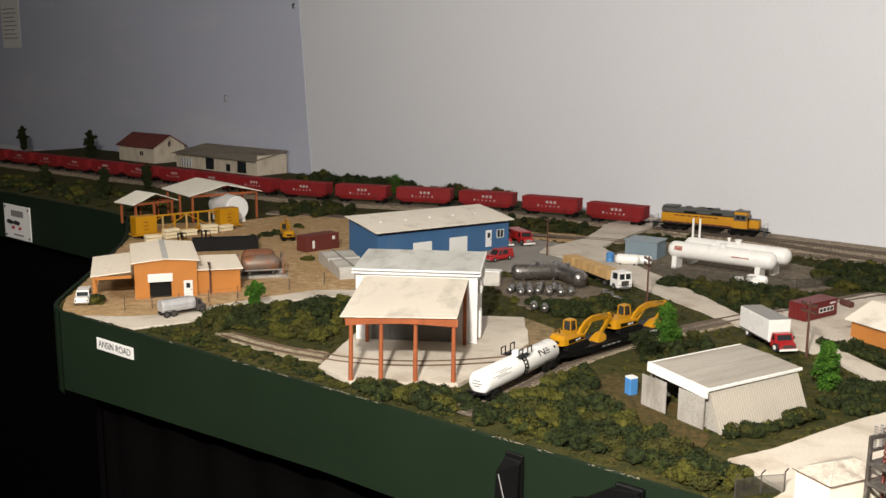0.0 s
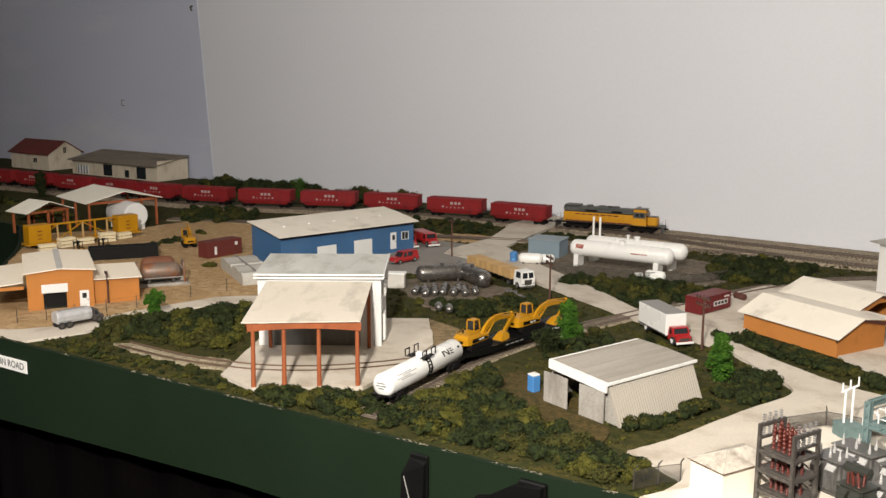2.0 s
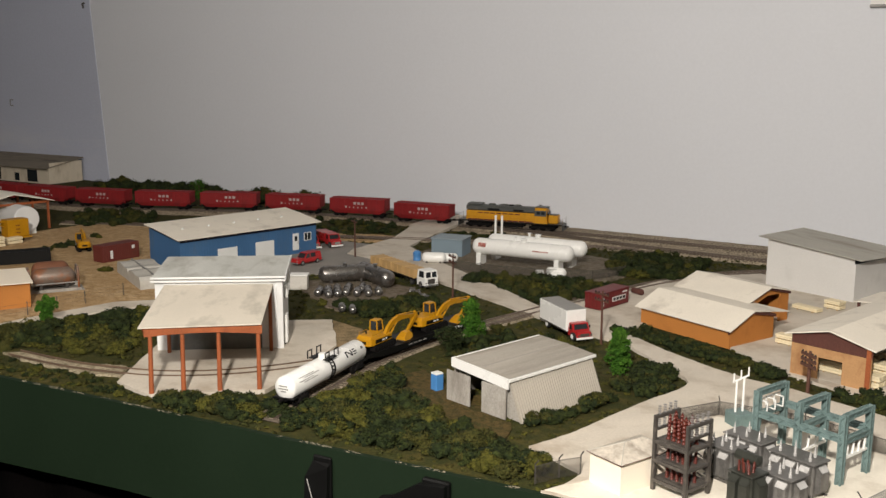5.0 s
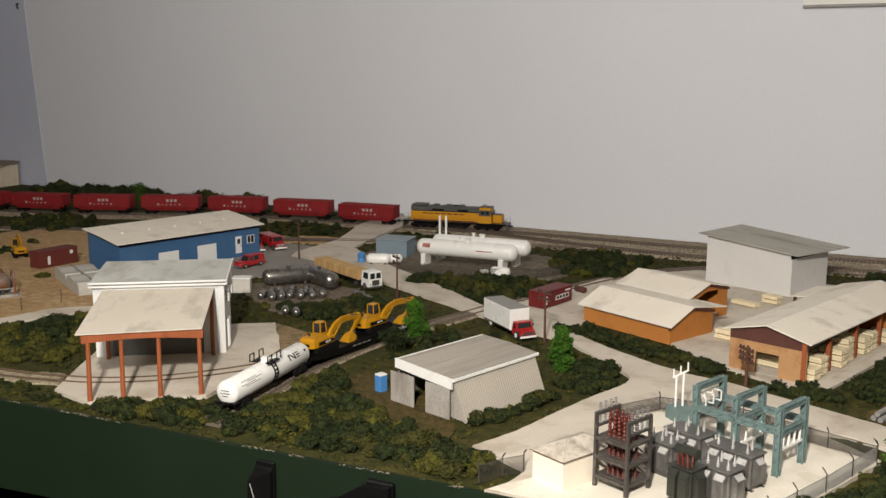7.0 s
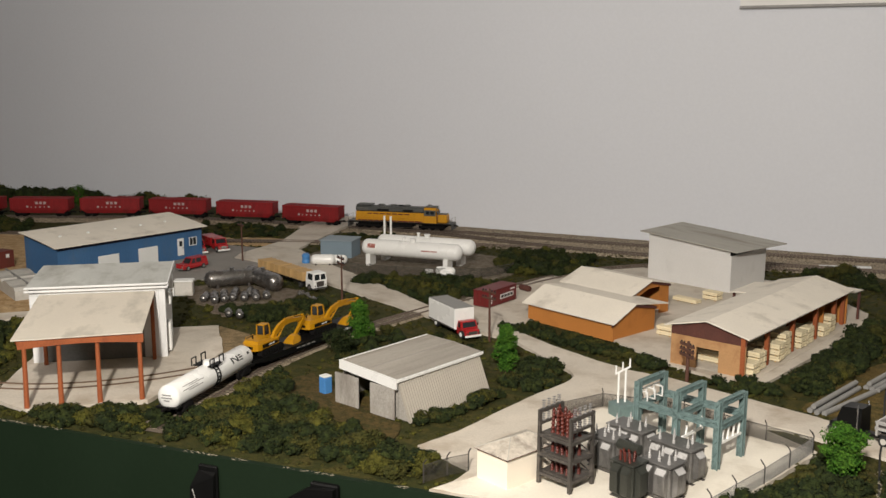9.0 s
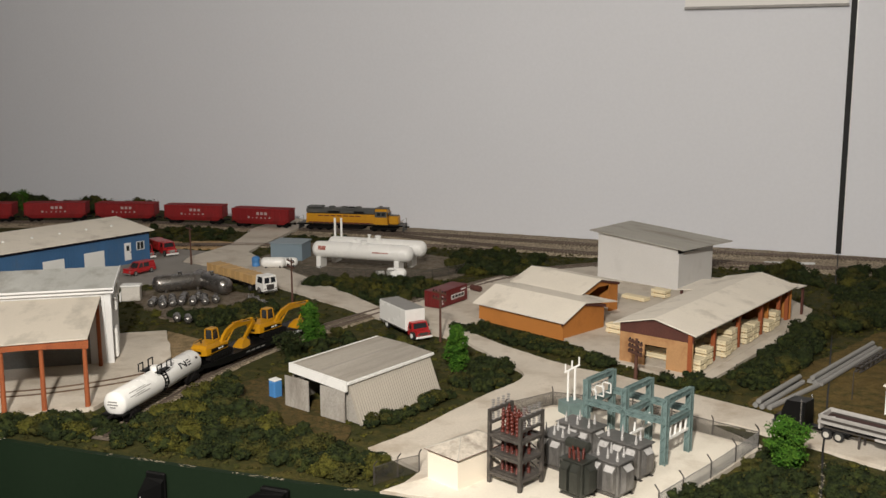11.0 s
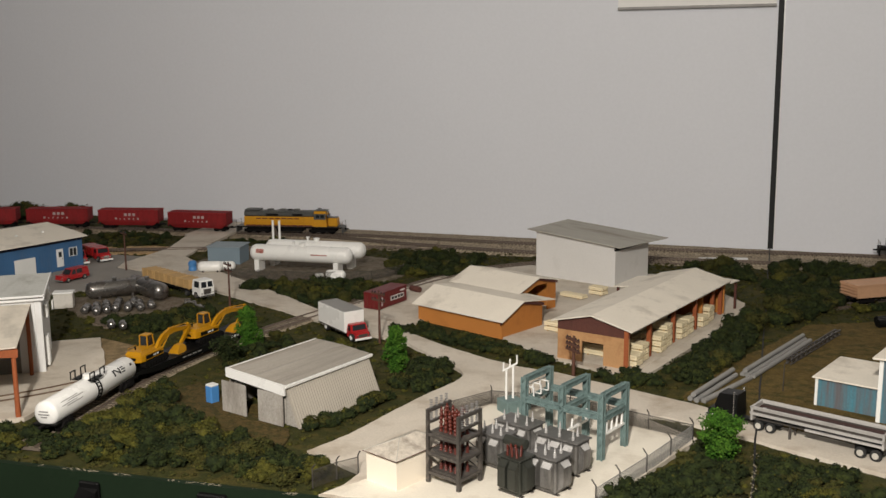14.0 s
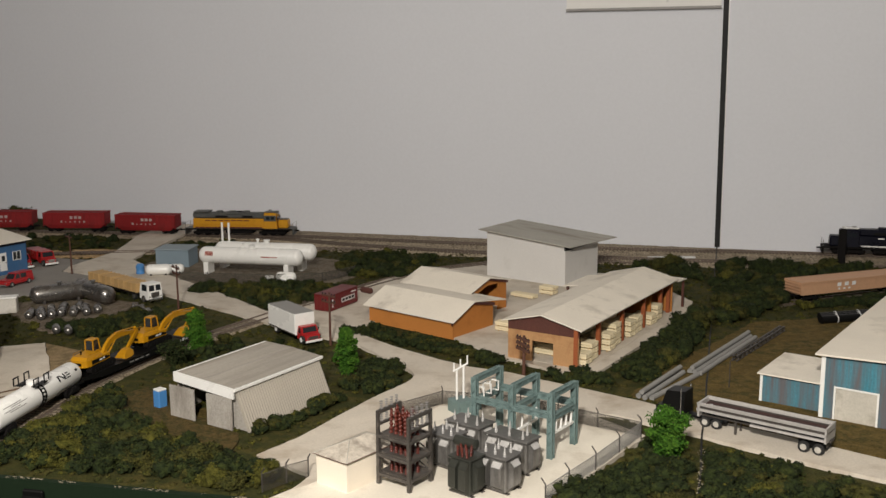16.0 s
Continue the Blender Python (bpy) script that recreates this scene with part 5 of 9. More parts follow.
def fin(x, y, ax, w, out, h, z0=0.004):
    """A radiator bank: a flat box with sloping ends, standing off a tank wall; ax 'f' looks to -y, 'r' to +x."""
    q = [(-w, 0, z0), (w, 0, z0), (w, 0, h), (-w, 0, h), (-w * 0.9, out, z0 + 0.003), (w * 0.9, out, z0 + 0.003), (w * 0.9, out, h - 0.0048), (-w * 0.9, out, h - 0.0048)]
    m = (lambda a: (x + a[0], y - a[1], a[2])) if ax == "f" else (lambda a: (x + a[1], y + a[0], a[2]))
    v = [m(a) for a in q]
    body = G().put(v, [(4, 5, 6, 7), (0, 1, 5, 4), (1, 2, 6, 5), (3, 0, 4, 7)])
    q2 = [(-w * 0.82, 0.0007, h - 0.0003), (w * 0.82, 0.0007, h - 0.0003), (w * 0.76, out + 0.0003, h - 0.0040), (-w * 0.76, out + 0.0003, h - 0.0040)]
    return body.put([v[3], v[2], v[6], v[7]], [(3, 2, 1, 0)]), G().put([m(a) for a in q2], [(3, 2, 1, 0)])


def transformer(x, y, w, d, h, dark=False):
    b = thing("transformer", x, y, SUB, "dark grey power transformer with red-brown bushings" if dark else "grey ribbed power transformer with pale bushings on top", "transformer", "transformers of the substation", z=0.0024)
    m = DARKCASE if dark else CASING
    part("tank", G().box(-w / 2, w / 2, -d / 2, d / 2, 0.0012, h, 0.0012), m, b)
    part("lid", G().box(-w / 2 - 0.0014, w / 2 + 0.0014, -d / 2 - 0.0014, d / 2 + 0.0014, h, h + 0.0013, 0.0005), m, b)
    part("skid", G().box(-w / 2 - 0.002, w / 2 + 0.002, -d / 2 + 0.001, -d / 2 + 0.004, 0, 0.0012).box(-w / 2 - 0.002, w / 2 + 0.002, d / 2 - 0.004, d / 2 - 0.001, 0, 0.0012), STEEL, b)
    n = 2 if w < 0.030 else 3
    wd = w / n * 0.40
    for i in range(n):
        body, cap = fin(-w / 2 + w * (i + 0.5) / n, -d / 2, "f", wd, 0.0042, h - 0.0015)
        r = part("radiator", body, m, b, "radiator bank with sloping ends")
        part("shoulder_facet", cap, m if dark else SHOULDER, r, "sloping facet, pale on grey tanks to imitate a highlight")
    body, cap = fin(w / 2, 0.0, "r", d * 0.30, 0.0042, h - 0.0015)
    r = part("radiator", body, m, b, "radiator bank with sloping ends")
    part("shoulder_facet", cap, m if dark else SHOULDER, r, "sloping facet, pale on grey tanks to imitate a highlight")
    for sx in (-1, 1):
        part("lifting_lug", G().box(sx * w * 0.46 - 0.0006, sx * w * 0.46 + 0.0006, -d / 2 - 0.0022, -d / 2 - 0.0012, h - 0.004, h - 0.0004), m, b)
    if dark:
        part("conservator", G().lathe((-w / 2 - 0.006, d / 2 - 0.003, h + 0.0085), (w / 2 - 0.004, d / 2 - 0.003, h + 0.0085), [(0, 0.0026), (0.05, 0.0044), (0.95, 0.0044), (1, 0.0026)], 14), m, b, smooth=True)
        part("bracket", G().box(-0.001, 0.001, d / 2 - 0.004, d / 2 - 0.001, h + 0.001, h + 0.0055), m, b)
        for i in range(3):
            for j in range(2):
                part("bushing", can_(-0.0046 + i * 0.0046, -0.0055 + j * 0.0050, h + 0.0013, 0.0085, 0.0012), CERAMIC, b, "slim red-brown bushing")
    else:
        for i, j in ((-1, -1), (0, -1), (1, -1), (-0.5, 1), (0.8, 1)):
            g = G().lathe((i * w * 0.34, j * d * 0.26, h + 0.0013), (i * w * 0.34, j * d * 0.26, h + 0.0100), [(0, 0.0013), (0.18, 0.0013), (0.26, 0.0015), (0.34, 0.0009), (0.48, 0.0011), (0.54, 0.0007), (0.70, 0.0008), (0.76, 0.0005), (1, 0.0004)], 8)
            part("bushing", g, PORCELAIN, b, "pale ribbed bushing")


transformer(-0.183, 0.776, 0.026, 0.020, 0.0280)
transformer(-0.172, 0.811, 0.036, 0.022, 0.0265)
transformer(-0.130, 0.742, 0.027, 0.021, 0.0285)
transformer(-0.128, 0.785, 0.040, 0.020, 0.0280)
transformer(-0.153, 0.727, 0.020, 0.018, 0.0300, True)


# ---- fences ----
def chain_fence(points, label, h=0.0150, arms=True, pitch=0.0023, lean=1, woven=True, wire=None):
    b = thing("chain_link_fence", 0, 0, 0, label, "fence", "fences", z=0.0010)
    for k, ((x1, y1), (x2, y2)) in enumerate(zip(points, points[1:])):
        a, c = Vector((x1, y1, 0)), Vector((x2, y2, 0))
        l = (c - a).length
        d = (c - a) / l
        nrm = Vector((-d.y, d.x, 0)) * lean
        g = G()
        n = int(l / pitch)
        for s in (1, -1):
            for i in range(-int(h / pitch), n + 1):
                u0, u1 = i * pitch, i * pitch + h
                z0, z1 = 0.0, h
                if u0 < 0:
                    z0, u0 = -u0, 0.0
                if u1 > l:
                    z1, u1 = h - (u1 - l), l
                if z1 - z0 < 0.0005:
                    continue
                if s == 1:
                    g.rod(a + d * u0 + Vector((0, 0, z0)), a + d * u1 + Vector((0, 0, z1)), 0.00022, n=3, cap=False)
                else:
                    g.rod(a + d * (l - u0) + Vector((0, 0, z0)), a + d * (l - u1) + Vector((0, 0, z1)), 0.00022, n=3, cap=False)
        if woven:
            tagged(part("wire_mesh", g, wire or WIRE, b, "grey woven wire"), kind="stuff")
        else:
            for z in (h * 0.35, h * 0.68):
                part("wire_strand", G().rod(a + Vector((0, 0, z)), c + Vector((0, 0, z)), 0.00014, n=4), WIRE, b)
        part("top_rail", G().rod(a + Vector((0, 0, h)), c + Vector((0, 0, h)), 0.00035 if woven else 0.00014, n=5), wire or WIRE, b)
        m = max(1, round(l / 0.045))
        for i in range(m + (k == len(points) - 2)):
            p = a + d * (l * i / m)
            g = G().rod(p, p + Vector((0, 0, h + 0.002)), 0.0006, n=6)
            if arms:
                g.rod(p + Vector((0, 0, h + 0.002)), p + Vector((0, 0, h + 0.0065)) + nrm * 0.0040, 0.0006, n=6)
            part("post", g, STEEL, b)
    return b


chain_fence([(-0.2875, 0.7235), (-0.3000, 0.7080), (-0.3110, 0.6860)], "short chain-link fence beside the cabin", lean=1)
chain_fence([(-0.262, 0.872), (-0.229, 0.922), (-0.150, 0.925), (-0.071, 0.897), (-0.030, 0.884)], "dark chain-link substation fence with outward barbed-wire arms", pitch=0.0017, lean=-1)
chain_fence([(-0.030, 0.884), (-0.0600, 0.797), (-0.0760, 0.756), (-0.0890, 0.722)], "pale chain-link fence with angled arms along the substation", lean=-1, wire=PIPE)
chain_fence([(-0.80, 1.385), (-0.66, 1.40), (-0.575, 1.435), (-0.545, 1.50)], "low grey wire fence round the propane yard", h=0.014, arms=False, pitch=0.0024)
chain_fence([(-1.183, 0.672), (-1.150, 0.735), (-1.130, 0.818), (-1.118, 0.902), (-1.112, 0.965)], "low rusty posts and wire strands along the yard", h=0.0165, arms=False, pitch=0.0030, woven=False)


# ---- poles ----
def utility_pole(x, y, h, turn, arms=2, lean=0.0, gap=0.008, thick=1.0):
    b = thing("utility_pole", x, y, turn, "dark brown wooden utility pole with cross arms", "utility pole", "utility poles")
    part("pole", G().rod((0, 0, -0.001), (lean, 0, h), 0.0016 * thick, 0.0011 * thick, n=10), POLE, b)
    for i in range(arms):
        z = h - 0.004 - i * gap
        a = part("cross_arm", G().box(-0.012 + lean, 0.012 + lean, -0.0020 * thick, -0.0006, z - 0.0011 * thick, z + 0.0011 * thick), POLE, b)
        for k in (-0.0105, -0.0055, 0.0055, 0.0105):
            part("insulator", G().lathe((k + lean, -0.0013, z + 0.0008), (k + lean, -0.0013, z + 0.0032), [(0, 0.0005), (0.3, 0.0009), (0.8, 0.0009), (1, 0.0004)], 6), GLASS, a)


utility_pole(-0.424, 1.102, 0.066, -25, arms=2)
utility_pole(-0.170, 1.040, 0.046, -44, arms=3, gap=0.0058, thick=1.35)
utility_pole(-0.698, 1.209, 0.066, -35)
utility_pole(-1.003, 1.386, 0.068, -30, arms=1)
utility_pole(-1.185, 0.811, 0.047, -28)
b = thing("marker_post", 0.223, 1.729, 0, "squat black square post beside the track", "post", z=-0.0035)
part("post", G().box(-0.006, 0.006, -0.005, 0.005, 0, 0.074, 0.001), GRIME, b)
b = thing("marker_post", 0.047, 1.055, 0, "thin grey stake standing in the field", "post")
part("post", G().rod((0, 0, 0), (0, 0, 0.030), 0.0005, n=6), STEEL, b)


# ---- tanks ----
def vessel(g, p, q, r, n=20, bulge=0.8):
    l = (Vector(q) - Vector(p)).length
    e = r * bulge / l
    prof = []
    for i in range(6):
        a = math.pi / 2 * i / 5
        prof.append((e * (1 - math.cos(a)), r * math.sin(a)))
    prof += [(1 - t, rr) for t, rr in reversed(prof)]
    return g.lathe(p, q, prof, n)


MARKRED = surf("faded_red_print", (0.34, 0.10, 0.075), 0.6, var=0.5, scale=260, fine=900, stain=(0.72, 0.66, 0.62), amount=0.5, stain_scale=260)


def propane_tank(x, y, stacks):
    b = thing("propane_tank", x, y, 4, "long glossy white horizontal propane tank on saddles", "tank", "propane tanks")
    part("shell", vessel(G(), (-0.095, 0, 0.0315), (0.086, 0, 0.0315), 0.0138, 24), GLOSS, b, smooth=True)
    for k in (-0.080, 0.060):
        part("saddle", G().box(k - 0.0042, k + 0.0042, -0.0120, 0.0120, 0, 0.0205, 0.0005), GLOSS, b, "white saddle")
    part("manway", G().lathe((-0.002, 0, 0.043), (-0.002, 0, 0.0500), [(0, 0.0045), (0.6, 0.0045), (0.7, 0.0055), (1, 0.0055)], 12), GLOSS, b)
    part("valve", G().lathe((-0.018, 0, 0.043), (-0.018, 0, 0.0515), [(0, 0.002), (0.7, 0.002), (0.75, 0.0032), (1, 0.0032)], 10), GLOSS, b)
    if stacks:
        for k in (-0.082, -0.070):
            part("vent_stack", G().rod((k, 0, 0.043), (k, 0, 0.0775), 0.0019, n=10), GLOSS, b, "tall white vent pipe")
    else:
        for x0, x1, a0, a1, text in ((-0.080, -0.066, 4, 34, "red block mark"), (0.018, 0.046, 2, 10, "red line of unreadable lettering")):
            g = G()
            for k in range(5):
                a = math.radians(a0 + (a1 - a0) * k / 4)
                g.v += [(x, -0.0140 * math.cos(a), 0.0315 + 0.0140 * math.sin(a)) for x in (x0, x1)]
                if k:
                    g.f.append((2 * k - 2, 2 * k - 1, 2 * k + 1, 2 * k))
            part("mark", g, MARKRED, b, text)


propane_tank(-0.707, 1.460, False)
propane_tank(-0.706, 1.512, True)

b = thing("utility_shed", -0.843, 1.486, 11, "plain grey-blue box shed", "shed")
part("body", G().box(-0.058, 0, 0, 0.048, 0, 0.0300, 0.0005), PALEBLUE, b)
part("roof", G().box(-0.0600, 0.002, -0.002, 0.050, 0.0301, 0.0320, 0.0006), surf("shed_roof", (0.25, 0.30, 0.335), 0.7, var=0.1), b)
b = thing("water_drum", -0.890, 1.412, 0, "upright blue plastic drum", "drum")
part("body", G().lathe((0, 0, 0), (0, 0, 0.0175), [(0, 0.0065), (0.3, 0.007), (0.33, 0.0066), (0.63, 0.0066), (0.66, 0.007), (0.95, 0.007), (1, 0.005)], 16), PLASTIC, b, smooth=True)
part("lid", G().lathe((0, 0, 0.0175), (0, 0, 0.0190), [(0, 0.0055), (1, 0.0045)], 14), PLASTIC, b)


def small_tank(x, y, turn, l, r, material, label, z=0.0, legs=True):
    b = thing("storage_tank", x, y, turn, label, "tank", z=z)
    zz = r + (0.0022 if legs else 0.0002)
    part("shell", vessel(G(), (-l / 2, 0, zz), (l / 2, 0, zz), r, 16), material, b, smooth=True)
    if legs:
        for k in (-0.28, 0.28):
            part("saddle", G().box(l * k - 0.0015, l * k + 0.0015, -r * 0.75, r * 0.75, 0, 0.0026 + r * 0.4), STEEL, b)
    if r > 0.009:
        part("hatch", G().lathe((0, 0, zz + r * 0.95), (0, 0, zz + r + 0.0035), [(0, 0.003), (0.6, 0.003), (0.65, 0.0038), (1, 0.0036)], 10), material, b)
        for k in (-0.2, 0.2):
            part("band", G().lathe((l * k, 0, zz), (l * k + 0.0012, 0, zz), [(0, r + 0.0003), (1, r + 0.0003)], 16), material, b)
    return b


small_tank(-0.855, 1.411, 25, 0.042, 0.0090, GLOSS, "short white propane tank on saddles")
small_tank(-0.838, 1.428, 25, 0.036, 0.0078, GLOSS, "short white propane tank on saddles")
small_tank(-0.622, 1.405, 8, 0.024, 0.0055, GLOSS, "little white gas tank on saddles")
small_tank(-0.630, 1.418, 5, 0.034, 0.0075, GLOSS, "short white propane tank on saddles")
small_tank(-0.660, 1.419, 40, 0.016, 0.0040, GLOSS, "little white gas cylinder lying down")
small_tank(-0.895, 1.213, 48, 0.084, 0.0126, SILVER, "weathered silver horizontal storage tank")
small_tank(-0.850, 1.230, -28, 0.100, 0.0130, SILVER, "weathered silver horizontal storage tank with a hatch")
for k, (x, y) in enumerate(((-0.875, 1.122), (-0.868, 1.134), (-0.862, 1.149), (-0.854, 1.165), (-0.826, 1.150), (-0.812, 1.158), (-0.836, 1.176), (-0.853, 1.117), (-0.846, 1.129), (-0.839, 1.141), (-0.822, 1.170), (-0.802, 1.170))):
    small_tank(x, y, 118 + 5 * (k % 3), 0.032 if k < 7 else 0.024, 0.0058, SILVER, "small silver gas cylinder lying on the ground", legs=False)
for x, y in ((-0.788, 1.062), (-0.770, 1.062)):
    small_tank(x, y, 130, 0.022, 0.0055, SILVER, "small tarnished silver gas cylinder among weeds", legs=False)
for i in range(9):
    small_tank(-0.775 + 0.012 * i * 0.6, 1.215 - 0.004 * i + random.uniform(-0.006, 0.006), random.uniform(0, 180), 0.010, 0.0024, SILVER, "tiny silver cylinder in a scrap heap", legs=False)

b = thing("fuel_tank", -1.230, 0.9360, 58, "rusty silver fuel tank held in a grey steel cage", "tank")
part("shell", vessel(G(), (-0.031, 0, 0.0205), (0.031, 0, 0.0205), 0.0135, 20), RUST, b, "rust-streaked steel shell", smooth=True)
for x in (-0.034, 0.034):
    g = G()
    ring = [(-0.0165, 0.0), (-0.0165, 0.0260), (-0.0110, 0.0345), (0.0110, 0.0345), (0.0165, 0.0260), (0.0165, 0.0)]
    for p, q in zip(ring, ring[1:]):
        g.rod((x, p[0], p[1]), (x, q[0], q[1]), 0.0016, n=6)
    part("end_frame", g, RUST, b, "rounded end frame")
for y in (-0.0165, 0.0165):
    part("base_rail", G().box(-0.038, 0.038, y - 0.0020, y + 0.0020, 0, 0.0045, 0.0006), PLYWOOD, b)
    part("tie_bar", G().rod((-0.034, y, 0.0130), (0.034, y, 0.0130), 0.0011, n=6), PIPE, b)
part("drip_tray", G().box(-0.042, 0.042, -0.021, 0.021, -0.0004, 0.0010), PLYWOOD, b)
for k in (-0.018, 0.018):
    part("cradle", G().box(k - 0.002, k + 0.002, -0.010, 0.010, 0.001, 0.0110), STEEL, b)
b = thing("fuel_tank", -1.262, 0.9560, 58, "brown rusted fuel tank standing behind the caged one", "tank")
part("shell", vessel(G(), (-0.027, 0, 0.0235), (0.027, 0, 0.0235), 0.0135, 20), surf("deep_rust", (0.16, 0.060, 0.028), 0.75, var=0.3, stain=(0.07, 0.03, 0.02), amount=0.5), b, smooth=True)
for k in (-0.016, 0.016):
    part("cradle", G().box(k - 0.002, k + 0.002, -0.010, 0.010, 0, 0.0140), STEEL, b)

b = thing("silo_tank", -1.722, 1.232, 168, "big white cylindrical vessel lying behind the machinery", "tank")
part("shell", G().lathe((-0.042, 0, 0.031), (0.050, 0, 0.031), [(0, 0.0240), (0.012, 0.0252), (0.03, 0.0258), (0.98, 0.0258), (1, 0.0235)], 36), WHITE, b)
for x in (-0.036, 0.034):
    part("cradle", G().box(x, x + 0.006, -0.020, 0.020, 0, 0.012), ROSE, b)

b = thing("portable_toilet", -0.503, 0.847, -20, "blue plastic portable toilet with a white roof", "toilet")
b.scale = (0.72, 0.72, 0.80)
part("cabin", G().box(-0.0068, 0.0068, -0.0062, 0.0072, 0, 0.0215, 0.0008), PLASTIC, b)
part("roof", G().box(-0.0070, 0.0070, -0.0064, 0.0074, 0.0216, 0.0240, 0.0010), ROSE, b)
part("door", G().box(-0.0048, 0.0048, -0.0068, -0.0062, 0.001, 0.0200, 0.0003), PLASTIC, b)


# ---- rail vehicles ----
def wheelset(parent, x, z=0.0060, gauge=0.0165):
    w = part("wheelset", G().lathe((x, -gauge / 2 - 0.0012, z), (x, gauge / 2 + 0.0012, z), [(0, 0.0052), (0.09, 0.0052), (0.10, 0.0058), (0.14, 0.0058), (0.15, 0.0012), (0.85, 0.0012), (0.86, 0.0058), (0.90, 0.0058), (0.91, 0.0052), (1, 0.0052)], 14), GRIME, parent)
    return w


def bogie(parent, x, base=0.0098):
    g = G()
    for s in (-1, 1):
        y = s * 0.0112
        g.put([(x - base, y - 0.0010, 0.0048), (x + base, y - 0.0010, 0.0048), (x + base * 0.55, y - 0.0010, 0.0088), (x - base * 0.55, y - 0.0010, 0.0088), (x - base, y + 0.0010, 0.0048), (x + base, y + 0.0010, 0.0048), (x + base * 0.55, y + 0.0010, 0.0088), (x - base * 0.55, y + 0.0010, 0.0088)],
              [(0, 1, 2, 3), (7, 6, 5, 4), (3, 2, 6, 7), (0, 4, 5, 1), (0, 3, 7, 4), (1, 5, 6, 2)])
    g.box(x - 0.002, x + 0.002, -0.0105, 0.0105, 0.0050, 0.0092)
    t = part("truck_frame", g, GRIME, parent, "grimy black truck frame")
    for s in (-1, 1):
        wheelset(t, x + s * base * 0.80)


def coupler(parent, x, z=0.0100):
    s = 1 if x > 0 else -1
    part("coupler", G().box(min(x, x + s * 0.008), max(x, x + s * 0.008), -0.0013, 0.0013, z - 0.0013, z + 0.0013, 0.0004), GRIME, parent)


def letters(parent, x0, z, n, w, h, y, material, gap=0.45, face=-1):
    """Bars that stand for lettering."""
    for i in range(n):
        x = x0 + i * w * (1 + gap)
        part("lettering", G().box(x, x + w, y - 0.0002, y + 0.0002, z, z + h), material, parent)


FADED = surf("faded_white_paint", (0.42, 0.34, 0.33), 0.7, var=0.3, scale=200)


def hopper_car(material, label):
    """Ribbed box-sided car, 0.138 long, standing on its track at the origin."""
    b = thing("railcar", 0, 0, 0, label, "railcar", "train of red railcars")
    L, Wd, z0, z1 = 0.064, 0.0170, 0.0110, 0.0415
    part("body", G().put([(-L, -Wd, z0 + 0.006), (L, -Wd, z0 + 0.006), (L, Wd, z0 + 0.006), (-L, Wd, z0 + 0.006), (-L, -Wd, z1), (L, -Wd, z1), (L, Wd, z1), (-L, Wd, z1), (-L + 0.012, -Wd * 0.8, z0 - 0.002), (L - 0.012, -Wd * 0.8, z0 - 0.002), (L - 0.012, Wd * 0.8, z0 - 0.002), (-L + 0.012, Wd * 0.8, z0 - 0.002)],
                           [(4, 5, 6, 7), (0, 1, 5, 4), (1, 2, 6, 5), (2, 3, 7, 6), (3, 0, 4, 7), (8, 9, 1, 0), (9, 10, 2, 1), (10, 11, 3, 2), (11, 8, 0, 3), (11, 10, 9, 8)]), material, b)
    part("roof_walk", G().box(-L, L, -0.004, 0.004, z1 + 0.0004, z1 + 0.0012), material, b)
    part("top_chord", G().box(-L - 0.0006, L + 0.0006, -Wd - 0.0008, -Wd + 0.0004, z1 - 0.0022, z1 + 0.0003).box(-L - 0.0006, L + 0.0006, Wd - 0.0004, Wd + 0.0008, z1 - 0.0022, z1 + 0.0003), material, b)
    for s in (-1, 1):
        for i in range(9):
            x = -L + 0.004 + i * (2 * L - 0.008) / 8
            part("rib", G().box(x - 0.0005, x + 0.0005, s * Wd - 0.0007, s * Wd + 0.0007, z0 + 0.0062, z1 - 0.0023), material, b)
    for k in range(3):
        x = -0.008 + k * 0.0090
        part("lettering", G().box(x, x + 0.0058, -Wd - 0.0012, -Wd - 0.0008, 0.0290, 0.0345), FADED, b, "faded white block mark")
    for k, (w, h) in enumerate(((0.0040, 0.0040), (0.0022, 0.0022), (0.0022, 0.0026), (0.0030, 0.0026), (0.0026, 0.0026), (0.0034, 0.0034))):
        x = -0.028 + k * 0.0096
        part("lettering", G().box(x, x + w, -Wd - 0.0012, -Wd - 0.0008, 0.0215, 0.0215 + h), FADED, b)
    part("sill", G().box(-L - 0.003, L + 0.003, -0.004, 0.004, 0.0085, 0.0110), GRIME, b)
    for s in (-1, 1):
        part("ladder", G().box(s * (L + 0.0012) - 0.0004, s * (L + 0.0012) + 0.0004, -Wd, -Wd + 0.0040, z0 + 0.002, z1), material, b)
        part("end_platform", G().box(min(s * L, s * (L + 0.004)), max(s * L, s * (L + 0.004)), -0.012, 0.012, 0.0100, 0.0112), GRIME, b)
        bogie(b, s * 0.046)
        coupler(b, s * (L + 0.003))
    return b


RAILTOP = 0.0072
car = hopper_car(CARRED, "dark red ribbed hopper car with white lettering in a train")


def way_at_x(line, x):
    s = 0
    for p, q in zip(line, line[1:]):
        if (p.x - x) * (q.x - x) <= 0:
            return s + abs(x - p.x) / max(1e-9, abs(q.x - p.x)) * (q - p).length
        s += (q - p).length
    return s


s_loco = way_at_x(MAIN, -0.913)
for i in range(15):
    p, h = along(MAIN, s_loco + 0.1965 + i * 0.1540)
    m = pose(p.x, p.y, RAILTOP - 0.0006 - dip(p.x, p.y), 0, 0, h + 180)
    if i == 0:
        car.matrix_world = m
    else:
        copy_thing(car, m)


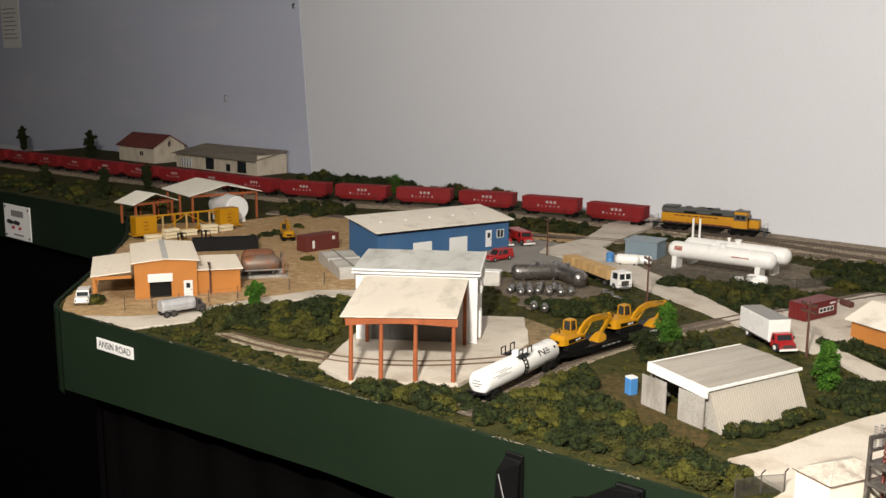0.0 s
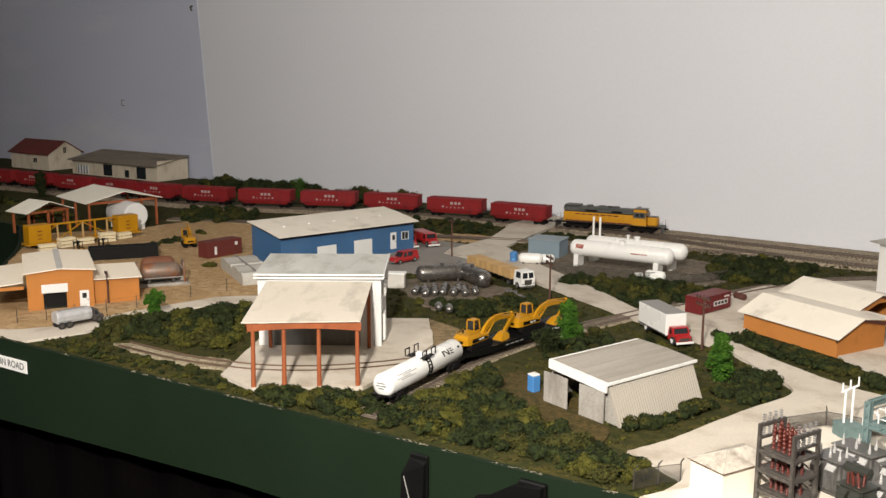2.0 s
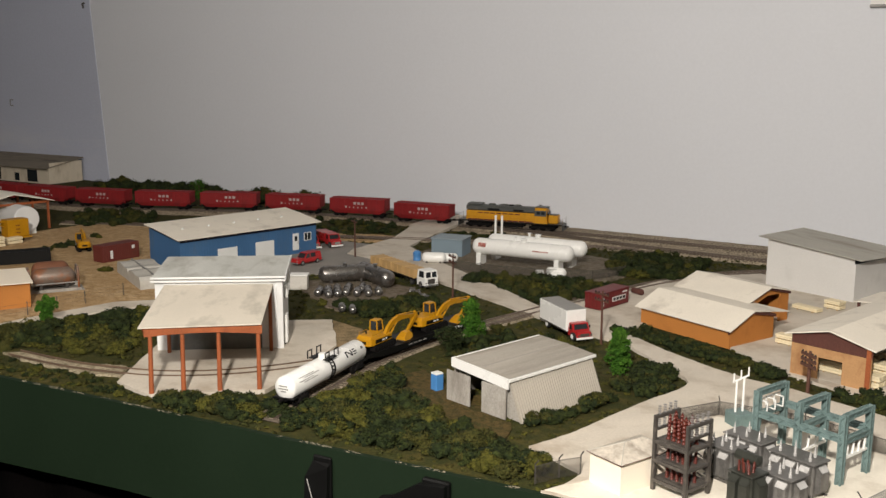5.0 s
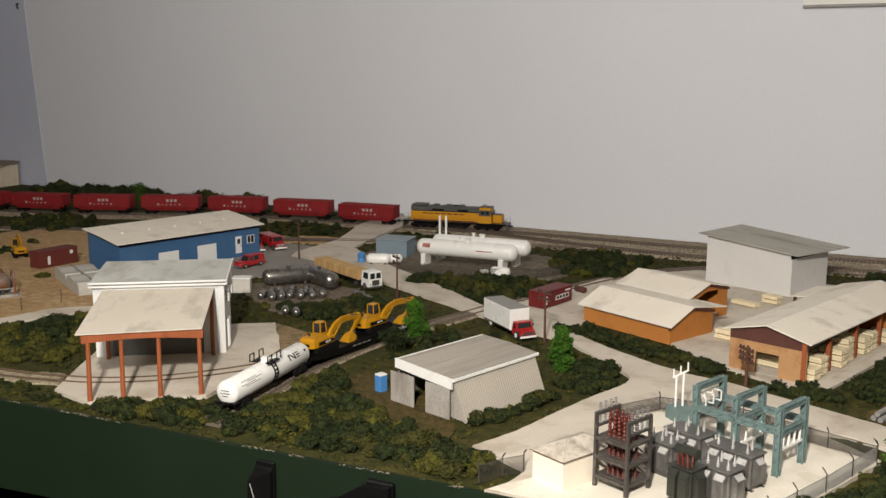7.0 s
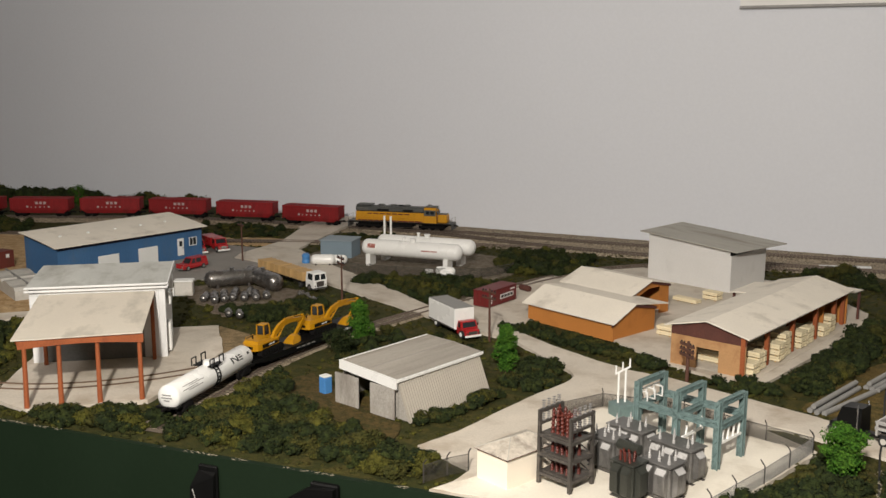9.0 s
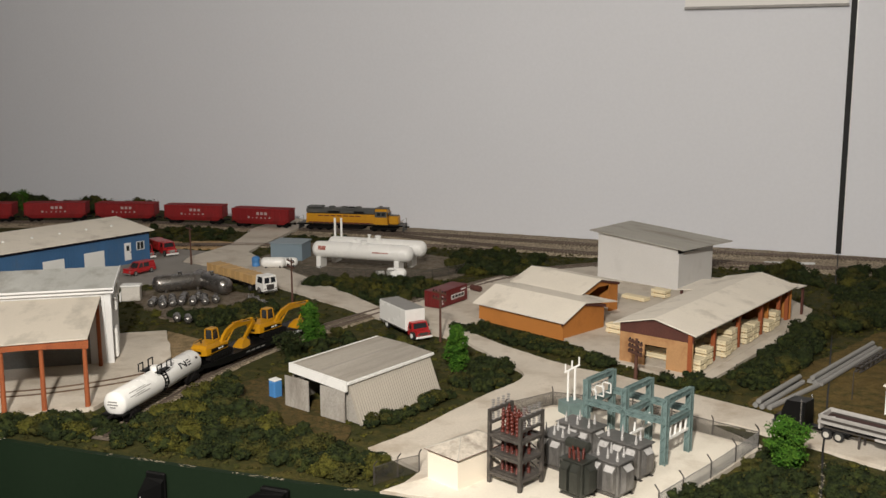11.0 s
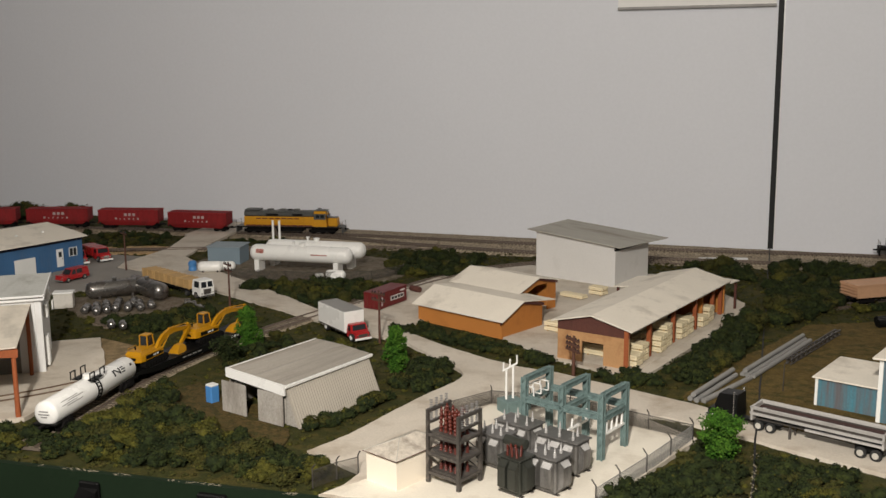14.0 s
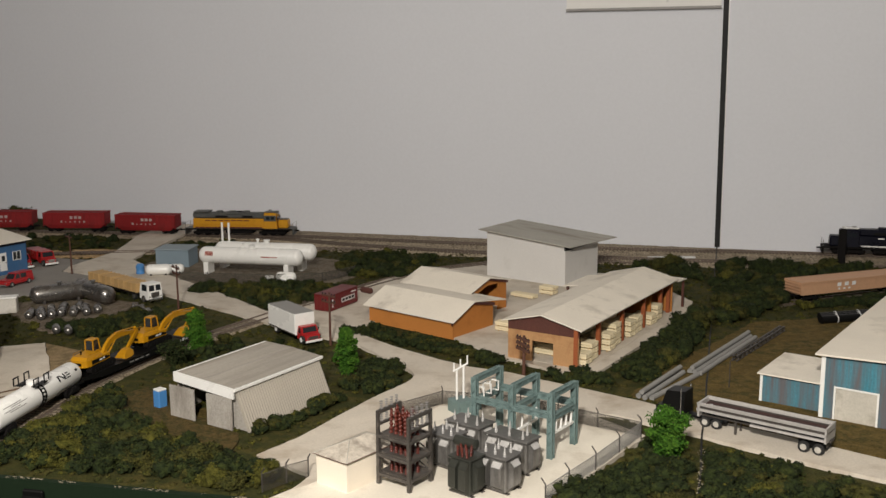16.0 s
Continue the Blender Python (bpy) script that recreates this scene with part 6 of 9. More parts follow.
def locomotive(x, y, turn, body, hood, label, z=RAILTOP - 0.0006):
    b = thing("diesel_locomotive", x, y, turn, label, "locomotive", z=z - dip(x, y))
    b.scale = (1.07, 1.07, 1.07)
    L = 0.103
    part("frame", G().box(-L, L, -0.0170, 0.0170, 0.0120, 0.0150, 0.0005), GRIME if body is NAVY else LOCOGREY, b)
    part("fuel_tank", G().box(-0.026, 0.026, -0.0135, 0.0135, 0.0045, 0.0120, 0.0015), GRIME, b)
    part("long_hood", G().box(-0.090, 0.048, -0.0105, 0.0105, 0.0150, 0.0330, 0.0006), body, b, "yellow long hood" if body is LOCO else "")
    part("hood_top", G().box(-0.0905, 0.0485, -0.0108, 0.0108, 0.0331, 0.0440, 0.0024), hood, b)
    part("radiator", G().box(-0.088, -0.058, -0.0125, 0.0125, 0.0441, 0.0470, 0.0010), hood, b)
    for x0 in (-0.040, -0.015, 0.012):
        part("roof_fan", G().lathe((x0, 0, 0.0440), (x0, 0, 0.0470), [(0, 0.0068), (0.8, 0.0068), (1, 0.0058)], 14), hood, b)
    c = part("cab", G().put([(0.049, -0.0145, 0.0150), (0.074, -0.0145, 0.0150), (0.074, 0.0145, 0.0150), (0.049, 0.0145, 0.0150), (0.049, -0.0145, 0.0400), (0.072, -0.0145, 0.0400), (0.072, 0.0145, 0.0400), (0.049, 0.0145, 0.0400), (0.049, -0.010, 0.0445), (0.071, -0.010, 0.0445), (0.071, 0.010, 0.0445), (0.049, 0.010, 0.0445)],
                             [(0, 1, 5, 4), (1, 2, 6, 5), (2, 3, 7, 6), (3, 0, 4, 7), (4, 5, 9, 8), (5, 6, 10, 9), (6, 7, 11, 10), (7, 4, 8, 11), (8, 9, 10, 11)]), body, b)
    for s in (-1, 1):
        for x0, x1 in ((-0.046, -0.022), (0.006, 0.026)):
            part("hood_vent", G().box(x0, x1, s * 0.0109 - 0.0003, s * 0.0109 + 0.0003, 0.0350, 0.0390), BLACK, b, "black air grille")
        part("cab_top_side", G().box(0.0488, 0.0722, s * 0.0147 - 0.0002, s * 0.0147 + 0.0002, 0.0290, 0.0400), hood, c, "grey upper cab side" if body is LOCO else "navy upper cab side")
    part("nose_top", G().box(0.0755, 0.0925, -0.0090, 0.0090, 0.0314, 0.0322, 0.0003), hood, b)
    part("cab_roof", G().box(0.0485, 0.0730, -0.0110, 0.0110, 0.0446, 0.0460, 0.0005), hood if body is LOCO else GLOSS, c)
    if body is NAVY:
        part("roof_panel", G().box(0.050, 0.072, -0.0148, -0.0100, 0.0395, 0.0440, 0.0004), GLOSS, c, "white upper cab corner")
    part("horn", G().rod((0.056, 0.004, 0.0460), (0.056, 0.004, 0.0478), 0.0007, n=6).rod((0.053, 0.004, 0.0480), (0.060, 0.004, 0.0480), 0.0009, n=6), CHROME, b)
    part("exhaust_stack", G().box(-0.006, 0.004, -0.002, 0.002, 0.0440, 0.0468, 0.0006), GRIME, b)
    part("brake_housing", G().box(-0.030, 0.006, -0.0118, 0.0118, 0.0405, 0.0446, 0.0014), hood, b, "bulged brake housing")
    for s in (-1, 1):
        part("cab_window", G().box(0.053, 0.060, s * 0.0150 - 0.0003, s * 0.0150 + 0.0003, 0.0320, 0.0380).box(0.062, 0.069, s * 0.0150 - 0.0003, s * 0.0150 + 0.0003, 0.0320, 0.0380), GLASS, c)
    part("windscreen", G().box(0.0735, 0.0745, -0.0120, -0.0030, 0.0320, 0.0380).box(0.0735, 0.0745, 0.0030, 0.0120, 0.0320, 0.0380), GLASS, c)
    part("short_hood", G().box(0.0746, 0.0935, -0.0105, 0.0105, 0.0150, 0.0315, 0.0022), body, b)
    part("headlight", G().lathe((0.0715, 0, 0.0425), (0.0752, 0, 0.0425), [(0, 0.0022), (1, 0.0022)], 10), CHROME, c)
    for s in (-1, 1):
        part("stripe", G().box(-0.086, 0.044, s * 0.0107 - 0.0002, s * 0.0107 + 0.0002, 0.0150, 0.0172), OXIDE if body is LOCO else GLOSS, b, "thin stripe")
        for i in range(7):
            part("lettering", G().box(-0.066 + i * 0.0125, -0.056 + i * 0.0125, s * 0.0108 - 0.0002, s * 0.0108 + 0.0002, 0.0285, 0.0305), OXIDE if body is LOCO else GLOSS, b)
        g = G()
        for i in range(12):
            xx = -0.088 + i * 0.0118
            g.rod((xx, s * 0.0162, 0.0150), (xx, s * 0.0162, 0.0235), 0.00035, n=4)
        g.rod((-0.088, s * 0.0162, 0.0235), (0.0418, s * 0.0162, 0.0235), 0.00035, n=4)
        part("handrail", g, body, b)
        part("walkway_edge", G().box(-L, L, s * 0.0172 - 0.0003, s * 0.0172 + 0.0003, 0.0122, 0.0150), GRIME, b)
    for s in (-1, 1):
        part("pilot", G().box(min(s * L, s * (L + 0.0022)), max(s * L, s * (L + 0.0022)), -0.0160, 0.0160, 0.0030, 0.0150, 0.0006), LOCOGREY if body is LOCO else GRIME, b)
        part("end_rail", G().rod((s * (L + 0.001), -0.014, 0.015), (s * (L + 0.001), -0.014, 0.0255), 0.0004, n=5).rod((s * (L + 0.001), 0.014, 0.015), (s * (L + 0.001), 0.014, 0.0255), 0.0004, n=5).rod((s * (L + 0.001), -0.014, 0.0255), (s * (L + 0.001), 0.014, 0.0255), 0.0004, n=5), CHROME, b)
        coupler(b, s * (L + 0.002))
        xx = s * 0.064
        g = G()
        for q in (-1, 1):
            g.box(xx - 0.026, xx + 0.026, q * 0.0118 - 0.0012, q * 0.0118 + 0.0012, 0.0042, 0.0098, 0.0008)
        t = part("truck_frame", g.box(xx - 0.004, xx + 0.004, -0.0105, 0.0105, 0.0060, 0.0118), GRIME, b)
        for k in (-0.018, 0, 0.018):
            wheelset(t, xx + k)
    return b


p, h = along(MAIN, s_loco)
locomotive(p.x, p.y, h + 180, LOCO, LOCOGREY, "yellow and grey diesel locomotive at the head of the train")
p, h = along(MAIN, way_at_x(MAIN, 0.318))
locomotive(p.x, p.y, h + 180 + 180, NAVY, NAVY, "dark navy diesel locomotive with a white-marked cab")


def spur_pose(y, z=0.0039 - 0.0006):
    s = 0
    for a, c in zip(SPUR, SPUR[1:]):
        if a.y <= y <= c.y:
            t = (y - a.y) / (c.y - a.y)
            d = c - a
            return pose(a.x + d.x * t, y, z, 0, 0, math.degrees(math.atan2(d.y, d.x)))


b = thing("tank_car", 0, 0, 0, "glossy white railway tank car with black ladders and dome platform", "tank car")
b.matrix_world = spur_pose(0.786)
part("tank", vessel(G(), (-0.0755, 0, 0.0197), (0.0755, 0, 0.0197), 0.0122, 28, 0.38), GLOSS, b, "white tank with dark lettering", smooth=True)
part("underframe", G().box(-0.076, 0.076, -0.0040, 0.0040, 0.0078, 0.0105).box(-0.076, -0.068, -0.012, 0.012, 0.0095, 0.0110).box(0.068, 0.076, -0.012, 0.012, 0.0095, 0.0110), BLACK, b)
part("dome", G().lathe((0, 0, 0.0305), (0, 0, 0.0360), [(0, 0.0052), (0.8, 0.0052), (1, 0.0036)], 16), GLOSS, b, smooth=True)
part("dome_platform", G().box(-0.010, 0.010, -0.0115, -0.0055, 0.0316, 0.0324).box(-0.010, 0.010, 0.0055, 0.0115, 0.0316, 0.0324), BLACK, b)
for x in (-0.009, 0.009):
    for y in (-0.0105, 0.0105):
        part("guard_loop", G().rod((x - 0.004, y, 0.0324), (x - 0.004, y, 0.0400), 0.0007, n=5).rod((x + 0.004, y, 0.0324), (x + 0.004, y, 0.0400), 0.0007, n=5).rod((x - 0.0045, y, 0.0400), (x + 0.0045, y, 0.0400), 0.0007, n=5), BLACK, b, "black guard rail loop")
for s in (-1, 1):
    g = G()
    for x in (-0.003, 0.003):
        for i in range(6):
            a0, a1 = math.radians(35 + i * 18), math.radians(35 + (i + 1) * 18)
            g.rod((x, s * 0.0130 * math.sin(a0), 0.0197 + 0.0130 * math.cos(a0)), (x, s * 0.0130 * math.sin(a1), 0.0197 + 0.0130 * math.cos(a1)), 0.0007, n=4)
    for i in range(7):
        a0 = math.radians(38 + i * 17)
        g.rod((-0.003, s * 0.0130 * math.sin(a0), 0.0197 + 0.0130 * math.cos(a0)), (0.003, s * 0.0130 * math.sin(a0), 0.0197 + 0.0130 * math.cos(a0)), 0.0006, n=4)
    part("ladder", g, BLACK, b, "black side ladder")
    bogie(b, s * 0.057)
    coupler(b, s * 0.076)


def on_shell(x0, x1, a0, a1, r=0.01235, zc=0.0197, n=3):
    g = G()
    for i in range(n):
        u, v = math.radians(a0 + (a1 - a0) * i / n), math.radians(a0 + (a1 - a0) * (i + 1) / n)
        g.put([(x0, r * math.sin(u), zc + r * math.cos(u)), (x1, r * math.sin(u), zc + r * math.cos(u)), (x1, r * math.sin(v), zc + r * math.cos(v)), (x0, r * math.sin(v), zc + r * math.cos(v))], [(0, 1, 2, 3)])
    return g


for sgn in (-1, 1):
    for x0, x1, a0, a1 in ((0.030, 0.0325, 40, 72), (0.0405, 0.043, 40, 72), (0.0445, 0.051, 66, 72), (0.0445, 0.052, 54, 60), (0.0445, 0.050, 42, 48), (0.062, 0.066, 50, 62)):
        part("lettering", on_shell(x0, x1, sgn * a0, sgn * a1), INK, b, "dark blue-black mark")
    g = G()
    for k in range(5):
        u, v = math.radians(sgn * (40 + k * 6.4)), math.radians(sgn * (40 + (k + 1) * 6.4))
        xa, xb = 0.0315 + k * 0.0018, 0.0315 + (k + 1) * 0.0018
        r = 0.01238
        g.put([(xa, r * math.sin(u), 0.0197 + r * math.cos(u)), (xa + 0.003, r * math.sin(u), 0.0197 + r * math.cos(u)), (xb + 0.003, r * math.sin(v), 0.0197 + r * math.cos(v)), (xb, r * math.sin(v), 0.0197 + r * math.cos(v))], [(0, 1, 2, 3)])
    part("lettering", g, INK, b)
    for x0, x1, a0 in ((-0.062, -0.034, 48), (-0.052, -0.026, 56), (-0.064, -0.038, 66), (-0.056, -0.030, 74)):
        part("lettering", on_shell(x0, x1, sgn * a0, sgn * (a0 + 3.5), n=1), PIPE, b, "small grey lettering")
for k, wd in ((0.0222, 0.009), (0.0194, 0.011), (0.0168, 0.006)):
    part("lettering", G().box(-0.0759, -0.0753, -wd / 2, wd / 2, k, k + 0.0010), PIPE, b)

b = thing("flat_car", 0, 0, 0, "long black railway flat car carrying two excavators", "flat car")
b.matrix_world = spur_pose(0.968)
part("deck", G().box(-0.104, 0.104, -0.0165, 0.0165, 0.0105, 0.0130, 0.0005), BLACK, b)
for s in (-1, 1):
    part("side_sill", G().put([(-0.104, s * 0.0166, 0.0100), (-0.070, s * 0.0166, 0.0060), (0.070, s * 0.0166, 0.0060), (0.104, s * 0.0166, 0.0100), (0.104, s * 0.0166, 0.0132), (-0.104, s * 0.0166, 0.0132), (-0.104, s * 0.0176, 0.0100), (-0.070, s * 0.0176, 0.0060), (0.070, s * 0.0176, 0.0060), (0.104, s * 0.0176, 0.0100), (0.104, s * 0.0176, 0.0132), (-0.104, s * 0.0176, 0.0132)],
                                [(0, 1, 2, 3, 4, 5), (11, 10, 9, 8, 7, 6), (5, 4, 10, 11), (0, 6, 7, 1), (1, 7, 8, 2), (2, 8, 9, 3)]), BLACK, b)
    letters(b, 0.060, 0.0092, 3, 0.0040, 0.0028, s * 0.0178, WHITE, 0.5)
    letters(b, -0.030, 0.0092, 4, 0.0060, 0.0012, s * 0.0178, PIPE, 0.5)
    bogie(b, s * 0.078)
    coupler(b, s * 0.104)


def swept(pts, half, y, w):
    """A flat-sided arm along points in x and z; half: its half depth at each point."""
    P = [Vector((p[0], 0, p[1])) for p in pts]
    g = G()
    n = len(P)
    for i, p in enumerate(P):
        d = (P[min(n - 1, i + 1)] - P[max(0, i - 1)]).normalized()
        u = Vector((-d.z, 0, d.x)) * half[i]
        g.v += [(p.x + u.x, y - w / 2, p.z + u.z), (p.x + u.x, y + w / 2, p.z + u.z), (p.x - u.x, y + w / 2, p.z - u.z), (p.x - u.x, y - w / 2, p.z - u.z)]
        if i:
            o = 4 * i
            g.f += [(o - 4 + k, o - 4 + (k + 1) % 4, o + (k + 1) % 4, o + k) for k in range(4)]
    g.f += [(3, 2, 1, 0), (4 * n - 4, 4 * n - 3, 4 * n - 2, 4 * n - 1)]
    return g


def excavator(m, label):
    b = thing("excavator", 0, 0, 0, label, "excavator", "excavators on the flat car")
    b.matrix_world = m
    for s in (-1, 1):
        prof = [(-0.022, 0.0025), (-0.019, 0.0), (0.019, 0.0), (0.022, 0.0025), (0.022, 0.0055), (0.019, 0.0080), (-0.019, 0.0080), (-0.022, 0.0055)]
        y0 = 0.0085 * s
        t = part("crawler", G().side(prof, y0 - 0.0032, y0 + 0.0032), GRIME, b, "black crawler track")
        for i in range(7):
            part("roller", G().rod((-0.015 + i * 0.005, y0 + s * 0.0033, 0.0035), (-0.015 + i * 0.005, y0 + s * 0.0037, 0.0035), 0.0018, n=8), BLACK, t)
    part("turntable", G().rod((0, 0, 0.0060), (0, 0, 0.0095), 0.0075, n=16), BLACK, b)
    plan = [(0.0145, -0.0095), (0.0145, 0.0095), (0.0125, 0.0115), (-0.0200, 0.0115), (-0.0255, 0.0100), (-0.0285, 0.0065), (-0.0292, 0.0), (-0.0285, -0.0065), (-0.0255, -0.0100), (-0.0200, -0.0115), (0.0125, -0.0115)]
    part("house", G().prism(plan, 0.0095, 0.0158), YELLOW, b, "yellow engine house with a rounded tail")
    part("hood", G().put([(-0.0268, -0.0100, 0.0158), (-0.0005, -0.0106, 0.0158), (-0.0005, 0.0106, 0.0158), (-0.0268, 0.0100, 0.0158), (-0.0240, -0.0085, 0.0192), (-0.0010, -0.0092, 0.0200), (-0.0010, 0.0092, 0.0200), (-0.0240, 0.0085, 0.0192)],
                         [(4, 5, 6, 7), (0, 1, 5, 4), (1, 2, 6, 5), (2, 3, 7, 6), (3, 0, 4, 7)]), YELLOW, b)
    part("counterweight", G().prism([(x * 1.012 - 0.0004, yy * 1.01) for x, yy in plan if x < -0.015], 0.0090, 0.0106), YELLOW, b)
    part("exhaust", G().rod((-0.016, 0.004, 0.0190), (-0.016, 0.004, 0.0225), 0.0009, n=8), BLACK, b)
    for s in (-1, 1):
        pf = [(-0.0195, 0.0108), (0.0100, 0.0108), (0.0125, 0.0124), (0.0050, 0.0142), (-0.0195, 0.0148)]
        part("side_panel", G().side(pf, s * 0.0117 - 0.0003, s * 0.0117 + 0.0003), BLACK, b, "black swept stripe with a pale mark")
        part("lettering", G().box(-0.0070, -0.0020, s * 0.0121 - 0.0002, s * 0.0121 + 0.0002, 0.0118, 0.0134).box(-0.0005, 0.0022, s * 0.0121 - 0.0002, s * 0.0121 + 0.0002, 0.0120, 0.0138), WHITE, b)
        part("handrail", G().rod((-0.022, s * 0.0090, 0.0158), (-0.022, s * 0.0090, 0.0215), 0.0003, n=4).rod((-0.006, s * 0.0098, 0.0158), (-0.006, s * 0.0098, 0.0215), 0.0003, n=4).rod((-0.022, s * 0.0090, 0.0215), (-0.006, s * 0.0098, 0.0215), 0.0003, n=4), YELLOW, b)
    part("tail_panel", G().box(-0.0296, -0.0290, -0.0050, 0.0050, 0.0112, 0.0140), BLACK, b)
    g = G().box(0.0010, 0.0118, 0.0008, 0.0106, 0.0298, 0.0312, 0.0005).box(0.0005, 0.0138, 0.0003, 0.0111, 0.0158, 0.0186, 0.0004)
    for a, c in (((0.0010, 0.0008), (0.0012, 0.0010)), ((0.0010, 0.0106), (0.0012, 0.0104)), ((0.0134, 0.0008), (0.0112, 0.0010)), ((0.0134, 0.0106), (0.0112, 0.0104)), ((0.0062, 0.0106), (0.0060, 0.0104))):
        g.rod((a[0], a[1], 0.0184), (c[0], c[1], 0.0300), 0.0008, n=6)
    c = part("cab", g, YELLOW, b, "yellow cab frame with dark glass")
    part("cab_glass", G().put([(0.0014, 0.0012, 0.0186), (0.0130, 0.0012, 0.0186), (0.0130, 0.0102, 0.0186), (0.0014, 0.0102, 0.0186), (0.0016, 0.0014, 0.0298), (0.0108, 0.0014, 0.0298), (0.0108, 0.0100, 0.0298), (0.0016, 0.0100, 0.0298)],
                              [(0, 1, 5, 4), (1, 2, 6, 5), (2, 3, 7, 6), (3, 0, 4, 7)]), GLASS, c)
    y = -0.0052
    part("boom", swept([(0.0080, 0.0135), (0.0140, 0.0196), (0.0220, 0.0246), (0.0310, 0.0272), (0.0420, 0.0272), (0.0570, 0.0256), (0.0720, 0.0242)], [0.0022, 0.0027, 0.0031, 0.0031, 0.0025, 0.0020, 0.0014], y, 0.0036), YELLOW, b, "curved yellow boom")
    part("stick", swept([(0.0690, 0.0286), (0.0725, 0.0242), (0.0625, 0.0155), (0.0500, 0.0062)], [0.0013, 0.0026, 0.0021, 0.0013], y - 0.0012, 0.0030), YELLOW, b)
    for s in (-1, 1):
        part("boom_ram", G().rod((0.0130, y + s * 0.0030, 0.0125), (0.0210, y + s * 0.0030, 0.0186), 0.0011, n=8).rod((0.0210, y + s * 0.0030, 0.0186), (0.0290, y + s * 0.0030, 0.0252), 0.0006, n=8), YELLOW, b)
    part("stick_ram", G().rod((0.0330, y, 0.0310), (0.0530, y, 0.0298), 0.0012, n=8).rod((0.0530, y, 0.0298), (0.0690, y, 0.0286), 0.0006, n=8), YELLOW, b)
    part("bucket_ram", G().rod((0.0735, y - 0.0012, 0.0210), (0.0590, y - 0.0012, 0.0090), 0.0008, n=8), BLACK, b)
    g = G()
    prof = [(0.0450, 0.0090), (0.0515, 0.0096), (0.0555, 0.0058), (0.0540, 0.0016), (0.0480, 0.0003), (0.0360, 0.0006), (0.0390, 0.0050)]
    n = len(prof)
    for o in (-1, 1):
        g.v += [(x, y - 0.0022 + o * (0.0036 + 0.0032 * (0.0096 - z) / 0.0096), z) for x, z in prof]
    g.f += [tuple(range(n)), tuple(reversed(range(n, 2 * n)))] + [(i, n + i, n + (i + 1) % n, (i + 1) % n) for i in range(n)]
    part("bucket", g, YELLOW, b, "flaring toothed yellow bucket")
    for i in range(5):
        part("tooth", G().box(0.0340, 0.0362, y - 0.0084 + i * 0.0029, y - 0.0070 + i * 0.0029, 0.0004, 0.0014), STEEL, b)
    return b


e = excavator(spur_pose(0.897) @ pose(0, 0, 0.0131), "yellow crawler excavator with its bucket lowered, riding a flat car")
copy_thing(e, spur_pose(0.999) @ pose(0, 0, 0.0131))

# tan gondola on the far siding
b = thing("hopper_wagon", 0.214, 1.534, 36, "tan railway hopper wagon with white lettering", "railcar", z=0.0010)
part("body", G().put([(-0.098, -0.0170, 0.0125), (0.098, -0.0170, 0.0125), (0.098, 0.0170, 0.0125), (-0.098, 0.0170, 0.0125), (-0.100, -0.0170, 0.0310), (0.100, -0.0170, 0.0310), (0.100, 0.0170, 0.0310), (-0.100, 0.0170, 0.0310)], [(3, 2, 1, 0), (4, 5, 6, 7), (0, 1, 5, 4), (1, 2, 6, 5), (2, 3, 7, 6), (3, 0, 4, 7)]), TAN, b)
part("chord", G().box(-0.1005, 0.1005, -0.0182, -0.0168, 0.0290, 0.0314).box(-0.1005, 0.1005, 0.0168, 0.0182, 0.0290, 0.0314), TAN, b)
for i in range(4):
    part("end_rib", G().box(-0.1015, -0.0992, -0.0165, 0.0165, 0.0150 + i * 0.0042, 0.0162 + i * 0.0042), TAN, b)
letters(b, -0.036, 0.0215, 3, 0.0065, 0.0055, -0.0176, WHITE, 1.0)
letters(b, -0.034, 0.0165, 3, 0.0030, 0.0025, -0.0176, WHITE, 2.0)
part("sill", G().box(-0.100, 0.100, -0.006, 0.006, 0.0090, 0.0125), GRIME, b)
for s in (-1, 1):
    bogie(b, s * 0.075)
    coupler(b, s * 0.100)
track([(0.066, 1.426), (0.192, 1.518), (0.40, 1.669), (0.60, 1.76)], "weedy siding under the tan wagon", bed=0.0005, wide=0.014, stones=False)

# dark red car body by the road
b = thing("container", -0.484, 1.246, 78, "dark red box container with white lettering standing on paving", "container", z=0.0024)
b.scale = (0.88, 0.88, 0.88)
DEEPRED = surf("deep_red_paint", (0.125, 0.008, 0.009), 0.5, var=0.12, scale=30, fine=500, stain=(0.10, 0.02, 0.02), amount=0.25)
part("body", ribs(G().box(0, 0.080, 0, 0.030, 0.0006, 0.0258, 0.0006), 0.001, 0.079, 0.0040, 0.0, 0.002, 0.024, 0.00035), DEEPRED, b)
part("roof", G().box(-0.0004, 0.0804, -0.0006, 0.0304, 0.0259, 0.0268, 0.0003), DEEPRED, b)
part("skid", G().box(0.004, 0.010, 0.001, 0.029, 0, 0.0006).box(0.070, 0.076, 0.001, 0.029, 0, 0.0006), GRIME, b)
part("nameplate", G().box(0.032, 0.070, -0.0009, -0.0006, 0.0090, 0.0165), WHITE, b, "white panel with dark lettering")
for i in range(4):
    part("lettering", G().box(0.034 + i * 0.0090, 0.0405 + i * 0.0090, -0.0011, -0.0009, 0.0105, 0.0150), INK, b)
for i in range(3):
    part("lettering", G().box(0.006, 0.0085, -0.0008, -0.0005, 0.006 + i * 0.005, 0.0095 + i * 0.005), WHITE, b)
part("lettering", G().box(0.060, 0.074, -0.0008, -0.0005, 0.0200, 0.0222), WHITE, b)
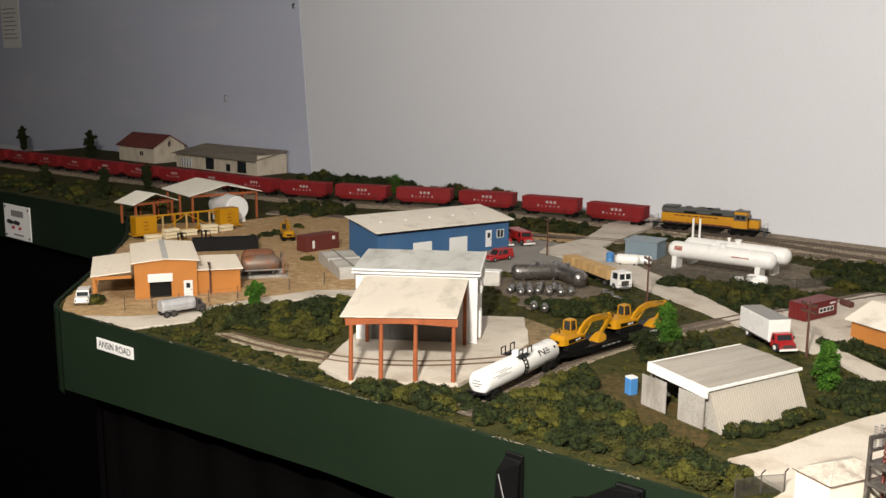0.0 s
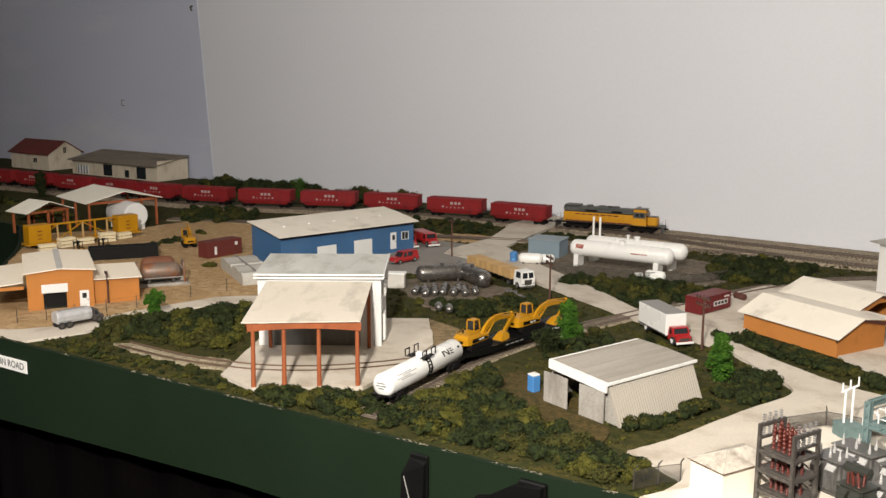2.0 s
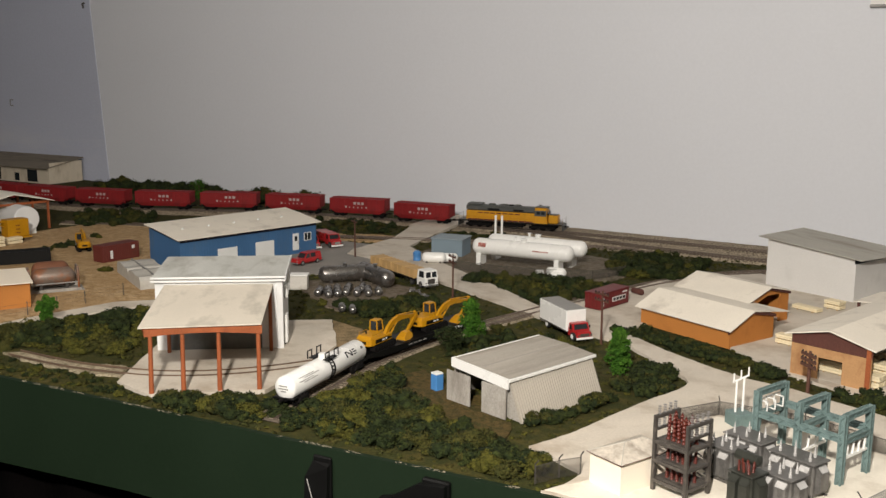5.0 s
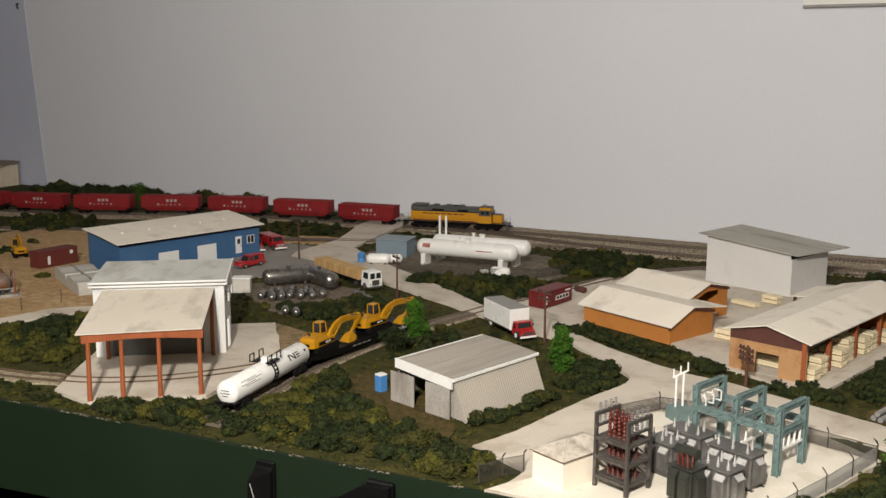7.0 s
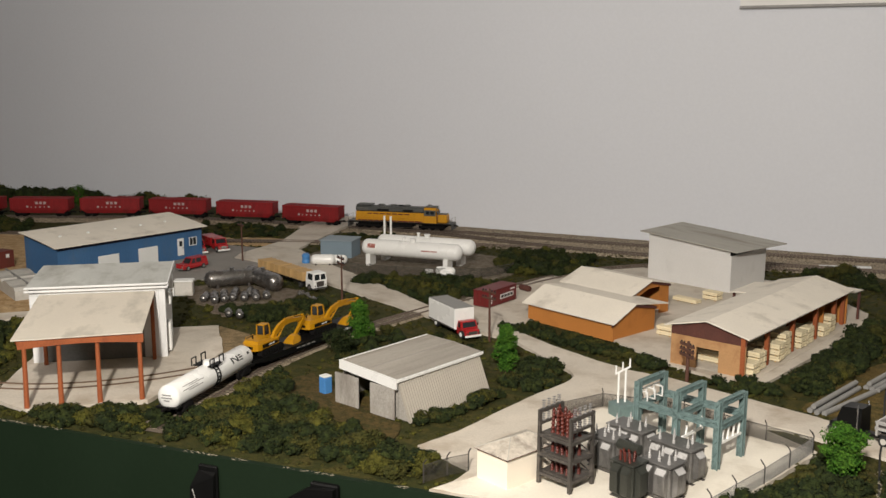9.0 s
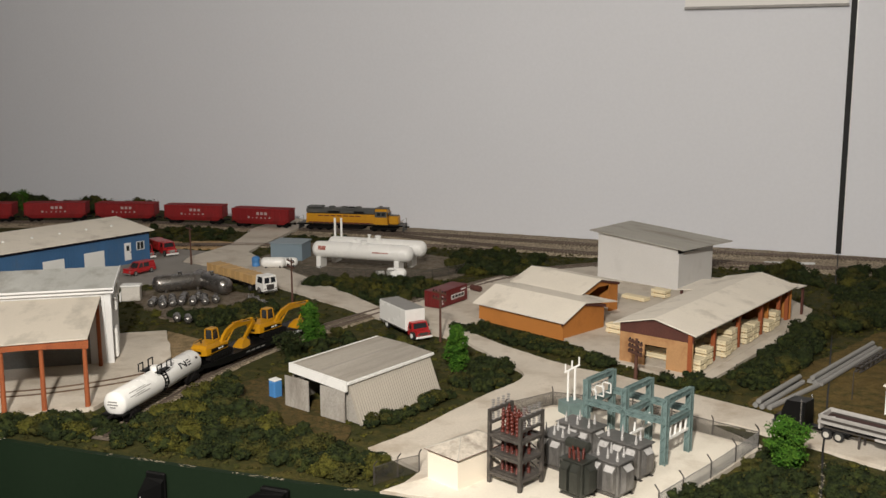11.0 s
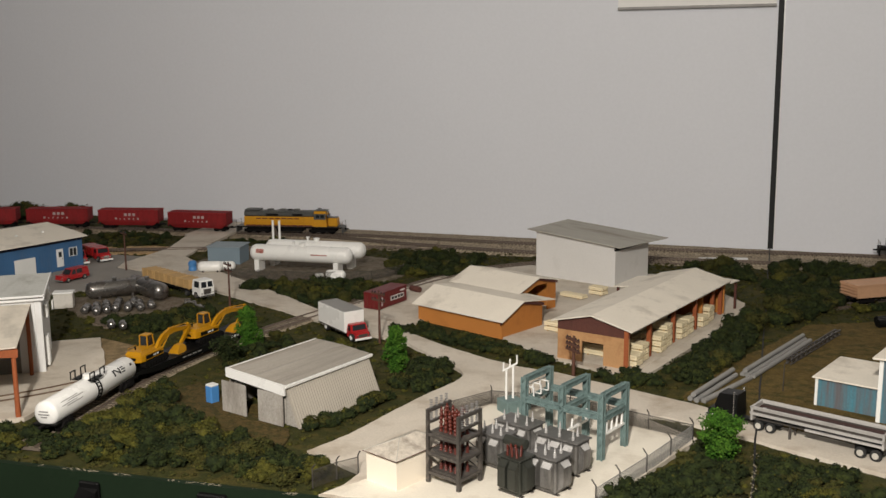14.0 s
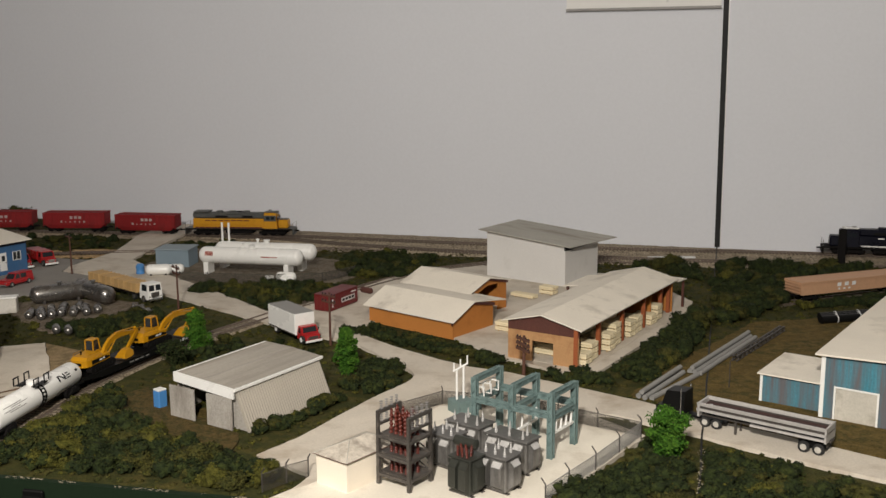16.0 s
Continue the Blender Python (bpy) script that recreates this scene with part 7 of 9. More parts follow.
for k in (0.0080, 0.0150, 0.0220):
    part("door_bar", G().rod((-0.0006, k, 0.002), (-0.0006, k, 0.0245), 0.0005, n=6), OXIDE, b)
b = thing("steel_drum", -0.477, 1.372, -27, "dark red drum lying beside the spur", "drum", z=0.0020)
part("body", G().lathe((-0.010, 0, 0.0046), (0.010, 0, 0.0046), [(0, 0.0040), (0.04, 0.0045), (0.33, 0.0045), (0.36, 0.0047), (0.39, 0.0045), (0.64, 0.0045), (0.67, 0.0047), (0.70, 0.0045), (0.96, 0.0045), (1, 0.0040)], 14), DARKBRICK, b, smooth=True)

b = thing("container", -1.327, 1.110, 86, "oxide red shipping container on sand", "container")
part("body", ribs(G().box(0, 0.074, 0, 0.028, 0.0006, 0.0290, 0.0005), 0.001, 0.073, 0.0037, 0.0, 0.002, 0.027, 0.0005), OXIDE, b)
part("end_door", G().box(-0.0008, 0, 0.002, 0.0138, 0.002, 0.0275).box(-0.0008, 0, 0.0142, 0.026, 0.002, 0.0275), OXIDE, b)
part("mark", G().box(0.014, 0.019, -0.0008, -0.0005, 0.006, 0.020), WHITE, b, "small white mark")
part("mark", G().box(0.058, 0.064, -0.0008, -0.0005, 0.018, 0.024), WHITE, b)
part("skid", G().box(0.002, 0.006, 0.001, 0.027, 0, 0.0006).box(0.068, 0.072, 0.001, 0.027, 0, 0.0006), GRIME, b)


# ---- road vehicles ----
def wheel(parent, x, y, r, w, rim=CHROME):
    s = 1 if y > 0 else -1
    t = part("wheel", G().lathe((x, y - w / 2, r), (x, y + w / 2, r), [(0, r * 0.86), (0.12, r), (0.88, r), (1, r * 0.86)], 16), RUBBER, parent)
    part("rim", G().lathe((x, y + s * w * 0.46, r), (x, y + s * (w * 0.5 + 0.0004), r), [(0, r * 0.60), (0.7, r * 0.58), (1, r * 0.25)], 12), rim, t)


def cab_over(parent, x0, x1, w, z0, z1, material, slope=0.003):
    c = part("cab", G().put([(x0, -w, z0), (x1, -w, z0), (x1, w, z0), (x0, w, z0), (x0, -w, z0 + (z1 - z0) * 0.5), (x1, -w, z0 + (z1 - z0) * 0.5), (x1, w, z0 + (z1 - z0) * 0.5), (x0, w, z0 + (z1 - z0) * 0.5), (x0 + 0.001, -w * 0.9, z1), (x1 - slope, -w * 0.9, z1), (x1 - slope, w * 0.9, z1), (x0 + 0.001, w * 0.9, z1)],
                             [(3, 2, 1, 0), (0, 1, 5, 4), (1, 2, 6, 5), (2, 3, 7, 6), (3, 0, 4, 7), (4, 5, 9, 8), (5, 6, 10, 9), (6, 7, 11, 10), (7, 4, 8, 11), (8, 9, 10, 11)]), material, parent)
    zm = z0 + (z1 - z0) * 0.54
    part("windscreen", G().put([(x1 - slope * 0.10 + 0.0002, -w * 0.82, zm), (x1 - slope * 0.10 + 0.0002, w * 0.82, zm), (x1 - slope * 0.85 + 0.0004, w * 0.76, z1 - 0.0012), (x1 - slope * 0.85 + 0.0004, -w * 0.76, z1 - 0.0012)], [(0, 1, 2, 3)]), GLASS, c)
    for s in (-1, 1):
        part("side_window", G().put([(x0 + (x1 - x0) * 0.25, s * w * 0.996 + s * 0.0002, zm), (x1 - 0.003, s * w * 0.996 + s * 0.0002, zm), (x1 - slope - 0.0022, s * w * 0.925 + s * 0.0003, z1 - 0.0015), (x0 + (x1 - x0) * 0.28, s * w * 0.925 + s * 0.0003, z1 - 0.0015)], [(0, 1, 2, 3)]), GLASS, c)
    return c


def headlights(parent, x, w, z):
    for s in (-1, 1):
        part("headlight", G().rod((x - 0.0004, s * w, z), (x + 0.0005, s * w, z), 0.0012, n=10), CHROME, parent, "round headlight")


b = thing("box_truck", -0.483, 1.124, -37.5, "box truck with white body and red cab on the road", "truck", z=0.0024)
b.scale = (1.0, 1.0, 0.90)
part("chassis", G().box(-0.042, 0.046, -0.0055, 0.0055, 0.0055, 0.0085), BLACK, b)
x = part("cargo_box", G().box(-0.042, 0.030, -0.0140, 0.0140, 0.0088, 0.0385, 0.0007), GLOSS, b, "white cargo body")
part("roof_panel", G().box(-0.0415, 0.0295, -0.0135, 0.0135, 0.0386, 0.0392), PIPE, x, "grey roof panel")
part("bottom_rail", G().box(-0.042, 0.030, -0.0143, -0.0140, 0.0088, 0.0105).box(-0.042, 0.030, 0.0140, 0.0143, 0.0088, 0.0105), STEEL, x)
part("rear_door", G().box(-0.0426, -0.042, -0.0120, 0.0120, 0.0105, 0.0365), ROSE, x)
cab_over(b, 0.0310, 0.0430, 0.0115, 0.0050, 0.0225, RED)
part("bonnet", G().put([(0.0430, -0.0105, 0.0050), (0.0520, -0.0098, 0.0050), (0.0520, 0.0098, 0.0050), (0.0430, 0.0105, 0.0050), (0.0430, -0.0105, 0.0136), (0.0505, -0.0090, 0.0124), (0.0505, 0.0090, 0.0124), (0.0430, 0.0105, 0.0136)],
                       [(3, 2, 1, 0), (4, 5, 6, 7), (0, 1, 5, 4), (1, 2, 6, 5), (2, 3, 7, 6), (3, 0, 4, 7)]), RED, b)
part("bumper", G().box(0.0521, 0.0535, -0.0115, 0.0115, 0.0030, 0.0060, 0.0004), GLOSS, b, "white bumper")
part("grille", G().box(0.0516, 0.0524, -0.0060, 0.0060, 0.0068, 0.0108), STEEL, b)
headlights(b, 0.0520, 0.0080, 0.0085)
for s in (-1, 1):
    part("mirror", G().box(0.0400, 0.0405, s * 0.0132 - 0.0008, s * 0.0132 + 0.0008, 0.0150, 0.0190), BLACK, b)
for xx in (-0.024, 0.0430):
    for s in (-1, 1):
        wheel(b, xx, s * 0.0108, 0.0056, 0.0038, GLOSS)

b = thing("flatbed_truck", -0.828, 1.276, -26, "white cab-over truck with plywood crates on its flatbed", "truck", z=0.0024)
b.matrix_world = b.matrix_world @ Matrix.Diagonal((0.97, 0.97, 0.88, 1.0))
part("bed", G().box(-0.092, 0.056, -0.0130, 0.0130, 0.0095, 0.0120, 0.0004), GRIME, b)
part("chassis", G().box(-0.088, 0.085, -0.0050, 0.0050, 0.0060, 0.0095), BLACK, b)
c = cab_over(b, 0.0620, 0.0850, 0.0120, 0.0050, 0.0310, GLOSS, 0.0015)
part("pillar", G().box(0.0846, 0.0854, -0.0010, 0.0010, 0.0185, 0.0305), GLOSS, c, "white pillar between the panes")
part("visor", G().box(0.0835, 0.0862, -0.0105, 0.0105, 0.0288, 0.0300, 0.0003), GLOSS, c)
part("bumper", G().box(0.0852, 0.0865, -0.0120, 0.0120, 0.0030, 0.0065, 0.0004), CHROME, b)
part("grille", G().box(0.0848, 0.0856, -0.0065, 0.0065, 0.0080, 0.0165), STEEL, b)
headlights(b, 0.0852, 0.0095, 0.0095)
for xx in (-0.078, -0.064, 0.045, 0.072):
    for s in (-1, 1):
        wheel(b, xx, s * 0.0105, 0.0056, 0.0038)
TRUCK = b.matrix_world.copy()
for i, x0 in enumerate((-0.090, -0.053, -0.016, 0.021)):
    c = thing("crate", 0, 0, 0, "plywood crate loaded on the flatbed", "crate", "crates on the flatbed")
    c.matrix_world = TRUCK @ pose(x0 + 0.0165, 0, 0.0121)
    part("body", G().box(-0.0155, 0.0155, -0.0118, 0.0118, 0, 0.0150, 0.0004), CRATE, c)
    for k in (-0.0145, 0, 0.0145):
        for s in (-1, 1):
            part("batten", G().box(k - 0.0010, k + 0.0010, s * 0.0122 - 0.0004, s * 0.0122 + 0.0004, 0, 0.0160), CRATE, c)


def pickup_like(x, y, turn, label, long, material, z, name="utility_vehicle", cat="vehicle", tall=0.0185):
    b = thing(name, x, y, turn, label, cat, z=z)
    L = long / 2
    part("body", G().box(-L, L, -0.0098, 0.0098, 0.0032, 0.0105, 0.0018), material, b)
    part("bonnet", G().box(L * 0.45, L * 0.98, -0.0090, 0.0090, 0.0104, 0.0120, 0.0008), material, b)
    c = part("cabin", G().put([(-L * 0.95, -0.0092, 0.0104), (L * 0.50, -0.0092, 0.0104), (L * 0.50, 0.0092, 0.0104), (-L * 0.95, 0.0092, 0.0104), (-L * 0.88, -0.0080, tall), (L * 0.22, -0.0080, tall), (L * 0.22, 0.0080, tall), (-L * 0.88, 0.0080, tall)], [(3, 2, 1, 0), (4, 5, 6, 7), (0, 1, 5, 4), (1, 2, 6, 5), (2, 3, 7, 6), (3, 0, 4, 7)]), material, b)
    for s in (-1, 1):
        part("side_window", G().put([(L * 0.02, s * 0.0092, 0.0118), (L * 0.36, s * 0.0092, 0.0118), (L * 0.20, s * 0.0084, tall - 0.0012), (L * 0.02, s * 0.0084, tall - 0.0012)], [(0, 1, 2, 3)]), GLASS, c)
        part("side_window", G().put([(-L * 0.45, s * 0.0092, 0.0118), (-L * 0.05, s * 0.0092, 0.0118), (-L * 0.05, s * 0.0084, tall - 0.0012), (-L * 0.45, s * 0.0084, tall - 0.0012)], [(0, 1, 2, 3)]), GLASS, c)
    part("windscreen", G().put([(L * 0.47, -0.0078, 0.0116), (L * 0.47, 0.0078, 0.0116), (L * 0.26, 0.0072, tall - 0.0012), (L * 0.26, -0.0072, tall - 0.0012)], [(0, 1, 2, 3)]), GLASS, c)
    part("bumper", G().box(L, L + 0.0010, -0.0095, 0.0095, 0.0035, 0.0055, 0.0003).box(-L - 0.0010, -L, -0.0095, 0.0095, 0.0035, 0.0055, 0.0003), CHROME, b)
    headlights(b, L, 0.0075, 0.0082)
    for xx in (-L * 0.58, L * 0.62):
        for s in (-1, 1):
            wheel(b, xx, s * 0.0088, 0.0042, 0.0030)
    return b


pickup_like(-1.036, 1.292, -98, "small red panel van parked on the lot", 0.056, RED, 0.0012, "van", "van", 0.0200)
pickup_like(-1.266, 0.657, -35, "white and blue pickup parked on sand", 0.046, GLOSS, 0.0008, "pickup", "pickup")


def fire_truck(x, y, turn):
    b = thing("red_truck", x, y, turn, "red short-bonnet truck with white bumper parked on the lot", "truck", "red trucks beside the workshop", z=0.0012)
    part("chassis", G().box(-0.040, 0.036, -0.0050, 0.0050, 0.0050, 0.0080), BLACK, b)
    part("body", G().box(-0.042, 0.008, -0.0125, 0.0125, 0.0080, 0.0240, 0.0010), RED, b)
    cab_over(b, 0.0090, 0.0250, 0.0115, 0.0050, 0.0240, RED)
    part("bonnet", G().box(0.0250, 0.0370, -0.0095, 0.0095, 0.0050, 0.0140, 0.0016), RED, b)
    part("bumper", G().box(0.0372, 0.0388, -0.0118, 0.0118, 0.0030, 0.0062, 0.0004), GLOSS, b)
    part("grille", G().box(0.0368, 0.0376, -0.0055, 0.0055, 0.0070, 0.0120), CHROME, b)
    headlights(b, 0.0372, 0.0080, 0.0100)
    for xx in (-0.026, 0.028):
        for s in (-1, 1):
            wheel(b, xx, s * 0.0105, 0.0055, 0.0036)
    return b


fire_truck(-1.132, 1.416, -30)
fire_truck(-1.112, 1.452, -28)

b = thing("tanker_truck", -1.112, 0.714, 82, "pale silver tank truck with a dark cab on the concrete lane", "truck", z=0.0014)
b.scale = (0.82, 0.82, 0.82)
TANKER = surf("pale_brushed_silver", (0.56, 0.56, 0.57), 0.38, 0.35, var=0.15, scale=60, fine=500, stain=(0.34, 0.34, 0.35), amount=0.4, stain_scale=50, stretch=(1.6, 1.6, 0.25))
g = G()
tank = [(-0.0085, 0.0085), (0.0085, 0.0085), (0.0118, 0.0130), (0.0122, 0.0200), (0.0100, 0.0252), (0.0060, 0.0272), (-0.0060, 0.0272), (-0.0100, 0.0252), (-0.0122, 0.0200), (-0.0118, 0.0130)]
for x, k in ((-0.0365, 0.90), (-0.0350, 1.0), (0.0190, 1.0), (0.0205, 0.90)):
    g.v += [(x, y * k, 0.0180 + (z - 0.0180) * k) for y, z in tank]
for o in (0, 10, 20):
    g.f += [(o + k, o + 10 + k, o + 10 + (k + 1) % 10, o + (k + 1) % 10) for k in range(10)]
g.f += [tuple(reversed(range(10))), tuple(range(30, 40))]
t = part("tank", g, TANKER, b)
for x in (-0.033, -0.020, -0.007, 0.006, 0.017):
    g = G()
    for xx in (x - 0.0005, x + 0.0005):
        g.v += [(xx, y * 1.03, 0.0180 + (z - 0.0180) * 1.03) for y, z in tank]
    g.f += [(k, 10 + k, 10 + (k + 1) % 10, (k + 1) % 10) for k in range(10)] + [tuple(reversed(range(10))), tuple(range(10, 20))]
    part("band", g, TANKER, t)
part("chassis", G().box(-0.034, 0.036, -0.0050, 0.0050, 0.0050, 0.0085), BLACK, b)
part("catwalk", G().box(-0.030, 0.012, -0.0030, 0.0030, 0.0272, 0.0282), PIPE, b)
cab_over(b, 0.0215, 0.0330, 0.0105, 0.0050, 0.0225, STEEL)
part("bonnet", G().box(0.0330, 0.0400, -0.0090, 0.0090, 0.0050, 0.0130, 0.0014), STEEL, b)
for xx in (-0.030, -0.018, 0.031):
    for s in (-1, 1):
        wheel(b, xx, s * 0.0100, 0.0054, 0.0036, STEEL)

# semi truck with a pipe-racked trailer
b = thing("semi_truck", 0.0015, 0.9443, -22, "black semi truck hauling a long pipe trailer", "truck", z=0.0024)
b.scale = (0.84, 0.84, 0.84)

part("chassis", G().box(-0.026, 0.057, -0.0050, 0.0050, 0.0055, 0.0085), BLACK, b)

part("cab", G().put([(-0.016, -0.0120, 0.0055), (0.010, -0.0120, 0.0055), (0.010, 0.0120, 0.0055), (-0.016, 0.0120, 0.0055), (-0.016, -0.0120, 0.0200), (0.010, -0.0120, 0.0200), (0.010, 0.0120, 0.0200), (-0.016, 0.0120, 0.0200), (-0.012, -0.0108, 0.0330), (0.010, -0.0108, 0.0350), (0.010, 0.0108, 0.0350), (-0.012, 0.0108, 0.0330)],
                    [(3, 2, 1, 0), (0, 1, 5, 4), (1, 2, 6, 5), (2, 3, 7, 6), (3, 0, 4, 7), (4, 5, 9, 8), (5, 6, 10, 9), (6, 7, 11, 10), (7, 4, 8, 11), (8, 9, 10, 11)]), BLACK, b)
part("bonnet", G().box(-0.026, -0.016, -0.0100, 0.0100, 0.0055, 0.0135, 0.0020), BLACK, b)
part("bumper", G().box(-0.0278, -0.0260, -0.0118, 0.0118, 0.0030, 0.0065, 0.0004), CHROME, b)
for s in (-1, 1):
    part("exhaust_stack", G().rod((0.0065, s * 0.0128, 0.0080), (0.0065, s * 0.0128, 0.0380), 0.0007, n=8), CHROME, b)
    part("fuel_tank", G().rod((-0.010, s * 0.0105, 0.0065), (0.003, s * 0.0105, 0.0065), 0.0034, n=12), CHROME, b)
    for xx in (-0.018, 0.035, 0.048):
        wheel(b, xx, s * 0.0102, 0.0057, 0.0040, TARP)
TRAILER = surf("bright_aluminium", (0.56, 0.54, 0.52), 0.42, 0.35, var=0.15, scale=60, fine=500, stain=(0.22, 0.20, 0.18), amount=0.4, stain_scale=60, stretch=(0.3, 1, 1))
b = thing("pipe_trailer", 0.0108, 0.9345, -22, "long silver and dark red pipe-carrying trailer", "trailer", z=0.0024)
b.scale = (0.866, 0.94, 0.86)
part("frame", G().box(0.016, 0.152, -0.0055, 0.0055, 0.0130, 0.0150), STEEL, b)
for s in (-1, 1):
    a, c = sorted((s * 0.0106, s * 0.0128))
    sd = part("side_beam", G().box(0.014, 0.150, a, c, 0.0258, 0.0292, 0.0004), TRAILER, b, "bright silver side beam")
    part("web", G().box(0.014, 0.150, a + 0.0004, c - 0.0004, 0.0205, 0.0258), STEEL, sd, "dark recessed web")
    a, c = sorted((s * 0.0128, s * 0.0136))
    for z0, z1 in ((0.0282, 0.0294), (0.0202, 0.0232)):
        part("rib", G().box(0.014, 0.150, a, c, z0, z1), TRAILER, sd)
    a, c = sorted((s * 0.0100, s * 0.0132))
    part("lower_rail", G().box(0.072, 0.150, a, c, 0.0148, 0.0172, 0.0004), TRAILER, b)
part("load_bed", G().box(0.016, 0.150, -0.0104, 0.0104, 0.0218, 0.0244, 0.0004), surf("dark_red_bed", (0.036, 0.012, 0.010), 0.7, var=0.3, scale=60), b, "dark red-brown load bed")
part("mark", G().prism([(0.024 + (0.0032 if k % 2 == 0 else 0.0014) * math.cos(k * math.pi / 5), (0.0032 if k % 2 == 0 else 0.0014) * math.sin(k * math.pi / 5)) for k in range(10)], 0.0244, 0.0247), WHITE, b, "white star mark")
for xx in (0.016, 0.149):
    part("end_frame", G().box(xx - 0.001, xx + 0.001, -0.0136, 0.0136, 0.0140, 0.0295), TRAILER, b)
part("landing_leg", G().box(0.054, 0.056, -0.008, -0.006, 0, 0.0130).box(0.054, 0.056, 0.006, 0.008, 0, 0.0130), STEEL, b)
part("axle_frame", G().box(0.120, 0.148, -0.0060, 0.0060, 0.0060, 0.0130), BLACK, b)
for xx in (0.1275, 0.142):
    for s in (-1, 1):
        wheel(b, xx, s * 0.0102, 0.0057, 0.0040, TARP)


# ---- goods in the yards ----
def lumber_stack(m, l, w, layers, h):
    b = thing("lumber_stack", 0, 0, 0, "stack of fresh pale lumber in level layers", "lumber", "lumber stacks")
    b.matrix_world = m
    n = max(2, int(w / 0.0055))
    bw, bh = w / n, (h - 0.001) / 2
    me = bpy.data.meshes.new("board")
    q = G().box(-l / 2, l / 2, 0.00012, bw - 0.00012, 0.0001, bh - 0.0001, 0.0003)
    me.from_pydata(q.v, [], q.f)
    me.materials.append(LUMBER)
    z = 0.0
    for i in range(layers):
        for k in range(n):
            for r in range(2):
                ob = new("board", me)
                ob.parent = b
                ob.matrix_local = pose(random.uniform(-0.0005, 0.0005), -w / 2 + k * bw, z + 0.0010 + r * bh)
        for x in (-0.3, 0.3):
            part("bearer", G().box(l * x, l * x + 0.0015, -w / 2, w / 2, z, z + 0.0010), CRATE, b)
        z += h + 0.0002


for y, layers, x in ((0.020, 2, -0.008), (0.042, 3, -0.011), (0.088, 3, -0.008), (0.112, 4, -0.011), (0.158, 3, -0.010), (0.182, 3, -0.011), (0.228, 2, -0.009), (0.255, 3, -0.011)):
    lumber_stack(STORE @ pose(x, y, 0.0025, 0, 0, random.uniform(-3, 3)), 0.026, 0.018, layers, 0.0068)
for y in (0.03, 0.10, 0.17):
    lumber_stack(STORE @ pose(-0.056, y + 0.02, 0.0025), 0.030, 0.044, 2, 0.0068)
lumber_stack(pose(-0.230, 1.215, 0.0022, 0, 0, -18), 0.022, 0.014, 2, 0.0060)
lumber_stack(pose(-0.243, 1.405, 0.0022, 0, 0, -24), 0.040, 0.014, 1, 0.0060)
lumber_stack(pose(-0.212, 1.435, 0.0022, 0, 0, -22), 0.024, 0.016, 2, 0.0060)


def loose_pipe(p, q, r, label, material=PIPE):
    b = thing("pipe", p[0], p[1], 0, label, "pipe", "stacked pipes")
    d = Vector(q) - Vector(p)
    n = 14
    a = d.normalized()
    u = a.orthogonal().normalized()
    v = a.cross(u)
    vs = []
    for base in (Vector((0, 0, p[2])), Vector((d.x, d.y, q[2]))):
        for rr in (r, r * 0.8):
            vs += [base + (u * math.cos(2 * math.pi * i / n) + v * math.sin(2 * math.pi * i / n)) * rr for i in range(n)]
    fs = []
    for i in range(n):
        k = (i + 1) % n
        fs += [(i, k, 2 * n + k, 2 * n + i), (n + k, n + i, 3 * n + i, 3 * n + k), (i, n + i, n + k, k), (2 * n + i, 2 * n + k, 3 * n + k, 3 * n + i)]
    part("tube", G().put(vs, fs), material, b, smooth=True)
    part("end_cap", G().rod(Vector((0, 0, p[2])) + a * 0.0006, Vector((d.x, d.y, q[2])) - a * 0.0006, r * 0.82, n=12), material, b)


R = 0.0028
loose_pipe((-0.0420, 0.9960, R), (-0.0085, 1.0960, R), R, "short grey steel pipe lying on brown ground")
loose_pipe((-0.0355, 0.9925, R), (-0.0015, 1.0900, R), R, "short grey steel pipe lying on brown ground")
loose_pipe((-0.0388, 0.9945, R * 2.75), (-0.0050, 1.0930, R * 2.75), R * 0.95, "grey steel pipe resting on two others")
loose_pipe((-0.0285, 0.9920, R), (0.0140, 1.0850, R), R, "long grey steel pipe lying on brown ground")
loose_pipe((0.0050, 1.0950, R), (0.0670, 1.2650, R), R, "long grey steel pipe lying on brown ground")
loose_pipe((0.0105, 1.0920, R), (0.0725, 1.2620, R), R, "long grey steel pipe lying on brown ground")
loose_pipe((0.0162, 1.0895, R), (0.0782, 1.2590, R), R, "long grey steel pipe lying on brown ground")
loose_pipe((0.0078, 1.0930, R * 2.75), (0.0700, 1.2630, R * 2.75), R * 0.95, "long grey steel pipe resting on two others")
b = thing("steel_truss", 0.0526, 1.1534, 68.9, "dark lattice steel truss lying on the ground", "truss")
part("chord", lattice(G(), (0, 0, 0.004), (0.165, 0, 0.004), 0.0065), STEEL, b)
for i in range(3):
    loose_pipe((0.162, 1.358 + i * 0.009, 0.0055), (0.229, 1.397 + i * 0.009, 0.0055), 0.0055, "black corrugated drain pipe with white bands", BLACK)
    for k in (0.3, 0.75):
        x, y = 0.162 + 0.067 * k, 1.358 + i * 0.009 + 0.039 * k
        b = thing("pipe_band", x, y, 30, "white strap round a black pipe", "strap", "straps on the drain pipes")
        part("strap", G().lathe((-0.0006, 0, 0.0057), (0.0006, 0, 0.0057), [(0, 0.0057), (1, 0.0057)], 14), WHITE, b)
# long flat white strip raised on two dark feet
b = thing("rail_stack", -0.052, 1.775, 16, "white flat strip on two feet beside the line", "track panel", z=-dip(-0.052, 1.775) + 0.0002)
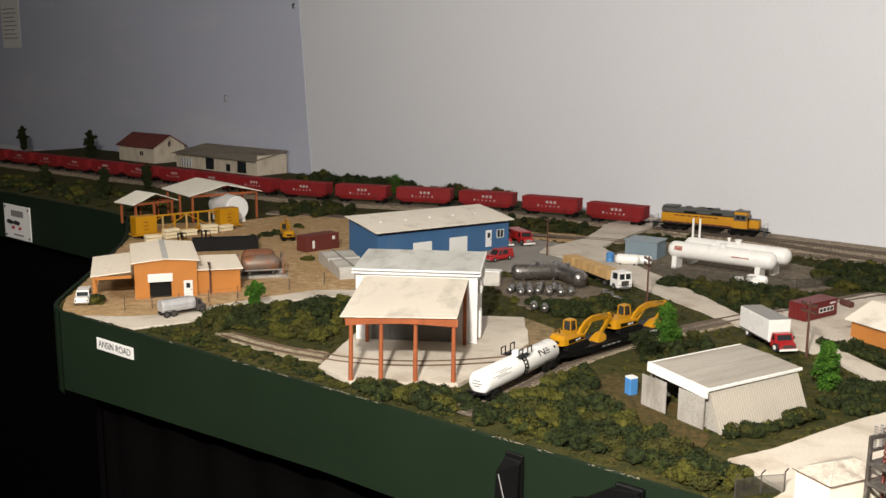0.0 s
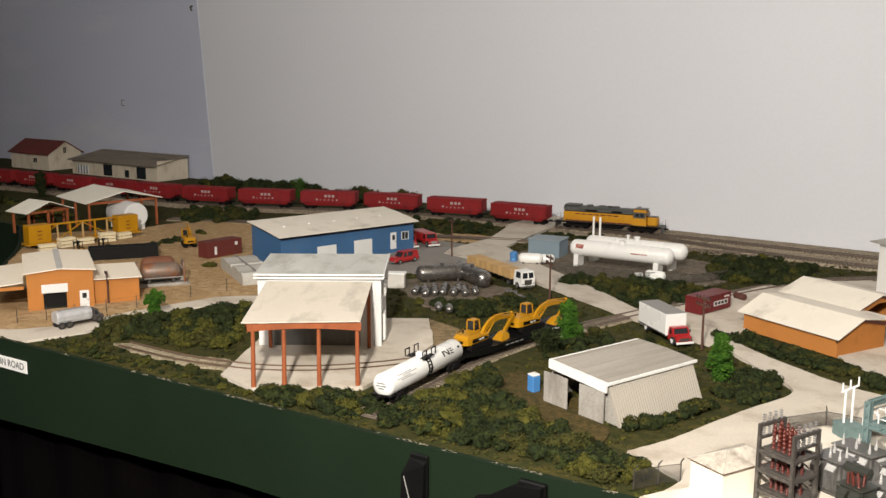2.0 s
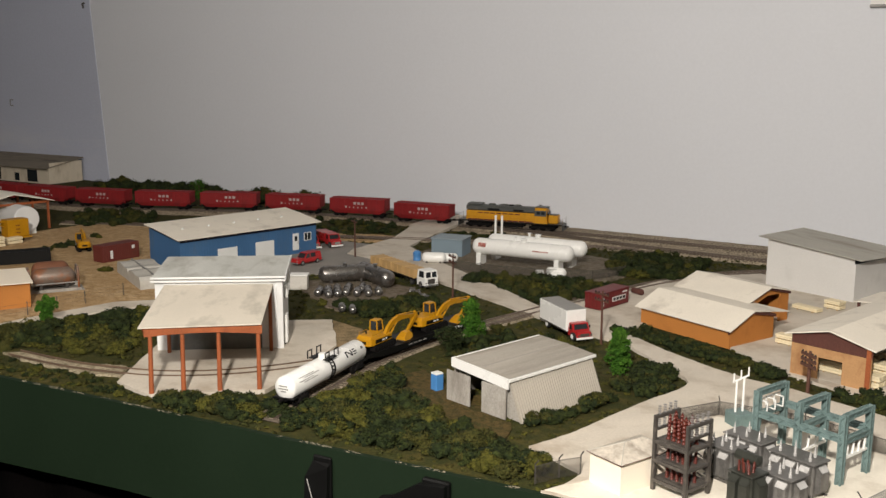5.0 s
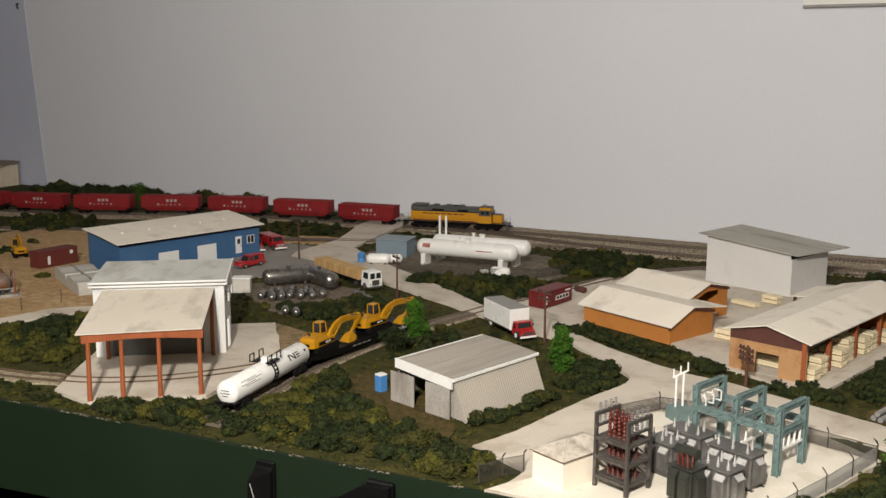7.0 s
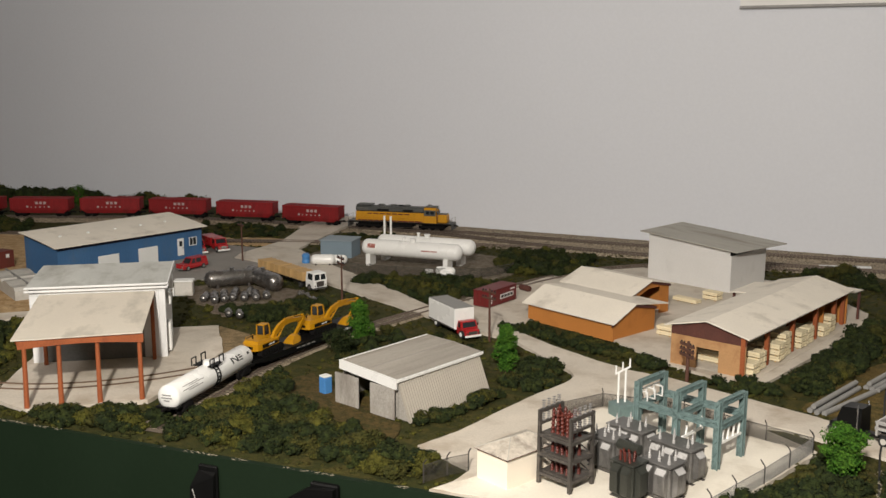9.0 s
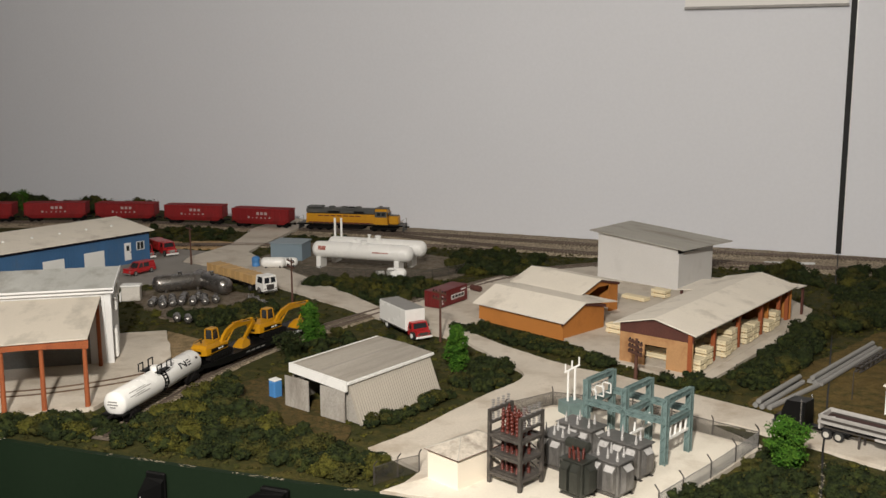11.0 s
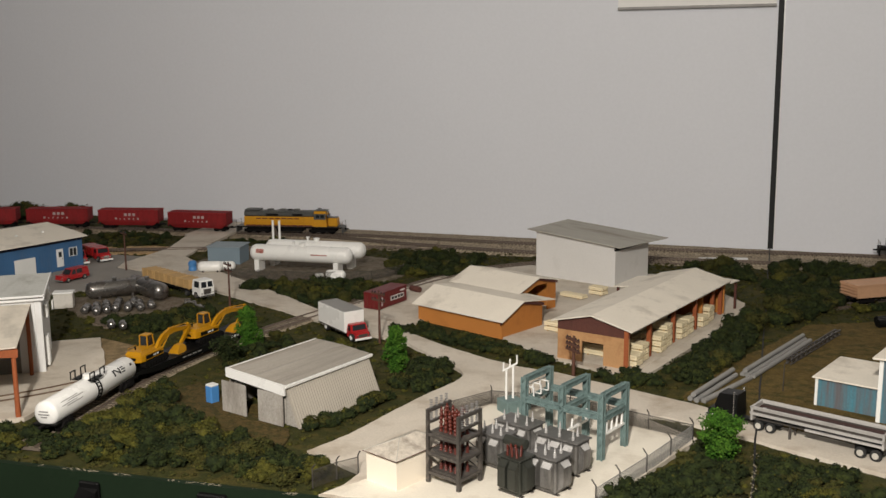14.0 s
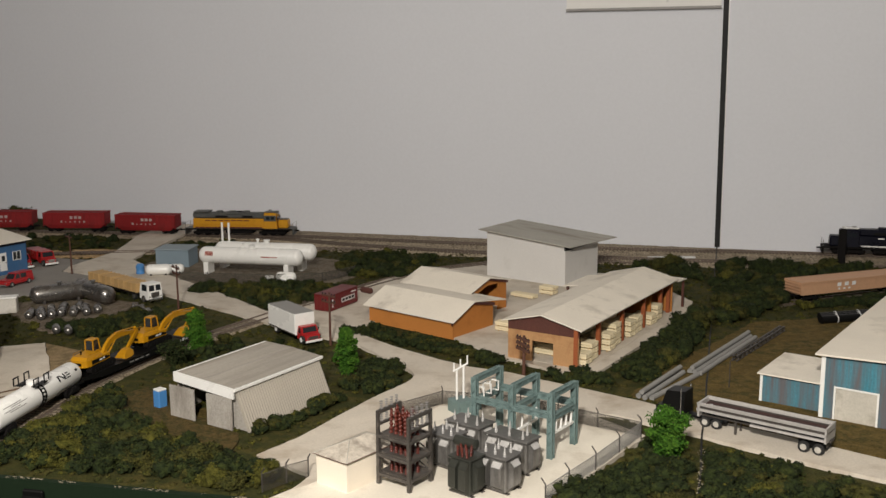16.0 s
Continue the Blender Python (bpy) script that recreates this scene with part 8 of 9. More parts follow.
part("strip", G().box(-0.042, 0.042, -0.004, 0.004, 0.0055, 0.0085, 0.0006), WHITE, b)
part("foot", G().box(-0.038, -0.034, -0.004, 0.004, 0, 0.0055).box(0.034, 0.038, -0.004, 0.004, 0, 0.0055), STEEL, b)

for x, y, t in ((-1.140, 1.041, 152), (-1.207, 1.077, 152)):
    b = thing("wrapped_bundle", x, y, t, "goods stacked under a grey tarpaulin", "bundle", "wrapped bundles in the yard")
    prof = [(-0.0375, 0), (-0.0365, 0.014), (-0.031, 0.0190), (-0.010, 0.0178), (0.012, 0.0205), (0.031, 0.0190), (0.0365, 0.013), (0.0375, 0)]
    part("cover", G().side(list(reversed(prof)), -0.030, 0.024), TARP, b)
    part("strap", G().box(-0.0380, 0.0380, -0.0008, 0.0008, 0.0, 0.0212), PIPE, b)
b = thing("equipment_box", -0.926, 1.139, 30, "white equipment cabinet with a lid", "cabinet")
b.scale = (1.45, 1.2, 1.05)
part("body", G().box(-0.009, 0.009, -0.007, 0.007, 0, 0.0200, 0.0006), surf("stained_white_box", (0.58, 0.55, 0.50), 0.7, var=0.15, scale=60, stain=(0.36, 0.33, 0.28), amount=0.4, stain_scale=90), b)
part("lid", G().box(-0.0098, 0.0098, -0.0078, 0.0078, 0.0201, 0.0225, 0.0006), GLOSS, b)
part("leg", G().box(-0.011, -0.0095, -0.007, 0.007, 0, 0.012), GLOSS, b)


# ---- open shelters and machinery on the far lot ----
def shelter(x, y, turn, w, d, eave, ridge, label, along_x):
    b = thing("open_shelter", x, y, turn, label, "shelter", "open shelters")
    gable_roof(b, w, d, eave, ridge, 0.006, 0.0014, surf("shelter_roof", (0.84, 0.80, 0.70), 0.8, var=0.05, stain=(0.60, 0.55, 0.46), amount=0.2), along_x, "cream-white roof sheet")
    for px in (-w + 0.004, -w / 2, -0.004):
        for py in (0.004, d - 0.004):
            part("post", G().box(px - 0.002, px + 0.002, py - 0.002, py + 0.002, 0, eave - 0.001), TIMBER, b)
    part("eave_beam", G().box(-w, 0, 0.002, 0.005, eave - 0.006, eave - 0.0015), TIMBER, b)
    part("end_beam", G().box(-0.005, -0.002, 0.005, d - 0.005, eave - 0.006, eave - 0.0015), TIMBER, b)
    part("back_beam", G().box(-w, 0, d - 0.005, d - 0.002, eave - 0.006, eave - 0.0015), TIMBER, b)
    return b


shelter(-1.742, 1.153, -12, 0.150, 0.152, 0.0600, 0.0775, "open timber shelter with a cream-white gable roof", True)
shelter(-1.800, 1.150, 92, 0.095, 0.060, 0.0470, 0.0640, "small open timber shelter with a cream-white gable roof", False)

b = thing("beam_car", -1.648, 1.078, 82, "yellow centre-beam railcar frame stripped of its load", "railcar")
for s in (-1, 1):
    a, c = sorted((s * 0.066, s * 0.108))
    part("end_housing", G().box(a, c, -0.0130, 0.0130, 0.0106, 0.0440, 0.0010), YELLOW, b, "tall yellow end housing")
    for i in range(3):
        part("mark", G().box(a + 0.016, a + 0.024, -0.0134, -0.0130, 0.018 + i * 0.007, 0.0195 + i * 0.007), OXIDE, b)
    bogie(b, s * 0.085)
part("deck", G().box(-0.112, 0.112, -0.0150, 0.0150, 0.0080, 0.0105), YELLOW, b)
part("top_chord", G().box(-0.110, 0.110, -0.002, 0.002, 0.0395, 0.0425), YELLOW, b)
for i in range(9):
    x = -0.098 + i * 0.0245
    part("upright", G().box(x - 0.0014, x + 0.0014, -0.0014, 0.0014, 0.0105, 0.0395), YELLOW if i % 2 else CRATE, b)
part("brace", G().rod((-0.098, 0, 0.012), (-0.0495, 0, 0.039), 0.0011, n=6).rod((0.098, 0, 0.012), (0.0495, 0, 0.039), 0.0011, n=6).rod((-0.0495, 0, 0.012), (0, 0, 0.039), 0.0011, n=6).rod((0.0495, 0, 0.012), (0, 0, 0.039), 0.0011, n=6), YELLOW, b)
for i in range(5):
    lumber_stack(pose(-1.617 + random.uniform(-0.006, 0.006), 0.985 + i * 0.040, 0.0009, 0, 0, 80 + random.uniform(-10, 10)), 0.030, 0.016, 2 + i % 2, 0.0060)

b = thing("scrap_gondola", -1.455, 1.030, 56, "low black steel gondola full of scrap", "gondola")
part("side", G().box(-0.058, 0.058, -0.0145, -0.0130, 0.0010, 0.0220).box(-0.058, 0.058, 0.0130, 0.0145, 0.0010, 0.0220), BLACK, b)
part("end", G().box(-0.058, -0.0565, -0.013, 0.013, 0.0010, 0.0220).box(0.0565, 0.058, -0.013, 0.013, 0.0010, 0.0220), BLACK, b)
part("floor_plate", G().box(-0.057, 0.057, -0.0135, 0.0135, 0, 0.0150), GRIME, b)
for i in range(10):
    x = -0.052 + i * 0.0115
    part("stake", G().box(x - 0.0006, x + 0.0006, -0.0152, -0.0145, 0.001, 0.0220), BLACK, b)


def forklift(x, y, turn):
    b = thing("forklift", x, y, turn, "small yellow and black forklift truck", "forklift", "forklifts", z=0.0009)
    part("body", G().box(-0.011, 0.007, -0.0060, 0.0060, 0.0025, 0.0100, 0.0014), YELLOW, b)
    part("counterweight", G().box(-0.0135, -0.0095, -0.0058, 0.0058, 0.0035, 0.0110, 0.0015), BLACK, b)
    part("overhead_guard", G().box(-0.007, 0.006, -0.0055, 0.0055, 0.0212, 0.0222).box(-0.0068, -0.0058, -0.0053, -0.0043, 0.010, 0.0212).box(-0.0068, -0.0058, 0.0043, 0.0053, 0.010, 0.0212).box(0.005, 0.006, -0.0053, -0.0043, 0.010, 0.0212).box(0.005, 0.006, 0.0043, 0.0053, 0.010, 0.0212), BLACK, b)
    part("mast", G().box(0.0078, 0.0090, -0.0048, -0.0036, 0.001, 0.0255).box(0.0078, 0.0090, 0.0036, 0.0048, 0.001, 0.0255), BLACK, b)
    part("fork", G().box(0.009, 0.020, -0.0040, -0.0030, 0.0012, 0.0018).box(0.009, 0.020, 0.0030, 0.0040, 0.0012, 0.0018), STEEL, b)
    for xx in (-0.008, 0.005):
        for s in (-1, 1):
            wheel(b, xx, s * 0.0058, 0.0032, 0.0026, BLACK)


forklift(-1.545, 1.000, -60)
forklift(-1.535, 1.045, -70)
digger = excavator(pose(-1.455, 1.172, 0.0009, 0, 0, 148), "yellow crawler excavator standing on the sand yard")
digger["group"] = "excavators in the yard"

# ---- houses at the painted sky ----
DULLCREAM = surf("weathered_cream_wall", (0.66, 0.58, 0.46), 0.8, var=0.14, scale=25, fine=500, stain=(0.42, 0.35, 0.26), amount=0.5, stain_scale=25, stretch=(1, 1, 0.4))
b = thing("red_roof_house", -2.874, 1.767, 2, "cream two-storey house with a red roof before the painted sky", "house")
W, D, E, R = 0.205, 0.120, 0.0560, 0.0920
part("front_wall", G().box(-W, 0, 0, 0.003, 0, E), DULLCREAM, b)
g = G()
prof = [(0.003, 0), (D, 0), (D, E), (D / 2, R - 0.001), (0.003, E)]
g.put([(-0.003, yy, zz) for yy, zz in prof] + [(0, yy, zz) for yy, zz in prof], [(4, 3, 2, 1, 0), (5, 6, 7, 8, 9)] + [(i, (i + 1) % 5, 5 + (i + 1) % 5, 5 + i) for i in range(5)])
part("gable_wall", g, DULLCREAM, b)
part("rear_wall", G().box(-W, -0.003, D - 0.003, D, 0, E), DULLCREAM, b)
part("side_wall", G().box(-W, -W + 0.003, 0.003, D - 0.003, 0, E), DULLCREAM, b)
gable_roof(b, W, D, E, R, 0.008, 0.002, surf("red_roof_tiles", (0.155, 0.032, 0.024), 0.85, var=0.3, stain=(0.085, 0.035, 0.03), amount=0.5, stain_scale=30), True, "dark red roof")
windowed(b, 0.0002, D / 2, 0.062, 0.010, 0.018, "r", DULLCREAM)
windowed(b, -0.07, -0.0002, 0.030, 0.022, 0.014, "f", DULLCREAM)
b = thing("long_depot", -2.350, 1.785, 2, "long low cream depot with a dark flat-pitched roof", "depot")
W, D, E = 0.40, 0.115, 0.0470
part("front_wall", G().box(-W, 0, 0, 0.003, 0, E), DULLCREAM, b)
part("gable_wall", G().box(-0.003, 0, 0.003, D, 0, E + 0.012), DULLCREAM, b)
part("rear_wall", G().box(-W, -0.003, D - 0.003, D, 0, E + 0.012), DULLCREAM, b)
part("side_wall", G().box(-W, -W + 0.003, 0.003, D - 0.003, 0, E), DULLCREAM, b)
part("roof", G().slab((-W - 0.006, -0.014, E - 0.002), (0.004, -0.014, E - 0.002), (0.004, D + 0.004, E + 0.021), (-W - 0.006, D + 0.004, E + 0.021), 0.002), surf("brown_slate", (0.24, 0.205, 0.155), 0.85, var=0.25, scale=30, stain=(0.12, 0.10, 0.08), amount=0.5, stain_scale=18, stretch=(0.4, 1.5, 1)), b, "dark brown-grey roof")
# doorways have no depth: dark panels give their inner shade
for x, w, h, m in ((-0.345, 0.055, 0.026, WHITE), (-0.225, 0.040, 0.034, GLASS), (-0.135, 0.018, 0.022, GLASS), (-0.070, 0.040, 0.034, GLASS)):
    part("opening", G().box(x - w / 2, x + w / 2, -0.0014, 0.0, 0.004, 0.004 + h), m, b, "dark panel for a doorway's shaded inside" if m is GLASS else "white windows")
for k in range(4):
    part("window_bar", G().box(-0.368 + k * 0.014, -0.3655 + k * 0.014, -0.0022, -0.0014, 0.004, 0.030), GLASS, b)

# ---- things on wall and fascia ----
b = thing("joint_strip", 0, 1.9196, 0, "black strip over the joint of two backdrop panels", "strip")
part("strip", G().put([(0.0195, -0.0016, -0.002), (0.0290, -0.0016, -0.002), (0.0215, -0.0016, 1.45), (0.0110, -0.0016, 1.45), (0.0195, 0, -0.002), (0.0290, 0, -0.002), (0.0215, 0, 1.45), (0.0110, 0, 1.45)], [(0, 1, 2, 3), (0, 3, 7, 4), (1, 5, 6, 2)]), INK, b)
part("bright_edge", G().put([(0.0294, -0.0008, 0.0), (0.0304, -0.0008, 0.0), (0.0229, -0.0008, 1.45), (0.0219, -0.0008, 1.45)], [(0, 1, 2, 3)]), GLOSS, b)
b = thing("ground_joint", 0.024, 0, 0, "dark joint between two layout modules", "joint")
g = G()
for i in range(90):
    y0 = 0.70 + i * 0.0136
    xx = 0.0035 * noise.noise((0, y0 * 14, 2)) * 0.4
    g.v += [(-0.0009 + xx, y0, 0.0026 if 0.85 < y0 < 0.96 else 0.0012), (0.0009 + xx, y0, 0.0026 if 0.85 < y0 < 0.96 else 0.0012)]
    if i:
        g.f.append((2 * i - 2, 2 * i - 1, 2 * i + 1, 2 * i))
part("gap", g, INK, b)
b = thing("wall_paper_sheet", -0.1275, 1.9196, 0, "blank white paper sheet pinned high on the wall", "paper")
part("sheet", G().box(-0.1405, 0.1405, -0.0065, -0.0008, 0.4415, 0.656), PAPER, b)
# grey of this rod imitates the shade along the sheet's lower edge
part("edge_strip", G().rod((-0.1410, -0.0068, 0.4395), (0.1410, -0.0068, 0.4395), 0.0028, n=10), surf("shade_grey_edge", (0.34, 0.33, 0.32), 0.8), b, "grey strip standing for the sheet's shaded lower edge")
part("pin", G().lathe((0.045, -0.0065, 0.4520), (0.045, -0.0080, 0.4520), [(0, 0.0022), (1, 0.0018)], 10), ROSE, b)
b = thing("notice_sheet", -4.16, 1.9185, 0, "white printed notice pinned to the sky backdrop", "notice")
part("sheet", G().box(-0.09, 0.075, -0.0016, -0.0006, 0.382, 0.60), PAPER, b)
for i in range(8):
    part("print_line", G().box(-0.075, 0.05 - 0.012 * (i % 3), -0.0018, -0.0016, 0.42 + i * 0.017, 0.4235 + i * 0.017), PIPE, b)
b = thing("hook_mark", -2.326, 1.9185, 0, "small dark screw hook in the backdrop", "hook")
part("hook", G().rod((0, 0, 0.500), (0.002, -0.008, 0.497), 0.003, n=6).rod((0.002, -0.008, 0.497), (0.006, -0.008, 0.486), 0.0025, n=6), STEEL, b)
b = thing("pencil_mark", -2.680, 1.9183, 0, "faint grey pencil mark on the sky backdrop", "mark")
part("stroke", G().box(-0.008, 0.008, -0.0006, 0, 0.222, 0.225).box(-0.008, -0.005, -0.0006, 0, 0.208, 0.222).box(-0.008, 0.008, -0.0006, 0, 0.205, 0.208), PIPE, b)

b = thing("station_sign", 0, 0, 0, "white printed name sign on the green fascia", "sign")
SX, SZ = (-1.119, -0.0275)
b.matrix_world = pose(SX, FRONT(SX) - 0.0002, SZ, 0, 0, math.degrees(math.atan(0.062)))
part("plate", G().box(-0.0400, 0.0400, -0.0016, -0.0002, -0.0078, 0.0078, 0.0003), PAPER, b)
cu = bpy.data.curves.new("sign_text", "FONT")
cu.body, cu.size, cu.align_x, cu.align_y, cu.extrude = "ANSIN ROAD", 0.0125, "CENTER", "CENTER", 0.0001
to = bpy.data.objects.new("sign_text_curve", cu)
scene.collection.objects.link(to)
bpy.context.view_layer.update()
me = bpy.data.meshes.new_from_object(to)
bpy.data.objects.remove(to)
me.materials.append(INK)
tx = new("sign_text", me)
tx.parent = b
tx.matrix_local = pose(0, -0.0018, 0, 90, 0, 0)
tx.data.transform(Matrix.Diagonal((0.93, 1.0, 1.0, 1.0)))

b = thing("control_board", -2.438, 1.1055, 1, "white switch panel with toggles and red lamps on the fascia", "control panel", z=-0.070)
part("plate", G().box(-0.068, 0.068, -0.0040, -0.0010, -0.043, 0.043, 0.0006), PAPER, b)
part("diagram", G().box(-0.030, 0.034, -0.0044, -0.0040, 0.014, 0.030), PIPE, b, "grey track diagram")
for x in (-0.025, 0.010):
    t = part("toggle", G().rod((x, -0.004, -0.002), (x, -0.016, 0.004), 0.0045, n=10), INK, b, "black toggle")
    part("lamp", G().rod((x + 0.006, -0.004, -0.014), (x + 0.006, -0.008, -0.014), 0.0040, n=10), RED, t, "small red lamp")
for x in (-0.060, 0.060):
    for z in (-0.036, 0.036):
        part("screw", G().rod((x, -0.004, z), (x, -0.0052, z), 0.0030, n=8), INK, b)
part("caption", G().box(-0.020, 0.030, -0.0044, -0.0040, -0.034, -0.030), PIPE, b)

# black brackets that hook over the fascia
b = thing("hook_bracket", -0.5035, FRONT(-0.5035) - 0.001, 3, "upright black plastic bracket on the fascia", "bracket")
part("back_plate", G().box(-0.0095, 0.0095, -0.004, 0.000, -0.110, -0.006, 0.0012), BLACK, b)
part("arm", G().put([(-0.0145, -0.012, -0.110), (0.0085, -0.012, -0.110), (0.0090, -0.004, -0.011), (-0.0090, -0.004, -0.011), (-0.0145, -0.015, -0.110), (0.0085, -0.015, -0.110), (0.0088, -0.0075, -0.0135), (-0.0145, -0.0095, -0.0255)], [(0, 1, 2, 3), (7, 6, 5, 4), (3, 2, 6, 7), (0, 3, 7, 4), (1, 5, 6, 2)]), BLACK, b)
part("wire", G().rod((-0.0105, -0.0115, -0.026), (0.001, -0.0165, -0.050), 0.0005, n=6), PIPE, b, "thin bright wire")
b = thing("hook_bracket", -0.388, FRONT(-0.388) - 0.001, 3, "low black plastic cradle on the fascia", "bracket")
part("back_plate", G().box(-0.014, 0.0115, -0.006, 0.000, -0.110, -0.004, 0.0012), BLACK, b)
prof = [(-0.052, -0.110), (0.011, -0.110), (0.0105, -0.0052), (-0.015, -0.0078), (-0.026, -0.0150), (-0.040, -0.0240), (-0.052, -0.0270)]
part("curved_arm", G().side(prof, -0.012, -0.0065), BLACK, b)
part("stud", G().rod((0.003, -0.012, -0.019), (0.003, -0.0145, -0.019), 0.0012, n=8), CHROME, b)


# ---- plants ----
def ico(sub):
    bm = bmesh.new()
    bmesh.ops.create_icosphere(bm, subdivisions=sub, radius=1.0)
    v = np.array([p.co[:] for p in bm.verts])
    f = np.array([[q.index for q in t.verts] for t in bm.faces])
    bm.free()
    return v, f


def lumps(sub, count, rough, seed):
    """Ragged foam lumps of unit size."""
    v, f = ico(sub)
    out = []
    for k in range(count):
        r = np.array([1.0 + rough * (0.55 * noise.noise((p[0] * 1.6 + k * 7 + seed, p[1] * 1.6, p[2] * 1.6)) + 0.5 * noise.noise((p[0] * 4.2, p[1] * 4.2 + k * 3 + seed, p[2] * 4.2)) + 0.42 * noise.noise((p[0] * 10, p[1] * 10, p[2] * 10 + k + seed))) for p in v])
        out.append(v * r[:, None])
    return out, f


SMALL, SMALLF = lumps(1, 6, 0.8, 50)


RNG = np.random.default_rng(11)


def flakes(items, dense):
    """Small leaf flakes standing off the lumps in all directions, more of them on larger lumps."""
    per = [max(10, int(dense * (i[3] / 0.010) ** 1.6)) for i in items]
    it = np.array([i[:6] for i in items])
    k = sum(per)
    mats = np.repeat(np.array([i[6] for i in items]), per)
    mats = np.where(RNG.random(k) < 0.05, RNG.integers(0, 3, k), mats)
    d = RNG.normal(size=(k, 3))
    d /= np.linalg.norm(d, axis=1)[:, None]
    d[:, 2] = np.where(d[:, 2] < -0.35, -d[:, 2], d[:, 2])
    c = np.repeat(it[:, :3], per, 0) + d * np.repeat(it[:, 3:6], per, 0) * RNG.uniform(0.78, 1.22, (k, 1))
    s = RNG.uniform(0.0006, 0.0017, (k, 1))
    u = d + RNG.normal(size=(k, 3)) * 0.9
    u /= np.linalg.norm(u, axis=1)[:, None]
    v = np.cross(u, RNG.normal(size=(k, 3)))
    v /= np.linalg.norm(v, axis=1)[:, None] + 1e-9
    w = np.cross(u, v)
    q = np.stack([c + v * s, c + w * s * 0.75 + u * s * 0.3, c - v * s, c - w * s * 0.75 + u * s * 0.3], 1).reshape(-1, 3)
    f = np.arange(k * 4).reshape(-1, 4)
    f = np.concatenate([f[:, (0, 1, 2)], f[:, (0, 2, 3)]])
    return q, f, np.concatenate([mats, mats])


def scatter(name, items, protos, faces, materials, label, category, per=0):
    """items: x, y, z, sx, sy, sz, material index; all joined into one mesh."""
    V, F, M = [], [], []
    n = len(protos[0])
    for i, (x, y, z, sx, sy, sz, mi) in enumerate(items):
        a = random.uniform(0, 6.28)
        p = protos[random.randrange(len(protos))]
        c, s = math.cos(a), math.sin(a)
        q = np.stack([(p[:, 0] * c - p[:, 1] * s) * sx + x, (p[:, 0] * s + p[:, 1] * c) * sy + y, p[:, 2] * sz + z], 1)
        V.append(q)
        F.append(faces + i * n)
        M.append(np.full(len(faces), mi))
    if per:
        q, f, mm = flakes(items, per)
        F.append(f + len(items) * n)
        V.append(q)
        M.append(mm)
    V, F, M = np.concatenate(V), np.concatenate(F), np.concatenate(M)
    me = bpy.data.meshes.new(name)
    me.vertices.add(len(V))
    me.vertices.foreach_set("co", V.astype(np.float32).ravel())
    me.loops.add(F.size)
    me.loops.foreach_set("vertex_index", F.astype(np.int32).ravel())
    me.polygons.add(len(F))
    me.polygons.foreach_set("loop_start", np.arange(0, F.size, 3, dtype=np.int32))
    for m in materials:
        me.materials.append(m)
    me.polygons.foreach_set("material_index", M.astype(np.int32))
    me.update(calc_edges=True)
    me.validate()
    return tagged(new(name, me), label, category, kind="stuff")


def thicket(name, poly, count, r0, r1, label, olive=0.2, rise=0.9, dense=150):
    """Foam bushes: each a low heap of ragged lumps of one hue, bushes of different size and colour side by side."""
    xs_, ys_ = [p[0] for p in poly], [p[1] for p in poly]
    items, tries, made = [], 0, 0
    while made < count and tries < count * 60:
        tries += 1
        x, y = random.uniform(min(xs_), max(xs_)), random.uniform(min(ys_), max(ys_))
        if not inside(x, y, poly) or abs(x - 0.024) < 0.009:
            continue
        made += 1
        r = r0 + (r1 - r0) * random.random() ** 1.5
        u = 0.8 * noise.noise((x * 34, y * 34, 5)) + random.uniform(-0.42, 0.42)
        mi = 1 if u > 0.60 - olive * 1.3 else (2 if u > 0.30 - olive else 0)
        k = random.uniform(0.65, 1.15) * rise
        items.append((x, y, r * k * 0.45, r * 0.80, r * random.uniform(0.65, 0.95), r * k * 0.72, mi))
        for _ in range(4):
            a, q, o = random.uniform(0, 6.28), random.uniform(0.28, 0.52), random.uniform(0.35, 0.95)
            items.append((x + math.cos(a) * r * o, y + math.sin(a) * r * o, r * k * random.uniform(0.15, 1.15) * (1.15 - o * 0.5), r * q, r * q, r * q * 0.9, mi))
    return scatter(name, items, BUSHY, BUSHF, (LEAF, OLIVE, DRAB), label, "bushes", dense)


BUSHY, BUSHF = lumps(1, 10, 1.0, 130)
thicket("bushes", [(-0.665, 0.700), (-0.63, 0.715), (-0.580, 0.715), (-0.575, 0.80), (-0.572, 0.87), (-0.555, 0.86), (-0.535, 0.800), (-0.465, 0.772), (-0.375, 0.742), (-0.305, 0.718), (-0.320, 0.690), (-0.409, 0.695), (-0.504, 0.685), (-0.586, 0.676), (-0.64, 0.672)], 300, 0.0045, 0.0165, "dense dark green and olive scrub along the front edge", 0.20, 0.80, 190)
thicket("bushes", [(-0.730, 0.668), (-0.690, 0.690), (-0.640, 0.706), (-0.645, 0.676), (-0.700, 0.658)], 30, 0.006, 0.0150, "dark green scrub before the loading slab", 0.28)
thicket("bushes", [(-0.376, 0.802), (-0.358, 0.815), (-0.343, 0.880), (-0.335, 0.915), (-0.348, 0.915), (-0.362, 0.86), (-0.380, 0.812)], 26, 0.006, 0.0105, "olive and dark green bushes along the shed's flank", 0.16)
thicket("bushes", [(-0.345, 0.945), (-0.345, 1.01), (-0.33, 1.03), (-0.305, 1.015), (-0.298, 0.975), (-0.312, 0.935)], 26, 0.008, 0.0135, "dark green bushes in the bend of the road", 0.08)
